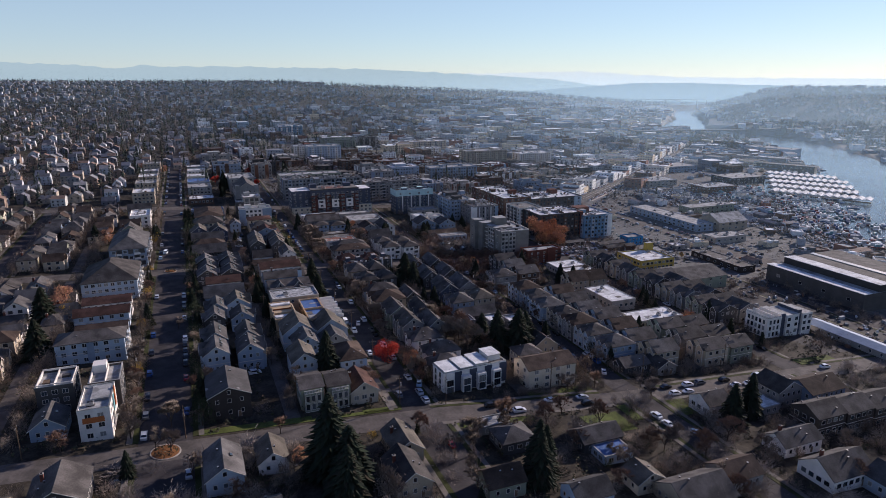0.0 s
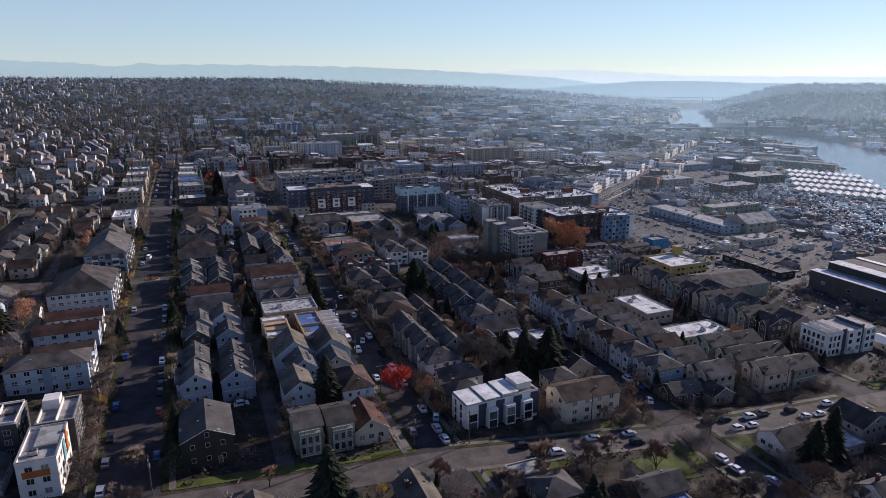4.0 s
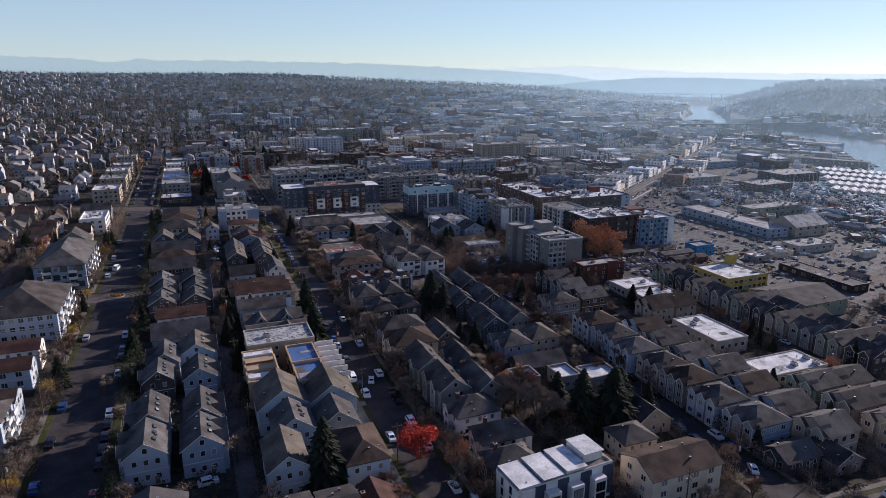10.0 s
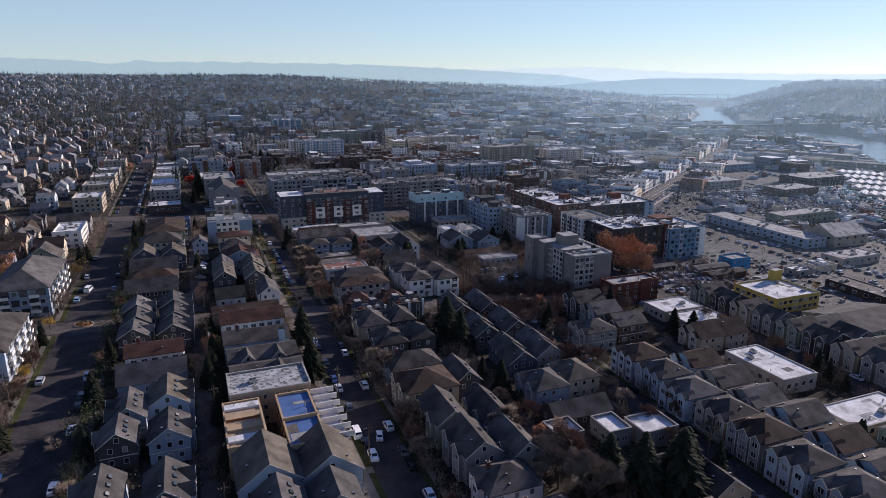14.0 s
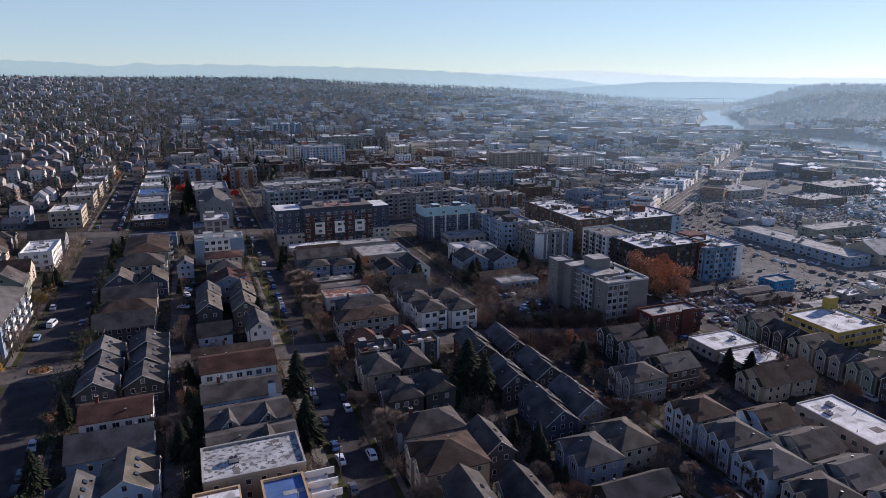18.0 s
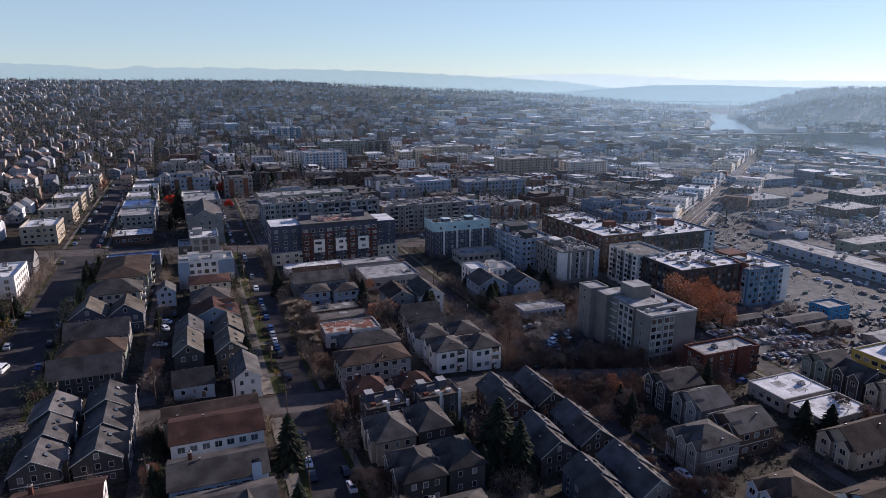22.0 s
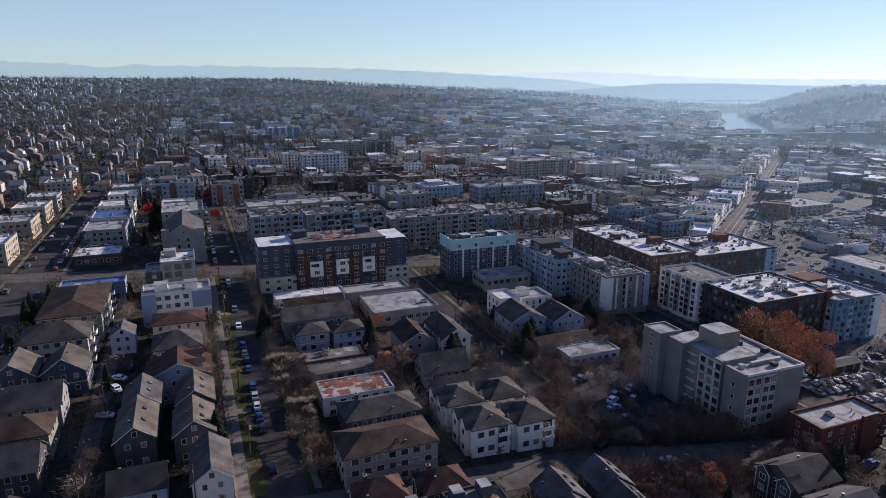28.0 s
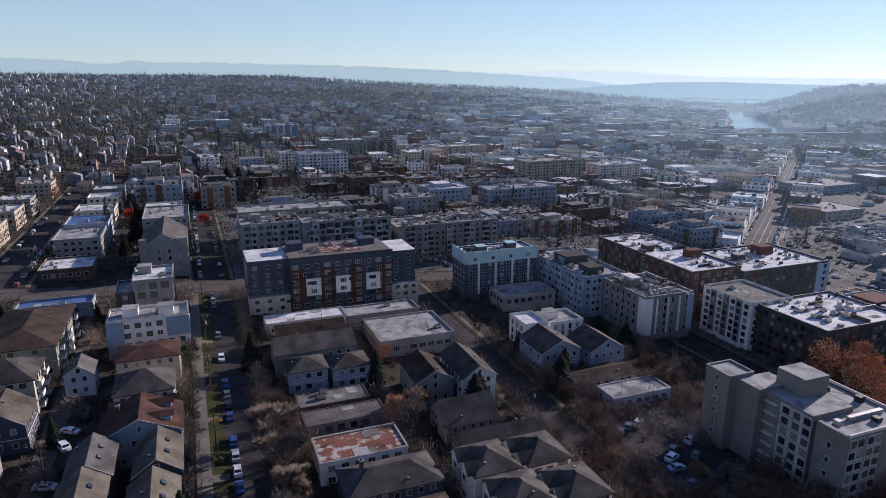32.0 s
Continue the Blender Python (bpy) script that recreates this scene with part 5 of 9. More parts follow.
house(91, 474, 24, 13, 8.0, GREY, SH_DARK, "gable_x", 3.0, label="grey house with a broad dark roof", sides="SW", dormer=0)
house(93, 490, 22, 10, 6.5, BEIGE, SH_BROWN, "gable_x", 2.4, label="beige house with a dormered brown roof", sides="SW")
block(94, 506, 28, 9, 5.0, WHITE, RF_WHITE, 1, "low building with a bright white roof", "m", "SW", units=0, parapet=0.3, name="shop")
for px, py in ((117, 386.5), (129.5, 386), (115.5, 399.5), (128.5, 400)):
    hb = house(px, py, 10.5, 11.5, 8.2, WHITE, SH_DARK, "hip", 2.6, label="white three-storey townhouse with a dark hipped roof and balconies", win="m", sides="SW", vents=2, spacing=3.4, wing="W", group="white hipped townhouses")
    balconies(hb, "S", 10.5, 11.5, 2, 2.7, (0.8,), 2.9)
house(121, 425, 14, 12, 5.8, GREY, SH_DARK, "gable_x", label="dark-roofed house behind a big bare tree", sides="SW")
house(124, 412, 20, 9, 5.0, DARKGREY, SH_DARK, "gable_x", label="low house with a long dark roof", sides="SW")
house(131, 446, 10, 18, 9.0, WHITE, SH_DARK, "gable_y", 3.2, label="white gabled house with blue-shadowed walls", sides="SW", win="s")
house(119, 448, 11, 15, 7.5, GREY, SH_BROWN, "gable_y", 3.0, label="grey house with a brown gable roof", sides="SW")
block(126, 486, 26, 22, 6.0, CONCRETE, RF_GREY, 1, "flat-roofed workshop with patched grey roofing", "l", "SW", units=1, parapet=0.5, name="workshop")
block(122, 506, 27, 10, 6.0, GREY, RF_GREY, 1, "flat-roofed shop with a grey roof", "l", "SW", units=1, parapet=0.5, name="shop")
house(166, 458, 14, 15, 8.0, BLUEGREY, SH_DARK, "gable_y", 3.6, label="blue-grey gabled house with white trim", sides="SW", band=TRIM, group="twin blue gabled houses")
house(182, 455, 13, 14, 8.0, BLUEGREY, SH_DARK, "gable_y", 3.6, label="blue-grey gabled house with white trim", sides="SW", band=TRIM, group="twin blue gabled houses")
block(168, 476, 9, 12, 9.2, WHITE, RF_WHITE, 3, "white modern townhouse with a roof deck", "t", "SW", units=0, name="townhouse", category="townhouse")
block(182, 479, 14, 12, 8.0, WHITE, RF_GREY, 3, "white modern townhouses with a roof deck", "t", "SW", units=0, penthouse=1, name="townhouse", category="townhouse")
house(174, 441, 22, 8, 3.8, CREAM, SH_BROWN, "gable_x", 1.5, label="low cream cottage with a brown roof", sides="SW")
block(178, 429, 20, 9, 3.8, PALEBLUE, RF_GREY, 1, "low building with a worn grey flat roof", "m", "SW", units=0, parapet=0.3, name="garage", category="garage")

# the concrete apartment tower
tw = block(186.5, 402.5, 8, 8, 21.5, TOWERGREY, RF_GREY, 7, "grey concrete apartment tower of seven storeys", "s", "W", units=0, parapet=0.4, spacing=5, name="apartment_tower", z=1.5)
slab_part(tw, "wing", -1.5, -11.0, -3, 9.0, -4.0, 21.0, TOWERGREY, "plain concrete stair wing", RF_GREY)
slab_part(tw, "middle_wing", 1.0, -24.0, -3, 14.0, -11.0, 20.2, TOWERGREY, "recessed wing with balconies", RF_GREY)
slab_part(tw, "front_wing", 2.2, -32.0, -3, 23.0, -24.0, 18.8, TOWERGREY, "front wing with window columns", RF_GREY)
slab_part(tw, "back_wing", 14.0, -24.0, -3, 22.0, -4.0, 18.8, TOWERGREY, "rear wing", RF_GREY)
slab_part(tw, "lift_house", 6.0, -17.0, 20.2, 14.0, -9.0, 25.0, TOWERGREY, "square lift house on the roof", RF_GREY)
PANEL = mat("pale_spandrel_panel", (0.42, 0.4, 0.37), 0.75, 0.08, 2.0, 0.15)
slab_part(tw, "stair_block", 1.2, -32.0, -3, 2.2, -25.0, 19.6, TOWERGREY, "blank stair block with small windows", RF_GREY)
slab_part(tw, "panel_column", 2.7, -32.12, 0.6, 7.6, -32.0, 18.2, PANEL, "pale column of window panels")
slab_part(tw, "panel_column", 8.1, -32.12, 0.6, 13.0, -32.0, 18.2, PANEL, "pale column of window panels")
slab_part(tw, "panel_column", 0.9, -23.9, 0.6, 1.0, -15.4, 19.6, PANEL, "pale column of window panels")
slab_part(tw, "roof_edge", 2.2, -32.2, 18.8, 23.0, -31.8, 19.5, TRIM, "pale roof edge")
slab_part(tw, "roof_edge", 22.7, -31.8, 18.8, 23.1, -4.0, 19.5, TRIM, "pale roof edge")
for r in range(4):
    part("window", WIN["s"], tw, at=(1.2, -28.5, 4.6 + r * 3.6), turn=270)
for r in range(7):
    slab_part(tw, "balcony_slab", 0.0, -14.8, 1.6 + r * 2.75, 1.0, -11.2, 1.8 + r * 2.75, TRIM, "pale balcony slab")
    for k, yy in enumerate((-17.0, -20.0, -22.8)):
        part("window", WIN["d"], tw, at=(0.9, yy, 2.2 + r * 2.65), turn=270)
    slab_part(tw, "floor_band", 0.84, -23.9, 0.9 + r * 2.65, 0.9, -15.4, 1.06 + r * 2.65, TOWERGREY)
for r in range(6):
    for k in range(4):
        part("window", WIN["d"], tw, at=(3.9 + k * 2.45 + (0.6 if k > 1 else 0), -32.12, 2.6 + r * 2.85), turn=0)
    slab_part(tw, "floor_band", 2.5, -32.16, 1.0 + r * 2.85, 13.2, -32.0, 1.16 + r * 2.85, TOWERGREY)
slab_part(tw, "roof_pipe", 9.0, -27.0, 18.8, 20.0, -26.0, 19.8, METAL, "silver roof duct")
for k, (u, v, e) in enumerate(((12, -20, 1.2), (17, -14, 0.9), (19, -9, 1.4), (15, -29, 0.8), (5, -27, 0.7), (20, -21, 0.8))):
    slab_part(tw, "roof_fan", u - e, v - e, 18.8, u + e, v + e, 19.9 + 0.2 * (k % 3), (METAL, DARKMETAL)[k % 2])
slab_part(tw, "roof_pipe", 15.0, -22.0, 18.8, 15.8, -8.0, 19.5, DARKMETAL, "dark roof duct")

# the navy and red apartment block
rb = thing("apartment_building", 110, 533, 9.3, 0, "navy and rust-red apartment block with white boxes and buff base", "building")
slab_part(rb, "west_wing", -33, -6, -4, -18, 12, 20.0, NAVY, "navy end wing", RF_WHITE)
slab_part(rb, "centre_block", -18, -9.5, -4, 22, 12, 20.6, NAVY, "navy centre block", RF_DARK)
slab_part(rb, "roof_deck", -7, -5, 20.6, 11, 6, 20.75, RUSTROOF, "worn rust-brown roof deck")
slab_part(rb, "east_wing", 22, -6, -4, 33, 12, 19.0, NAVY, "navy end wing", RF_WHITE)
slab_part(rb, "buff_base", -33.4, -9.0, -4, -18.2, -5.0, 6.6, CREAM, "buff two-storey base", RF_GREY)
slab_part(rb, "buff_base", 22.2, -8.6, -4, 33.4, -5.0, 6.0, CREAM, "buff two-storey base", RF_GREY)
for x0, x1, top in ((-17.8, -12.6, 16.2), (-6.2, -1.4, 16.2), (5.2, 10.2, 16.2), (16.4, 21.6, 16.2)):
    slab_part(rb, "rust_panel", x0, -9.75, 0.0, x1, -9.5, top, RUSTRED, "rust-red facade bay")
    slab_part(rb, "bay_joint", (x0 + x1) / 2 - 0.1, -9.85, 0.0, (x0 + x1) / 2 + 0.1, -9.75, top, NAVY)
for r in range(1, 6):
    slab_part(rb, "floor_line", -18, -9.62, 0.2 + r * 3.1, 22, -9.5, 0.32 + r * 3.1, DARKGREY)
for k in range(3):
    x0 = -12.2 + k * 12.0 - (0.6 if k else 0)
    slab_part(rb, "white_box", x0, -10.5, 5.6, x0 + 5.6, -9.5, 12.4, WHITE, "white projecting bay box")
    for zz in (7.4, 10.6):
        part("window", WIN["l"], rb, at=(x0 + 2.8, -10.5, zz))
for r in range(6):
    for k in range(10):
        if 1 <= r <= 3 and k in (1, 4, 7):
            continue
        part("window", WIN["l"], rb, at=(-16 + k * 4.05, -9.86, 1.7 + r * 3.1))
for r in range(2, 6):
    for k in range(3):
        part("window", WIN["m"], rb, at=(-30.5 + k * 4.6, -6.0, 1.7 + r * 3.1))
        if k < 2:
            part("window", WIN["m"], rb, at=(24.8 + k * 5, -6.0, 1.7 + r * 3.0))
for r in range(2):
    for k in range(3):
        part("window", WIN["m"], rb, at=(-30.5 + k * 4.6, -9.0, 1.7 + r * 3.1))
        part("window", WIN["m"], rb, at=(24.6 + k * 3.4, -8.6, 1.6 + r * 2.9))
for r in range(6):
    for k in range(3):
        part("window", WIN["m"], rb, at=(-33.0, -3 + k * 5, 1.9 + r * 3.0), turn=270)
for k in range(5):
    for r in (1, 3, 4):
        part("balcony", BALCONY, rb, "dark metal balcony", at=(-18.6 + k * 8.0 + 0.2, -9.5, 1.0 + r * 3.1))
slab_part(rb, "cornice", -18.2, -9.9, 20.3, 22.2, -9.5, 21.0, DARKGREY)
slab_part(rb, "stair_penthouse", -17, 2, 20, -11, 8, 23.5, NAVY)
slab_part(rb, "stair_penthouse", 12, 2, 20.6, 18, 8, 23.2, NAVY)
for k in range(9):
    part("rooftop_unit", HVAC, rb, at=(-9 + k * 3.2, rnd.uniform(-5, 8), 20.6), turn=90 * (k % 2))

# grey blocks behind it
gb = block(94, 604, 28, 22, 18.5, GREY, RF_GREY, 6, "grey stucco apartment block with a cluttered roof", "md", "SW", units=12, z=10, coping=GREY, bays=(3, 1, PALEBLUE), penthouse=1)
gc = block(130, 598, 44, 16, 19.0, GREY, RF_GREY, 6, "grey apartment block with recessed balconies", "mb", "SW", units=14, z=9, spacing=3.4, penthouse=3, coping=GREY, bays=(3, 1, PALEBLUE))
block(112, 640, 60, 20, 18, SAGE, RF_GREY, 6, "grey-green apartment block behind others", "md", "SW", units=8, z=9, coping=GREY)
tanb = block(185, 606, 58, 24, 17.5, TAUPE, RF_GREY, 6, "taupe apartment block with dark panels for shaded balcony recesses", "m", "SW", units=18, z=4, spacing=3.4, penthouse=3, bays=(4, 0, CONCRETE))
balcony_stacks(tanb, "S", 58, 24, (0.14, 0.32, 0.5, 0.68, 0.86), 6, 2.85)
balcony_stacks(tanb, "W", 58, 24, (0.3, 0.7), 6, 2.85)
balcony_stacks(gb, "S", 28, 22, (0.2, 0.55, 0.85), 6, 3.0)
balcony_stacks(gb, "W", 28, 22, (0.3, 0.7), 6, 3.0)
balcony_stacks(gc, "S", 44, 16, (0.12, 0.3, 0.5, 0.72, 0.9), 6, 3.1)
# the teal block
tb = block(183, 535, 34, 15, 17.0, NAVY, RF_WHITE, 6, "dark blue apartment block with a pale teal top and white fins", "m", "SW", units=5, z=5.5, penthouse=2, spacing=3.0, coping=LIGHTTEAL)
slab_part(tb, "teal_storey", -17.2, -7.8, 13.6, 17.2, -7.45, 19.0, LIGHTTEAL, "pale teal top storey")
slab_part(tb, "teal_storey", -17.3, -7.7, 13.6, -17.0, 7.7, 19.0, LIGHTTEAL, "pale teal top storey")
for k in range(4):
    part("window", WIN["m"], tb, at=(-13 + k * 8.5, -7.8, 15.6))
    slab_part(tb, "white_fin", -11.5 + k * 8.0, -8.1, 0, -10.7 + k * 8.0, -7.5, 14, WHITE, "white vertical fin")
block(187, 516, 24, 14, 4.0, CONCRETE, RF_GREY, 1, "low concrete podium beside the teal block", "d", "SW", units=0, name="podium", z=5)
# the light blue block
lb1 = block(214, 518, 20, 44, 15.5, BLUEGREY, RF_GREY, 5, "blue-grey apartment block with paler bays and roof terraces", "ms", "SW", units=14, z=2.5, penthouse=3, spacing=2.6, bays=(4, 1, PALEBLUE))
lb2 = block(224, 482, 22, 26, 15.5, TAUPE, RF_DARK, 5, "taupe apartment block with white corner bays and a dark roof terrace", "t", "SW", units=12, z=1.5, spacing=3.6, penthouse=1)
for u in (-5.4, -0.2, 5.0):
    slab_part(lb2, "window_strip", u - 0.45, -13.12, 1, u + 0.45, -13.0, 15.0, WHITE, "narrow white window strip")
slab_part(lb2, "corner_bay", 8.6, -13.4, 1, 11.4, -10.4, 15.2, PALEBLUE, "pale blue corner bay")
slab_part(lb2, "stair_penthouse", -6, 2, 15.5, -1.5, 9, 18.6, WHITE, "white stair penthouse")
slab_part(lb1, "stair_penthouse", -6, -2, 15.5, 5, 8, 19.0, DARKGREY, "dark stair penthouse")
slab_part(lb1, "stair_penthouse", -5, -18, 15.5, 2, -10, 18.4, DARKGREY, "dark stair penthouse")
slab_part(lb2, "corner_bay", -11.4, -13.4, 1, -7.6, -9.6, 15.4, WHITE, "white corner bay")
# the brown and blue superblock
g1 = block(262, 518, 26, 66, 18.5, BROWNBRICK, RF_WHITE, 6, "dark brick apartment block with a broad white roof", "ds", "SW", units=12, z=0, penthouse=1, spacing=3.2, bays=(4, 1, BRICKRED))
slab_part(g1, "brick_hut", 2, -14, 18.5, 9, -10, 22, BRICKRED, "red brick stair hut")
slab_part(g1, "red_bay", -13.3, -24, 0, -12.9, -19, 17.5, BRICKRED, "red brick bay")
slab_part(g1, "red_bay", -13.3, -12, 0, -12.9, -7, 17.5, BRICKRED, "red brick bay")
g2 = block(300, 500, 50, 34, 18.5, DARKGREY, RF_WHITE, 6, "dark apartment block with a broad white roof", "d", "SW", units=12, z=-2, penthouse=1, spacing=3.4, bays=(3, 1, BROWNBRICK))
slab_part(g2, "brick_hut", 4, 2, 18.5, 12, 8, 22.5, BRICKRED, "red brick stair hut")
slab_part(g2, "pale_wing", 18, -17.5, 0, 25.3, -17, 18.5, PALEBLUE, "pale blue end bay")
block(256, 463, 20, 24, 16.5, WHITE, RF_DARK, 6, "white-panelled apartment wing with a green roof", "d", "SW", units=1, z=0, spacing=3.0, bays=(2, 1, GREY))
g4 = block(268, 438, 38, 30, 18.0, DARKGREY, RF_WHITE, 6, "dark panelled apartment block with a bright white roof", "d", "SW", units=12, z=-2, spacing=3.2, bays=(3, 0, BROWNBRICK))
slab_part(g4, "brick_corner", 16.5, -15.4, 0, 19.4, -10, 18.8, BRICKRED, "red brick corner")
g5 = block(299, 436, 26, 34, 17.5, SKYBLUE, RF_WHITE, 6, "blue panelled apartment block with pale windows", "sd", "SW", units=8, z=-4, spacing=3.0, penthouse=1, bays=(4, 2, PALEBLUE))
slab_part(g5, "chequer_bay", 7, -17.4, 0, 13.2, -17, 17.6, WHITE, "black and white chequered bay")
slab_part(g5, "brick_hut", -9, 0, 17.5, 3, 10, 21, BRICKRED, "brick rooftop wall")
block(316, 398, 14, 10, 6, BRIGHTBLUE, RF_GREY, 2, "small bright blue building", "s", "SW", units=0, name="shop", category="shop")

for px, py, pw, pd, lab, wm_, rm_ in ((292, 392, 22, 7, "long low shed with a dark ribbed roof", GREY, SH_GREY), (292, 381, 24, 7, "long low shed with a dark ribbed roof", BROWNBRICK, SH_GREY), (263, 398, 16, 5, "low dark shed behind the parked vans", DARKGREY, RF_DARK), (308, 366, 14, 8, "low pale shed with a grey roof", CONCRETE, RF_GREY)):
    house(px, py, pw, pd, 3.4, wm_, rm_, "gable_x", 1.0, label=lab, sides="S", name="shed", vents=0, spacing=5)

# vents, ducts and plant that crowd the big flat roofs
roof_rnd = random.Random(77)
for ob, w, d, h, n in ((gb, 28, 22, 18.5, 50), (gc, 44, 16, 19.0, 60), (tanb, 58, 24, 17.5, 110), (tb, 34, 15, 17.0, 24), (lb1, 20, 44, 15.5, 60), (lb2, 22, 26, 15.5, 60), (g1, 26, 66, 18.5, 40), (g2, 50, 34, 18.5, 40), (g4, 38, 30, 18.0, 26), (g5, 26, 34, 17.5, 24)):
    rp = Shape()
    for _ in range(n):
        u, v, e, f = roof_rnd.uniform(-0.46, 0.46) * w, roof_rnd.uniform(-0.46, 0.46) * d, roof_rnd.uniform(0.2, 0.9), roof_rnd.uniform(0.2, 0.9)
        if roof_rnd.random() < 0.12:
            e, f = (3.5, 0.25) if roof_rnd.random() < 0.5 else (0.25, 3.5)
        rp.box(u - e, v - f, h, u + e, v + f, h + roof_rnd.uniform(0.3, 1.5), roof_rnd.choice((METAL, DARKMETAL, TRIM, CONCRETE, WOOD)))
    tagged(part("roof_plant", rp, ob, "vents, ducts and planters on the flat roof"), kind="stuff")

# ---- townhouse rows beyond the third street ----
k = 0
for row_x, ys in ((160, range(196, 352, 13)), (176, range(200, 352, 13))):
    for yy in ys:
        if 290 < yy < 306 or (row_x == 160 and (yy > 322 or yy < 205)):
            continue
        k += 1
        house(row_x + (yy % 3) * 0.7, yy, 11.5 + (yy % 2) * 1.2, 11.4, 7.6 + (yy % 4) * 0.3, (PALEBLUE, BLUEGREY, PALEBLUE, GREY, BEIGE)[k % 5] if yy < 290 else (DARKGREY, BROWNBRICK, GREY)[k % 3], (SH_DARK, SH_GREY, SH_DARK, SH_BROWN)[k % 4], "hip" if row_x < 170 else "gable_x", 3.0,
              label="craftsman-style townhouse with white window trim", sides="SW", win="m", band=TRIM, group="townhouse rows", vents=2, spacing=3.4, wing="WWW" if row_x < 170 else "WW")
block(206, 274, 15, 25, 5.5, CONCRETE, RF_WHITE, 1, "low building with two bright white flat roofs", "m", "SW", units=2, parapet=0.3, name="shop")
block(204, 237, 26, 13, 6.6, CREAM, RF_WHITE, 2, "cream flat-roofed apartments with white roofs", "m", "SW", units=3, parapet=0.3)
for yy in range(196, 226, 13):
    for xx in (200, 214):
        house(xx, yy, 12, 11, 8, (BEIGE, GREY, SAGE)[(yy + xx) % 3], SH_DARK, "gable_x", 2.8, label="brown-grey townhouse with a dark roof", sides="S", win="m", band=TRIM, group="townhouse rows", spacing=3.4, wing="WW", vents=2)
rbk = block(213.5, 361, 25, 10, 8.5, BRICKRED, RF_GREY, 3, "dark red brick apartment building with a pale roof", "s", "SW", units=1, spacing=4.5, coping=BRICKRED)
slab_part(rbk, "stair_block", 2.0, -5.8, -3, 8.0, -5.0, 10.4, BRICKRED, "projecting red brick stair bay", RF_GREY)
for bz in (2.6, 5.2):
    part("balcony", BALCONY, rbk, at=(10.6, -5.0, bz))
block(217, 335, 20, 14, 5, CONCRETE, RF_WHITE, 1, "low building with a stained white roof", "m", "SW", units=1, parapet=0.3, name="shop")
block(217, 320, 20, 12, 5, CONCRETE, RF_WHITE, 1, "low building with a stained white roof", "m", "SW", units=0, parapet=0.3, name="shop")
for xx, yy in ((203, 303), (216, 304)):
    house(xx, yy, 11, 12, 6, BEIGE, SH_BROWN, "gable_x", label="beige house with a brown shingle roof", sides="SW", wing="W", spacing=3.4)
house(161, 197, 12, 9, 3.6, DARKGREY, SH_DARK, "gable_x", 2.4, label="low dark cottage with a gabled roof", sides="SW", wing="W")
house(172, 193, 9, 10, 3.8, GREY, SH_DARK, "gable_y", 2.6, label="small grey cottage with a dark gable roof", sides="SW")
wmod = block(255, 217, 9, 13, 9.6, WHITE, RF_GREY, 3, "white and navy modern townhouses with stepped roof decks", "t", "SW", units=0, name="townhouse", category="townhouse", spacing=2.4)
for x0, x1, hh, m in ((4.5, 8, 11.0, NAVY), (8, 16, 10.2, WHITE), (16, 18.5, 11.6, NAVY), (18.5, 25, 9.8, WHITE)):
    slab_part(wmod, "house_unit", x0, -5.6 if m is NAVY else -6.6, -3, x1, 6.2, hh, m, "navy stair bay" if m is NAVY else "white panelled unit", RF_GREY)
    if m is WHITE:
        for zz in (1.8, 5.0, 8.0):
            for u in (x0 + 1.6, x1 - 1.6):
                part("window", WIN["d"], wmod, at=(u, -6.6, zz))
for k in range(3):
    slab_part(wmod, "deck_screen", -4.4 + k * 4.2, -6.4, 9.6, -4.2 + k * 4.2, 6.4, 11.2, WHITE, "white roof deck screen")
# Roof colour holds the blue sky that bare metal would reflect.
house(290, 196, 10, 44, 3.6, GREY, BLUEGREY, "gable_y", 1.2, label="long low shed with reflected sky blue put into its metal roof colour", sides="W", spacing=5, name="shed", vents=0)
for j, yy in enumerate(range(236, 352, 12)):
    for xx in (246, 260):
        if yy > 296 and xx > 250:
            continue
        house(xx, yy, 12, 11, 8, (GREY, BEIGE, DARKGREY, SAGE)[(j + xx) % 4], SH_DARK, "gable_x" if j % 2 else "gable_y", 2.8, label="craftsman townhouse with a dark roof", sides="S", win="m", group="townhouse rows", spacing=3.6, wing="WW", vents=1)
ysh = block(282, 339, 27, 25, 7, YELLOW, RF_WHITE, 2, "yellow-walled shop with a bright white roof", "l", "SW", units=2, name="shop")
slab_part(ysh, "corner_tower", 8, 9, 7, 13.4, 12.4, 12.5, YELLOW, "square yellow corner tower", RF_GREY)
house(284, 299, 33, 27, 7, SAGE, SH_GREY, "gable_x", 3.4, label="green steel warehouse with a grey roof", sides="SW", name="warehouse", spacing=7)
# Dark wall grey carries the shade on the near side.
shed = block(375, 262, 62, 66, 11, DARKGREY, RF_GREY, 1, "huge industrial shed, wall shade put into dark grey, with pale stepped roofs", "l", "W", units=0, spacing=16, parapet=0.3, name="industrial_shed", category="shed")
slab_part(shed, "eaves_strip", -31.4, -33.3, 11.3, -25, 33.3, 11.6, RF_WHITE, "bright white roof strip")
slab_part(shed, "upper_hall", -18, -32, 11, 30, 32, 15.0, DARKGREY, "raised dark hall", RF_DARK)
slab_part(shed, "roof_strip", -18.2, -32.2, 15.0, -9, 32.2, 15.25, TRIM, "pale roof strip", RF_WHITE)
slab_part(shed, "skylight_strip", 4, -32, 15.0, 8, 32, 15.4, METAL, "ribbed skylight strip")
house(441, 431, 32, 24, 8, TAN, RF_GREY, "gable_x", 6, label="boat shed with a ribbed white metal roof", sides="SW", win="l", spacing=8, name="boat_shed")

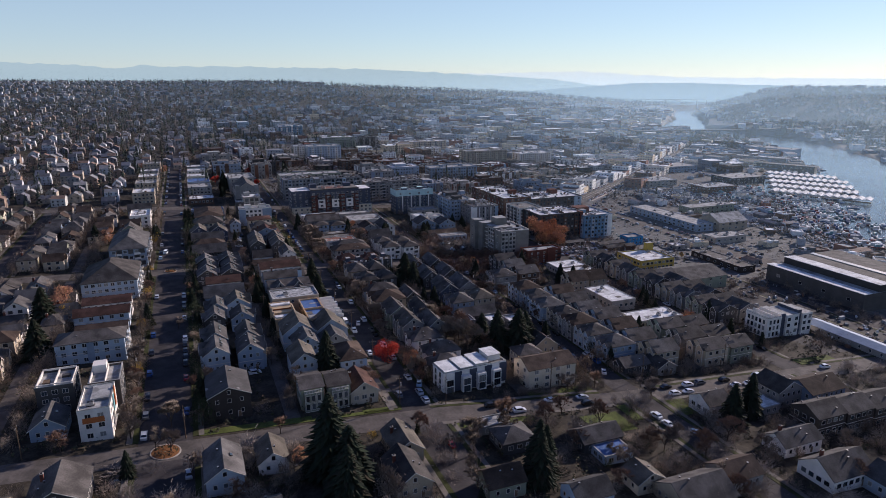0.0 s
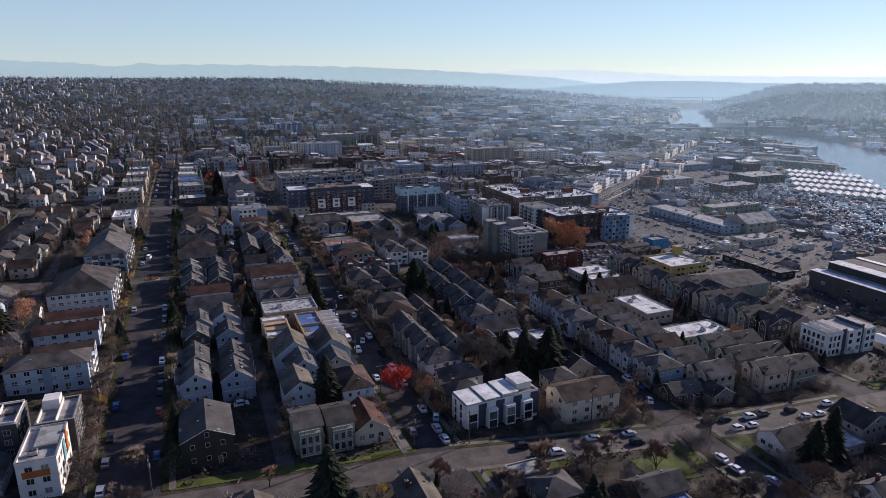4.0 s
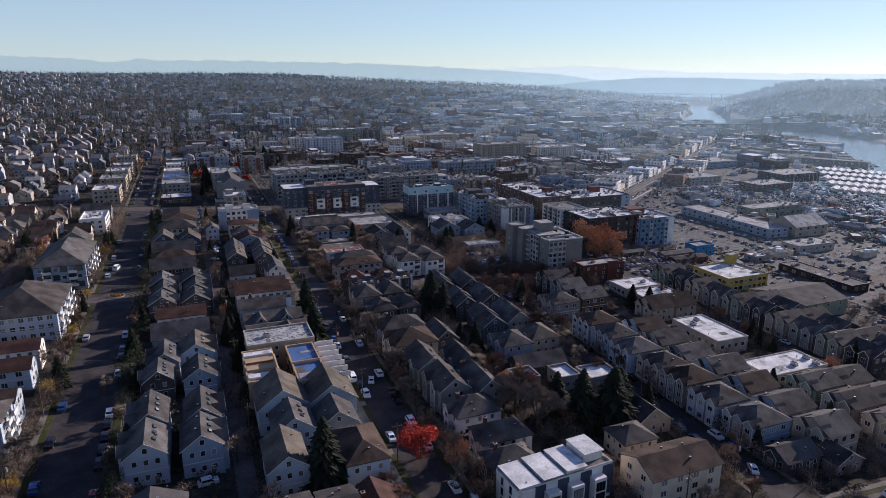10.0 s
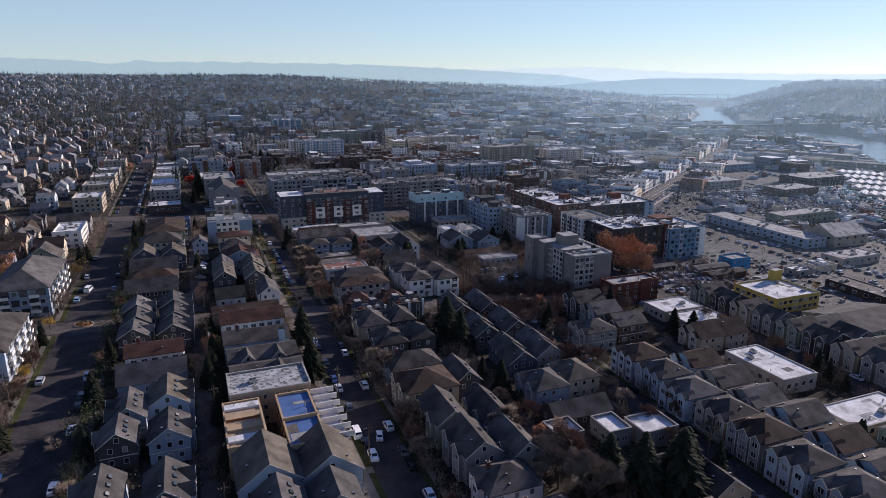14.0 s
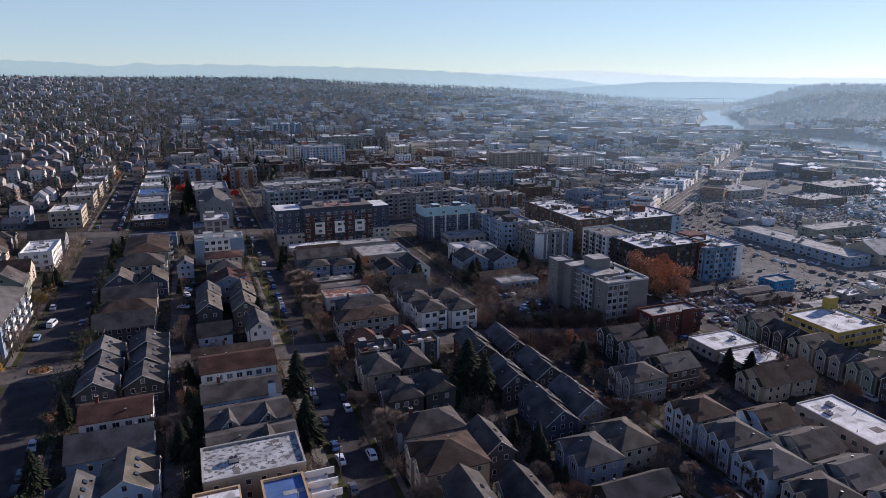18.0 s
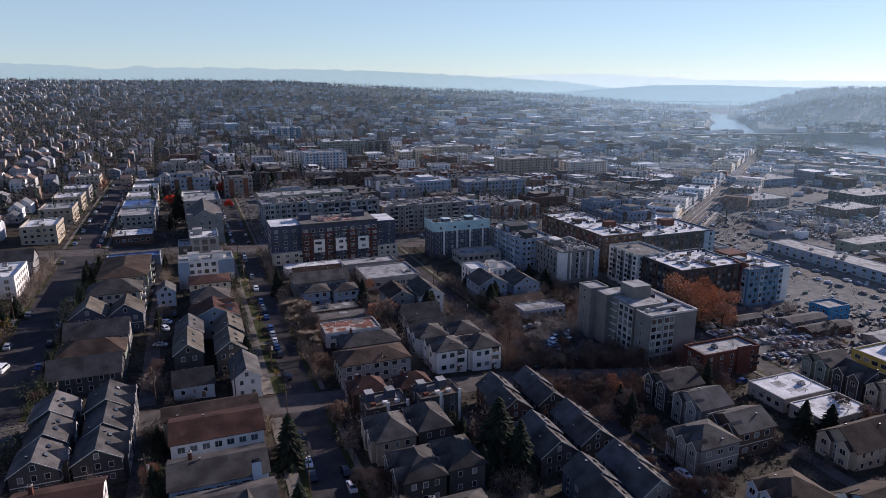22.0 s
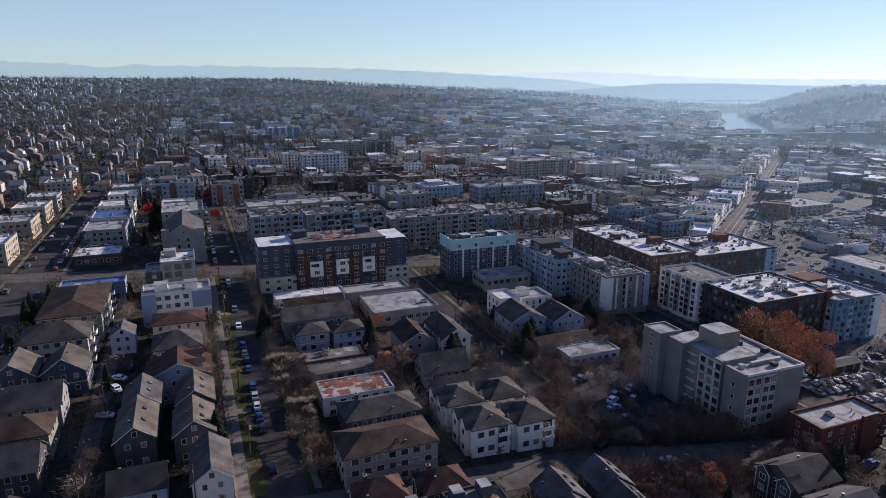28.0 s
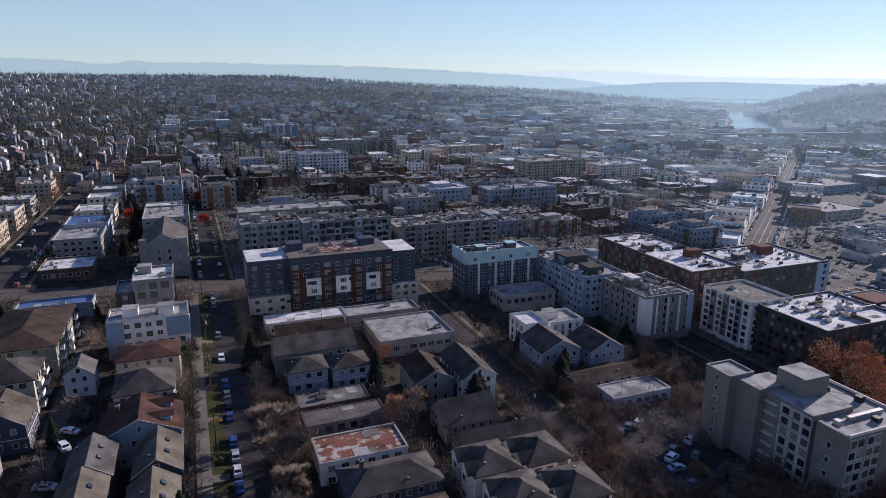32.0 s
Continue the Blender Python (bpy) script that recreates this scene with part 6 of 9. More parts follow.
# ---- near side of the cross street ----
house(-37, 164, 13, 14, 4.8, DARKGREY, SH_DARK, "gable_y", 3.6, label="dark bungalow with a steep cross-gabled roof", chimney=True, sides="SE")
house(1.5, 164, 9.5, 15, 5.0, PALEBLUE, SH_GREY, "gable_y", 3.2, label="pale blue house with a broad grey gable roof", sky=1, sides="SE")
house(14.5, 168, 8, 11, 4.0, WHITE, SH_TAN, "gable_y", 2.8, label="small white cottage with a sunlit tan roof", sides="SE")
house(52, 164, 9, 14, 4.2, BEIGE, SH_TAN, "gable_y", 3.2, label="beige cottage with a tan gable roof", sides="SW", chimney=True)
house(48, 148, 10, 15, 4.6, BEIGE, SH_DARK, "gable_y", 3.6, label="bungalow with a steep dark roof", sides="SW", chimney=True)
house(86, 158, 11, 10, 4.2, DARKGREY, SH_GREY, "hip", 2.4, label="dark house with a grey pyramid roof", sides="SW", win="m")
block(84, 168.5, 10, 6, 3.0, GREY, RF_GREY, 1, "low garage with a pale flat roof", "m", "SW", units=0, parapet=0.3, name="garage", category="garage")
house(112, 151, 14, 9, 4.2, DARKGREY, SH_DARK, "gable_x", 2.6, label="dark house with a dark shingle roof", sides="SW")
# The roof is white: its blue shade is put into the colour.
block(112.5, 143, 10, 7, 3.2, PALEBLUE, TARP_AND_SHADE, 1, "small building whose white roof has blue shade put into its colour", "m", "SW", units=0, parapet=0.2, name="garage", category="garage")
house(92, 126, 11, 9, 4.4, PALEBLUE, SH_GREY, "gable_x", 2.8, label="pale blue house with a grey roof", sides="SW")
house(166, 158.5, 10, 10, 5.4, WHITE, SH_DARK, "gable_x", 2.8, label="white two-storey house with a dark roof", sides="SW", win="m")
block(187, 156, 8, 11, 3.2, GREY, RF_WHITE, 1, "garage with a bright white flat roof", "m", "SW", units=0, parapet=0.2, name="garage", category="garage")
house(199, 159, 12, 12, 7.0, GREY, SH_DARK, "gable_y", 3.4, label="large grey house with a dark gable roof", sides="SW")
house(213, 155, 17, 13, 7.0, BLUEGREY, SH_BROWN, "gable_x", 3.2, label="large blue-grey house with a brown roof", sides="SW")
for px in (194, 208, 222):
    house(px, 138, 13, 11, 8.0, DARKBROWN, SH_DARK, "gable_x", 3.0, label="dark brown townhouse with ridge-vented shingle roof", sides="SW", win="m", band=TRIM, group="brown townhouses", vents=3)
house(174, 131, 16, 9, 4.4, WHITE, SH_GREY, "gable_x", 2.8, label="white cottage with a grey cross-gabled roof", sides="SW", chimney=True)
house(172, 114, 17, 12, 4.8, WHITE, SH_DARK, "gable_x", 4.0, label="white house with a large dark roof and dormer", sides="SW", win="m", chimney=True)
house(121, 117, 17, 13, 4.6, BEIGE, SH_DARK, "gable_x", 3.8, label="cream bungalow with a steep dark roof", sides="SW")
house(182, 103, 12, 11, 5.0, PALEBLUE, SH_GREY, "gable_y", 3.4, label="pale blue house with white trim", sides="SW")
house(140, 122, 12, 10, 4.4, GREY, SH_BROWN, "gable_x", 3.0, label="grey house with a brown roof among trees", sides="SW")
house(72, 138, 11, 9, 4.4, SAGE, SH_BROWN, "gable_x", 3.0, label="green cottage with a brown roof among trees", sides="SW")
house(-52, 158, 10, 11, 4.6, CREAM, SH_DARK, "gable_x", 3.0, label="cream cottage with a dark roof", sides="SE")
house(8, 141, 11, 10, 4.6, GREY, SH_DARK, "gable_x", 3.0, label="grey cottage with a dark roof", sides="SE")
house(112, 128, 9, 8, 4.0, CREAM, SH_TAN, "gable_y", 2.6, label="small cream cottage with a tan roof", sides="SW")

# ---- the town beyond: joined masses, each piece a building of its own shape ----
far_rnd = random.Random(11)
WALLS_FAR = island_mat("far_house_walls", [(0.437, 0.423, 0.397), (0.273, 0.26, 0.246), (0.205, 0.232, 0.26), (0.615, 0.615, 0.615), (0.163, 0.171, 0.163), (0.383, 0.328, 0.26), (0.137, 0.137, 0.15), (0.465, 0.478, 0.492), (0.246, 0.178, 0.137)])
ROOFS_FAR = island_mat("far_house_roofs", [(0.148, 0.148, 0.156), (0.198, 0.198, 0.198), (0.115, 0.115, 0.123), (0.215, 0.148, 0.115), (0.281, 0.264, 0.248), (0.165, 0.165, 0.182)])
WALLS_TOWN = island_mat("far_block_walls", [(0.5, 0.48, 0.44), (0.22, 0.12, 0.09), (0.36, 0.38, 0.4), (0.74, 0.74, 0.72), (0.2, 0.21, 0.235), (0.62, 0.51, 0.36), (0.33, 0.4, 0.47), (0.7, 0.69, 0.66), (0.17, 0.12, 0.09)])
ROOFS_TOWN = island_mat("far_block_roofs", [(0.42, 0.42, 0.41), (0.72, 0.72, 0.7), (0.11, 0.107, 0.104), (0.78, 0.78, 0.76), (0.244, 0.238, 0.232), (0.146, 0.14, 0.134), (0.0854, 0.0854, 0.083), (0.122, 0.0976, 0.0854)])


def turned(x, y, a, u, v):
    c, s = math.cos(a), math.sin(a)
    return x + c * u - s * v, y + s * u + c * v


def far_house(sw, sr, x, y, w, d, h, rise, a, along):
    z = gz(x, y)
    P = [turned(x, y, a, u, v) for u, v in ((-w / 2, -d / 2), (w / 2, -d / 2), (w / 2, d / 2), (-w / 2, d / 2))]
    lo, hi = [(*p, z - 2) for p in P], [(*p, z + h) for p in P]
    if along:
        r0, r1 = (*turned(x, y, a, 0, -d / 2), z + h + rise), (*turned(x, y, a, 0, d / 2), z + h + rise)
        sw.solid([*lo, *hi, r0, r1], [(0, 1, 5, 8, 4), (1, 2, 6, 5), (2, 3, 7, 9, 6), (3, 0, 4, 7)], WALLS_FAR)
        sr.solid([*hi, r0, r1], [(0, 4, 5, 3), (1, 2, 5, 4)], ROOFS_FAR)
    else:
        r0, r1 = (*turned(x, y, a, -w / 2, 0), z + h + rise), (*turned(x, y, a, w / 2, 0), z + h + rise)
        sw.solid([*lo, *hi, r0, r1], [(0, 1, 5, 4), (1, 2, 6, 9, 5), (2, 3, 7, 6), (3, 0, 4, 8, 7)], WALLS_FAR)
        sr.solid([*hi, r0, r1], [(0, 1, 5, 4), (2, 3, 4, 5)], ROOFS_FAR)
    # windows that show on the side towards the near end
    for r in range(int(h / 2.6)):
        for k in range(max(1, int(w / 3.2))):
            u = -w / 2 + w * (k + 0.5) / max(1, int(w / 3.2))
            zz = z + 1.0 + r * 2.6
            q = [turned(x, y, a, u + e, -d / 2 - 0.05) for e in (-0.55, 0.55)]
            sw.face([(*q[0], zz), (*q[1], zz), (*q[1], zz + 1.2), (*q[0], zz + 1.2)], GLASS)


def far_block(sw, sr, x, y, w, d, h, a, detail, roofing=None):
    z = gz(x, y)
    P = [turned(x, y, a, u, v) for u, v in ((-w / 2, -d / 2), (w / 2, -d / 2), (w / 2, d / 2), (-w / 2, d / 2))]
    Q = [turned(x, y, a, u, v) for u, v in ((-w / 2 + 0.5, -d / 2 + 0.5), (w / 2 - 0.5, -d / 2 + 0.5), (w / 2 - 0.5, d / 2 - 0.5), (-w / 2 + 0.5, d / 2 - 0.5))]
    sw.solid([*[(*p, z - 3) for p in P], *[(*p, z + h + 0.6) for p in P], *[(*p, z + h + 0.6) for p in Q], *[(*p, z + h) for p in Q]],
             [(0, 1, 5, 4), (1, 2, 6, 5), (2, 3, 7, 6), (3, 0, 4, 7), (4, 5, 9, 8), (5, 6, 10, 9), (6, 7, 11, 10), (7, 4, 8, 11), (8, 9, 13, 12), (9, 10, 14, 13), (10, 11, 15, 14), (11, 8, 12, 15)], WALLS_TOWN)
    sr.face([(*p, z + h + 0.02) for p in Q], roofing or ROOFS_TOWN)
    for _ in range(far_rnd.randint(0, 4) if w > 12 and detail else 0):
        u, v, e = far_rnd.uniform(-0.4, 0.4) * w, far_rnd.uniform(-0.4, 0.4) * d, far_rnd.uniform(0.8, 2.2)
        R = [turned(x, y, a, u + p, v + q) for p, q in ((-e, -e), (e, -e), (e, e), (-e, e))]
        t = far_rnd.uniform(1.0, 2.6)
        sr.solid([*[(*p, z + h) for p in R], *[(*p, z + h + t) for p in R]], [(0, 1, 5, 4), (1, 2, 6, 5), (2, 3, 7, 6), (3, 0, 4, 7), (4, 5, 6, 7)], ROOFS_TOWN)
    if detail and h > 5:
        st = int(h / 3.1)
        for side, length in ((0, w), (1, d)):
            n = int(length / 3.6)
            for r in range(st):
                for k in range(n):
                    c = -length / 2 + length * (k + 0.5) / n
                    zz = z + 1.1 + r * (h - 0.4) / st
                    q = [turned(x, y, a, c + e, -d / 2 - 0.06) if side == 0 else turned(x, y, a, -w / 2 - 0.06, -c - e) for e in (-0.8, 0.8)]
                    sw.face([(*q[0], zz), (*q[1], zz), (*q[1], zz + 1.4), (*q[0], zz + 1.4)], GLASS)


def town_block(x, y, w, d, h):
    """A block of the district as a thing of its own: wall, roof and a joined set of small windows."""
    a, c = Shape(), Shape()
    far_block(a, c, 0, 0, w, d, h, 0.0, False)
    z = gz(x, y)
    off = gz(0, 0)
    a.v = [(p[0], p[1], p[2] - off) for p in a.v]
    c.v = [(p[0], p[1], p[2] - off) for p in c.v]
    pick = far_rnd.choice((TAN, BROWNBRICK, GREY, GREY, DARKGREY, DARKGREY, BLUEGREY, CONCRETE, BRICKRED, WHITE))
    a.mats = [pick]
    c.mats = [far_rnd.choice((RF_WHITE, RF_GREY, RF_DARK, RF_GREY, RF_DARK, RF_DARK))]
    bays_, tops, plant = [], [], Shape()
    if h > 8:
        # bays of another colour, and a set-back top storey
        other = far_rnd.choice((TAN, GREY, BROWNBRICK, WHITE, DARKGREY, BLUEGREY, TERRA))
        n = max(2, int(w / 9))
        for k in range(n):
            if far_rnd.random() < 0.6:
                u = -w / 2 + w * (k + 0.5) / n
                bays_.append(Shape().box(u - 1.9, -d / 2 - 0.5, 0, u + 1.9, -d / 2, h + far_rnd.uniform(-1.0, 1.2), other))
        n = max(2, int(d / 9))
        for k in range(n):
            if far_rnd.random() < 0.6:
                u = -d / 2 + d * (k + 0.5) / n
                bays_.append(Shape().box(-w / 2 - 0.5, u - 1.9, 0, -w / 2, u + 1.9, h + far_rnd.uniform(-1.0, 1.2), other))
        tops.append(Shape().box(-w * 0.3, -d * 0.2, h, w * 0.1, d * 0.3, h + far_rnd.choice((1.2, 2.8, 3.2)), pick, c.mats[0]))
    for _ in range(int(w * d / 34)):
        u, v, e = far_rnd.uniform(-0.44, 0.44) * w, far_rnd.uniform(-0.44, 0.44) * d, far_rnd.uniform(0.4, 1.3)
        plant.box(u - e, v - e * 0.7, h, u + e, v + e * 0.7, h + far_rnd.uniform(0.6, 2.0), far_rnd.choice((METAL, DARKMETAL, CONCRETE)))
    ob = thing("town_building", x, y, z, 0, "flat-roofed town building with " + {TAN: "tan", BROWNBRICK: "brown brick", GREY: "grey", WHITE: "white", DARKGREY: "dark grey", CREAM: "cream", BLUEGREY: "blue-grey", CONCRETE: "concrete", BRICKRED: "red brick"}[pick] + " walls", "building", "town buildings")
    part("wall", a, ob)
    rf = part("roof", c, ob)
    for q in bays_:
        part("facade_bay", q, ob, "projecting facade bay of another colour")
    for q in tops:
        part("top_storey", q, ob)
    if plant.f:
        tagged(part("roof_plant", plant, rf), kind="stuff")
    if h > 4:
        g = Shape()
        st = max(1, int(h / 3.1))
        for side, length in ((0, w), (1, d)):
            n = int(length / 3.4)
            for r in range(st):
                for k in range(n):
                    q = -length / 2 + length * (k + 0.5) / n
                    zz = 1.0 + r * (h - 0.4) / st
                    e = [(q + f, -d / 2 - 0.05) if side == 0 else (-w / 2 - 0.05, -q - f) for f in (-0.75, 0.75)]
                    g.face([(*e[0], zz), (*e[1], zz), (*e[1], zz + 1.5), (*e[0], zz + 1.5)], GLASS)
        tagged(part("window_grid", g, ob), kind="stuff")
    return ob


def on_diag(x, y, room):
    p = Vector((x - 395, y - 586, 0))
    return abs(p.dot(d_nor)) < room and p.dot(d_dir) > -40


# individual houses left of the first avenue
proto_rnd = random.Random(5)
kinds = [(WHITE, SH_DARK), (CREAM, SH_BROWN), (BLUEGREY, SH_GREY), (GREY, SH_DARK), (SAGE, SH_DARK), (BEIGE, SH_BROWN), (PALEBLUE, SH_GREY), (DARKGREY, SH_GREY), (WHITE, SH_GREY), (BROWNBRICK, SH_BROWN), (BEIGE, SH_DARK), (CREAM, SH_DARK)]
for x_row in (-56, -72, -84, -112, -126, -148):
    y_ = 160.0
    while y_ < 560:
        y_ += proto_rnd.uniform(11.5, 16.0)
        if 172 < y_ < 194 or 360 < y_ < 384 or 548 < y_ < 580 or (x_row == -56 and (y_ < 290 or 325 < y_ < 432)):
            continue
        wm_, rm_ = proto_rnd.choice(kinds)
        house(x_row + proto_rnd.uniform(-1.5, 1.5), y_, proto_rnd.uniform(8, 10), proto_rnd.uniform(8.5, 11), proto_rnd.choice((4.0, 5.6, 6.2)), wm_, rm_, proto_rnd.choice(("gable_y", "gable_x", "gable_x", "hip")), proto_rnd.uniform(2.4, 3.6),
              label="detached timber house with a shingle roof", wing=proto_rnd.choice(("", "E", "")), sides="SE" if x_row > -90 else "E", spacing=4.6, vents=0, chimney=proto_rnd.random() < 0.25, gable_trim=False, win=proto_rnd.choice("sm"))

hw, hr = Shape(), Shape()
for i in range(-22, 16):
    for half in (-17, 17):
        x = -54 + i * 40.5 + half * 0.5
        y = 570.0 if x > -170 else 150.0
        if x > 80:
            y = 1150 + (x - 80) * 0.9
        while y < 2950:
            far = math.hypot(x, y)
            y += far_rnd.uniform(11.5, 16) * (1 + far / 3500)
            bearing = math.degrees(math.atan2(x, y))
            if far_rnd.random() < min(0.74, 0.22 + max(0.0, far - 700) / 1300) or bearing < -24 or bearing > 33 or far > 3000 or (x > -50 and y < 790) or (x > 20 and y < 800) or any(a - 5 < y < b_ + 5 for a, b_, _ in CROSS):
                continue
            far_house(hw, hr, x + far_rnd.uniform(-6, 6), y, far_rnd.uniform(7.5, 11), far_rnd.uniform(8, 12), far_rnd.choice((3.6, 5.6, 6.2, 8)), far_rnd.uniform(2, 3.6), radians(far_rnd.uniform(-3, 3)), far_rnd.random() < 0.5)
for _ in range(700):
    b_, r_ = radians(far_rnd.uniform(-16, 36)), far_rnd.uniform(1500, 2950)
    x, y = r_ * math.sin(b_), r_ * math.cos(b_)
    far_house(hw, hr, x, y, far_rnd.uniform(8, 12), far_rnd.uniform(8, 12), far_rnd.choice((4, 6, 7)), far_rnd.uniform(2, 3.4), radians(far_rnd.choice((0, 90)) + far_rnd.uniform(-4, 4)), True)
hs = tagged(new("far_houses", hw.mesh("far_houses")), "hundreds of small pale houses covering the far slopes", "houses", kind="stuff")
part("roofs", hr, hs)

LANDMARKS = [(198, 797, 40, 26, 17, BROWNBRICK, RF_DARK, 5, "dark brown brick apartment block"), (238, 795, 31, 24, 17, TERRA, RF_GREY, 5, "orange brick apartment block"), (312, 757, 62, 22, 15, BLUEGREY, RF_GREY, 4, "grey-blue modern office block"),
             (420, 892, 66, 30, 22, TAN, RF_GREY, 7, "tan apartment block above its neighbours"), (182, 922, 46, 30, 22, PALEBLUE, RF_GREY, 7, "pale blue apartment block with white bays"), (240, 1090, 55, 30, 22, SAGE, RF_WHITE, 7, "pale green apartment block far off"),
             (166, 960, 40, 20, 18, WHITE, RF_WHITE, 6, "white apartment block with a red core"), (305, 1135, 32, 24, 20, DARKGREY, RF_DARK, 6, "dark grey apartment block far off"), (500, 885, 54, 26, 18, WHITE, RF_WHITE, 6, "white and tan apartment block"),
             (324, 872, 43, 18, 8, BRICKRED, RF_GREY, 2, "low red brick shop building"), (418, 1135, 70, 24, 14, CREAM, RF_WHITE, 4, "long cream apartment block far off"), (387, 1040, 40, 18, 11, WHITE, RF_WHITE, 3, "white stucco office building far off"), (200, 1345, 47, 30, 20, SKYBLUE, RF_WHITE, 6, "blue and white apartment block far off")]
for x, y, w, d, h, wm_, rm_, st, lab in LANDMARKS:
    lm = block(x, y, w, d, h, wm_, rm_, st, lab, "md", "SW", units=7, spacing=3.6, penthouse=2, bays=(3, 1, {TAN: CREAM, PALEBLUE: WHITE, BLUEGREY: GREY, WHITE: CREAM, BROWNBRICK: DARKBROWN, SKYBLUE: WHITE}.get(wm_, GREY)))
    if x == 166:
        slab_part(lm, "red_core", -3, -10.6, 0, 4, 10, 21, BRICKRED, "red stair core")
bw, br = Shape(), Shape()
for i in range(0, 14):
    for j in range(0, 15):
        cx, cy = 60 + i * 82, 590 + j * 95
        if i < 1 and j < 2:
            continue
        if cx > 700 and cy > 1300 or (cx < 240 and cy < 650):
            continue
        for px in (-22, 20):
            v = -40.0
            while v < 40:
                d = far_rnd.uniform(14, 34)
                x, y = cx + px + far_rnd.uniform(-3, 3), cy + v + d / 2
                v += d + far_rnd.uniform(1, 8)
                w = far_rnd.uniform(20, 36) if y < 880 else far_rnd.uniform(12, 30)
                if (y > 930 and far_rnd.random() < (0.3 if x > 330 else 0.45) + (y - 930) / 2600) or any(abs(x - q[0]) < (w + q[2]) / 2 + 1 and abs(y - q[1]) < (d + q[3]) / 2 + 1 for q in LANDMARKS) or (500 < x < 710 and 585 < y < 790) or canal(x, y) < 45 or on_diag(x, y, 32) or (x < 330 and y < 640) or (x > 330 and y < 640 and x - 330 > (y - 480)):
                    continue
                tall = far_rnd.choice((4.5, 5, 6, 7, 9, 12)) if x > 330 else far_rnd.choice((4.5, 5, 6, 7, 9, 13)) if y > 880 else far_rnd.choice((4.5, 5, 5, 6, 7, 9, 12, 15))
                if y < 900 and x < 560:
                    town_block(x, y, w, d, tall)
                else:
                    far_block(bw, br, x, y, w, d, tall, 0.0, True)
WORKS = [(660, 757, 66, 40, 8, "broad low warehouse with a pale flat roof", BLUEGREY, RF_GREY), (672, 640, 56, 36, 8, "broad dark warehouse with a grey roof and parapet", DARKGREY, RF_GREY), (480, 492, 56, 16, 8, "long grey-green boat works shed", SAGE, RF_GREY), (412, 467, 19, 90, 6.5, "long blue-grey metal workshop", BLUEGREY, RF_GREY),
         (585, 592, 46, 26, 8, "low brick warehouse with a stained grey roof", BROWNBRICK, RF_STAINED), (556, 664, 44, 34, 7, "low pale warehouse with a ribbed grey roof", CONCRETE, RF_STAINED), (344, 333, 13, 46, 4.5, "long dark open-sided shed", DARKBROWN, RF_DARK), (402, 390, 32, 15, 5, "low concrete workshop with a pale roof", CONCRETE, RF_GREY), (345, 378, 14, 9, 3.5, "small concrete store with a white roof", CONCRETE, RF_WHITE)]
for x, y, w, d, h, lab, wm_, rm_ in WORKS:
    block(x, y, w, d, h, wm_, rm_, 2 if h > 5 else 1, lab, "l", "SW", units=5, name="warehouse", spacing=6, parapet=0.35, coping=GREY)


def in_works(x, y, room=4):
    """On a works building, the boat shed or the shore road."""
    return any(abs(x - q[0]) < q[2] / 2 + room and abs(y - q[1]) < q[3] / 2 + room for q in WORKS) or (422 < x < 460 and 415 < y < 447) or (370 < x < 388 and 300 < y < 575) or (x < 412 and y < 300 and x > 340)


# along the diagonal street
for k in range(44):
    for s in (-1, 1):
        p = Vector((395, 586, 0)) + d_dir * (k * 16.5) + d_nor * (s * far_rnd.uniform(21, 24))
        if canal(p.x, p.y) < 30 or far_rnd.random() < 0.12 or (s < 0 and k < 8):
            continue
        far_block(bw, br, p.x, p.y, far_rnd.uniform(13, 20), far_rnd.uniform(20, 26), far_rnd.choice((5, 6, 8, 11)), math.atan2(d_dir.y, d_dir.x), True)
# sheds and yards on the water side
YARD_ROOFS = island_mat("yard_shed_roofs", [(0.12, 0.12, 0.12), (0.2, 0.2, 0.2), (0.08, 0.08, 0.085), (0.16, 0.12, 0.1), (0.3, 0.3, 0.29), (0.1, 0.11, 0.12)])
for _ in range(230):
    x, y = far_rnd.uniform(330, 760), far_rnd.uniform(190, 640)
    if canal(x, y) < 26 or on_diag(x, y, 46) or (x < 415 and y < 310) or (415 < x < 485 and 400 < y < 460) or (x < 345 and y > 380) or (500 < x < 720 and 585 < y < 680):
        continue
    if in_works(x, y, 9):
        continue
    if far_rnd.random() < 0.5:
        far_house(bw, br, x, y, far_rnd.uniform(6, 12), far_rnd.uniform(9, 20), far_rnd.uniform(2.6, 4), far_rnd.uniform(0.8, 1.8), radians(far_rnd.choice((0, 0, 90))), True)
    else:
        far_block(bw, br, x, y, far_rnd.uniform(7, 18), far_rnd.uniform(6, 13), far_rnd.choice((3, 3.5, 4, 5)), 0.0, True, YARD_ROOFS)
for _ in range(420):
    b_, r_ = radians(far_rnd.uniform(20, 44)), far_rnd.uniform(1500, 2500)
    x, y = r_ * math.sin(b_), r_ * math.cos(b_)
    if canal(x, y) < 30:
        continue
    far_block(bw, br, x, y, far_rnd.uniform(16, 50), far_rnd.uniform(16, 40), far_rnd.choice((5, 6, 8, 10)), radians(far_rnd.uniform(-5, 5)), False)
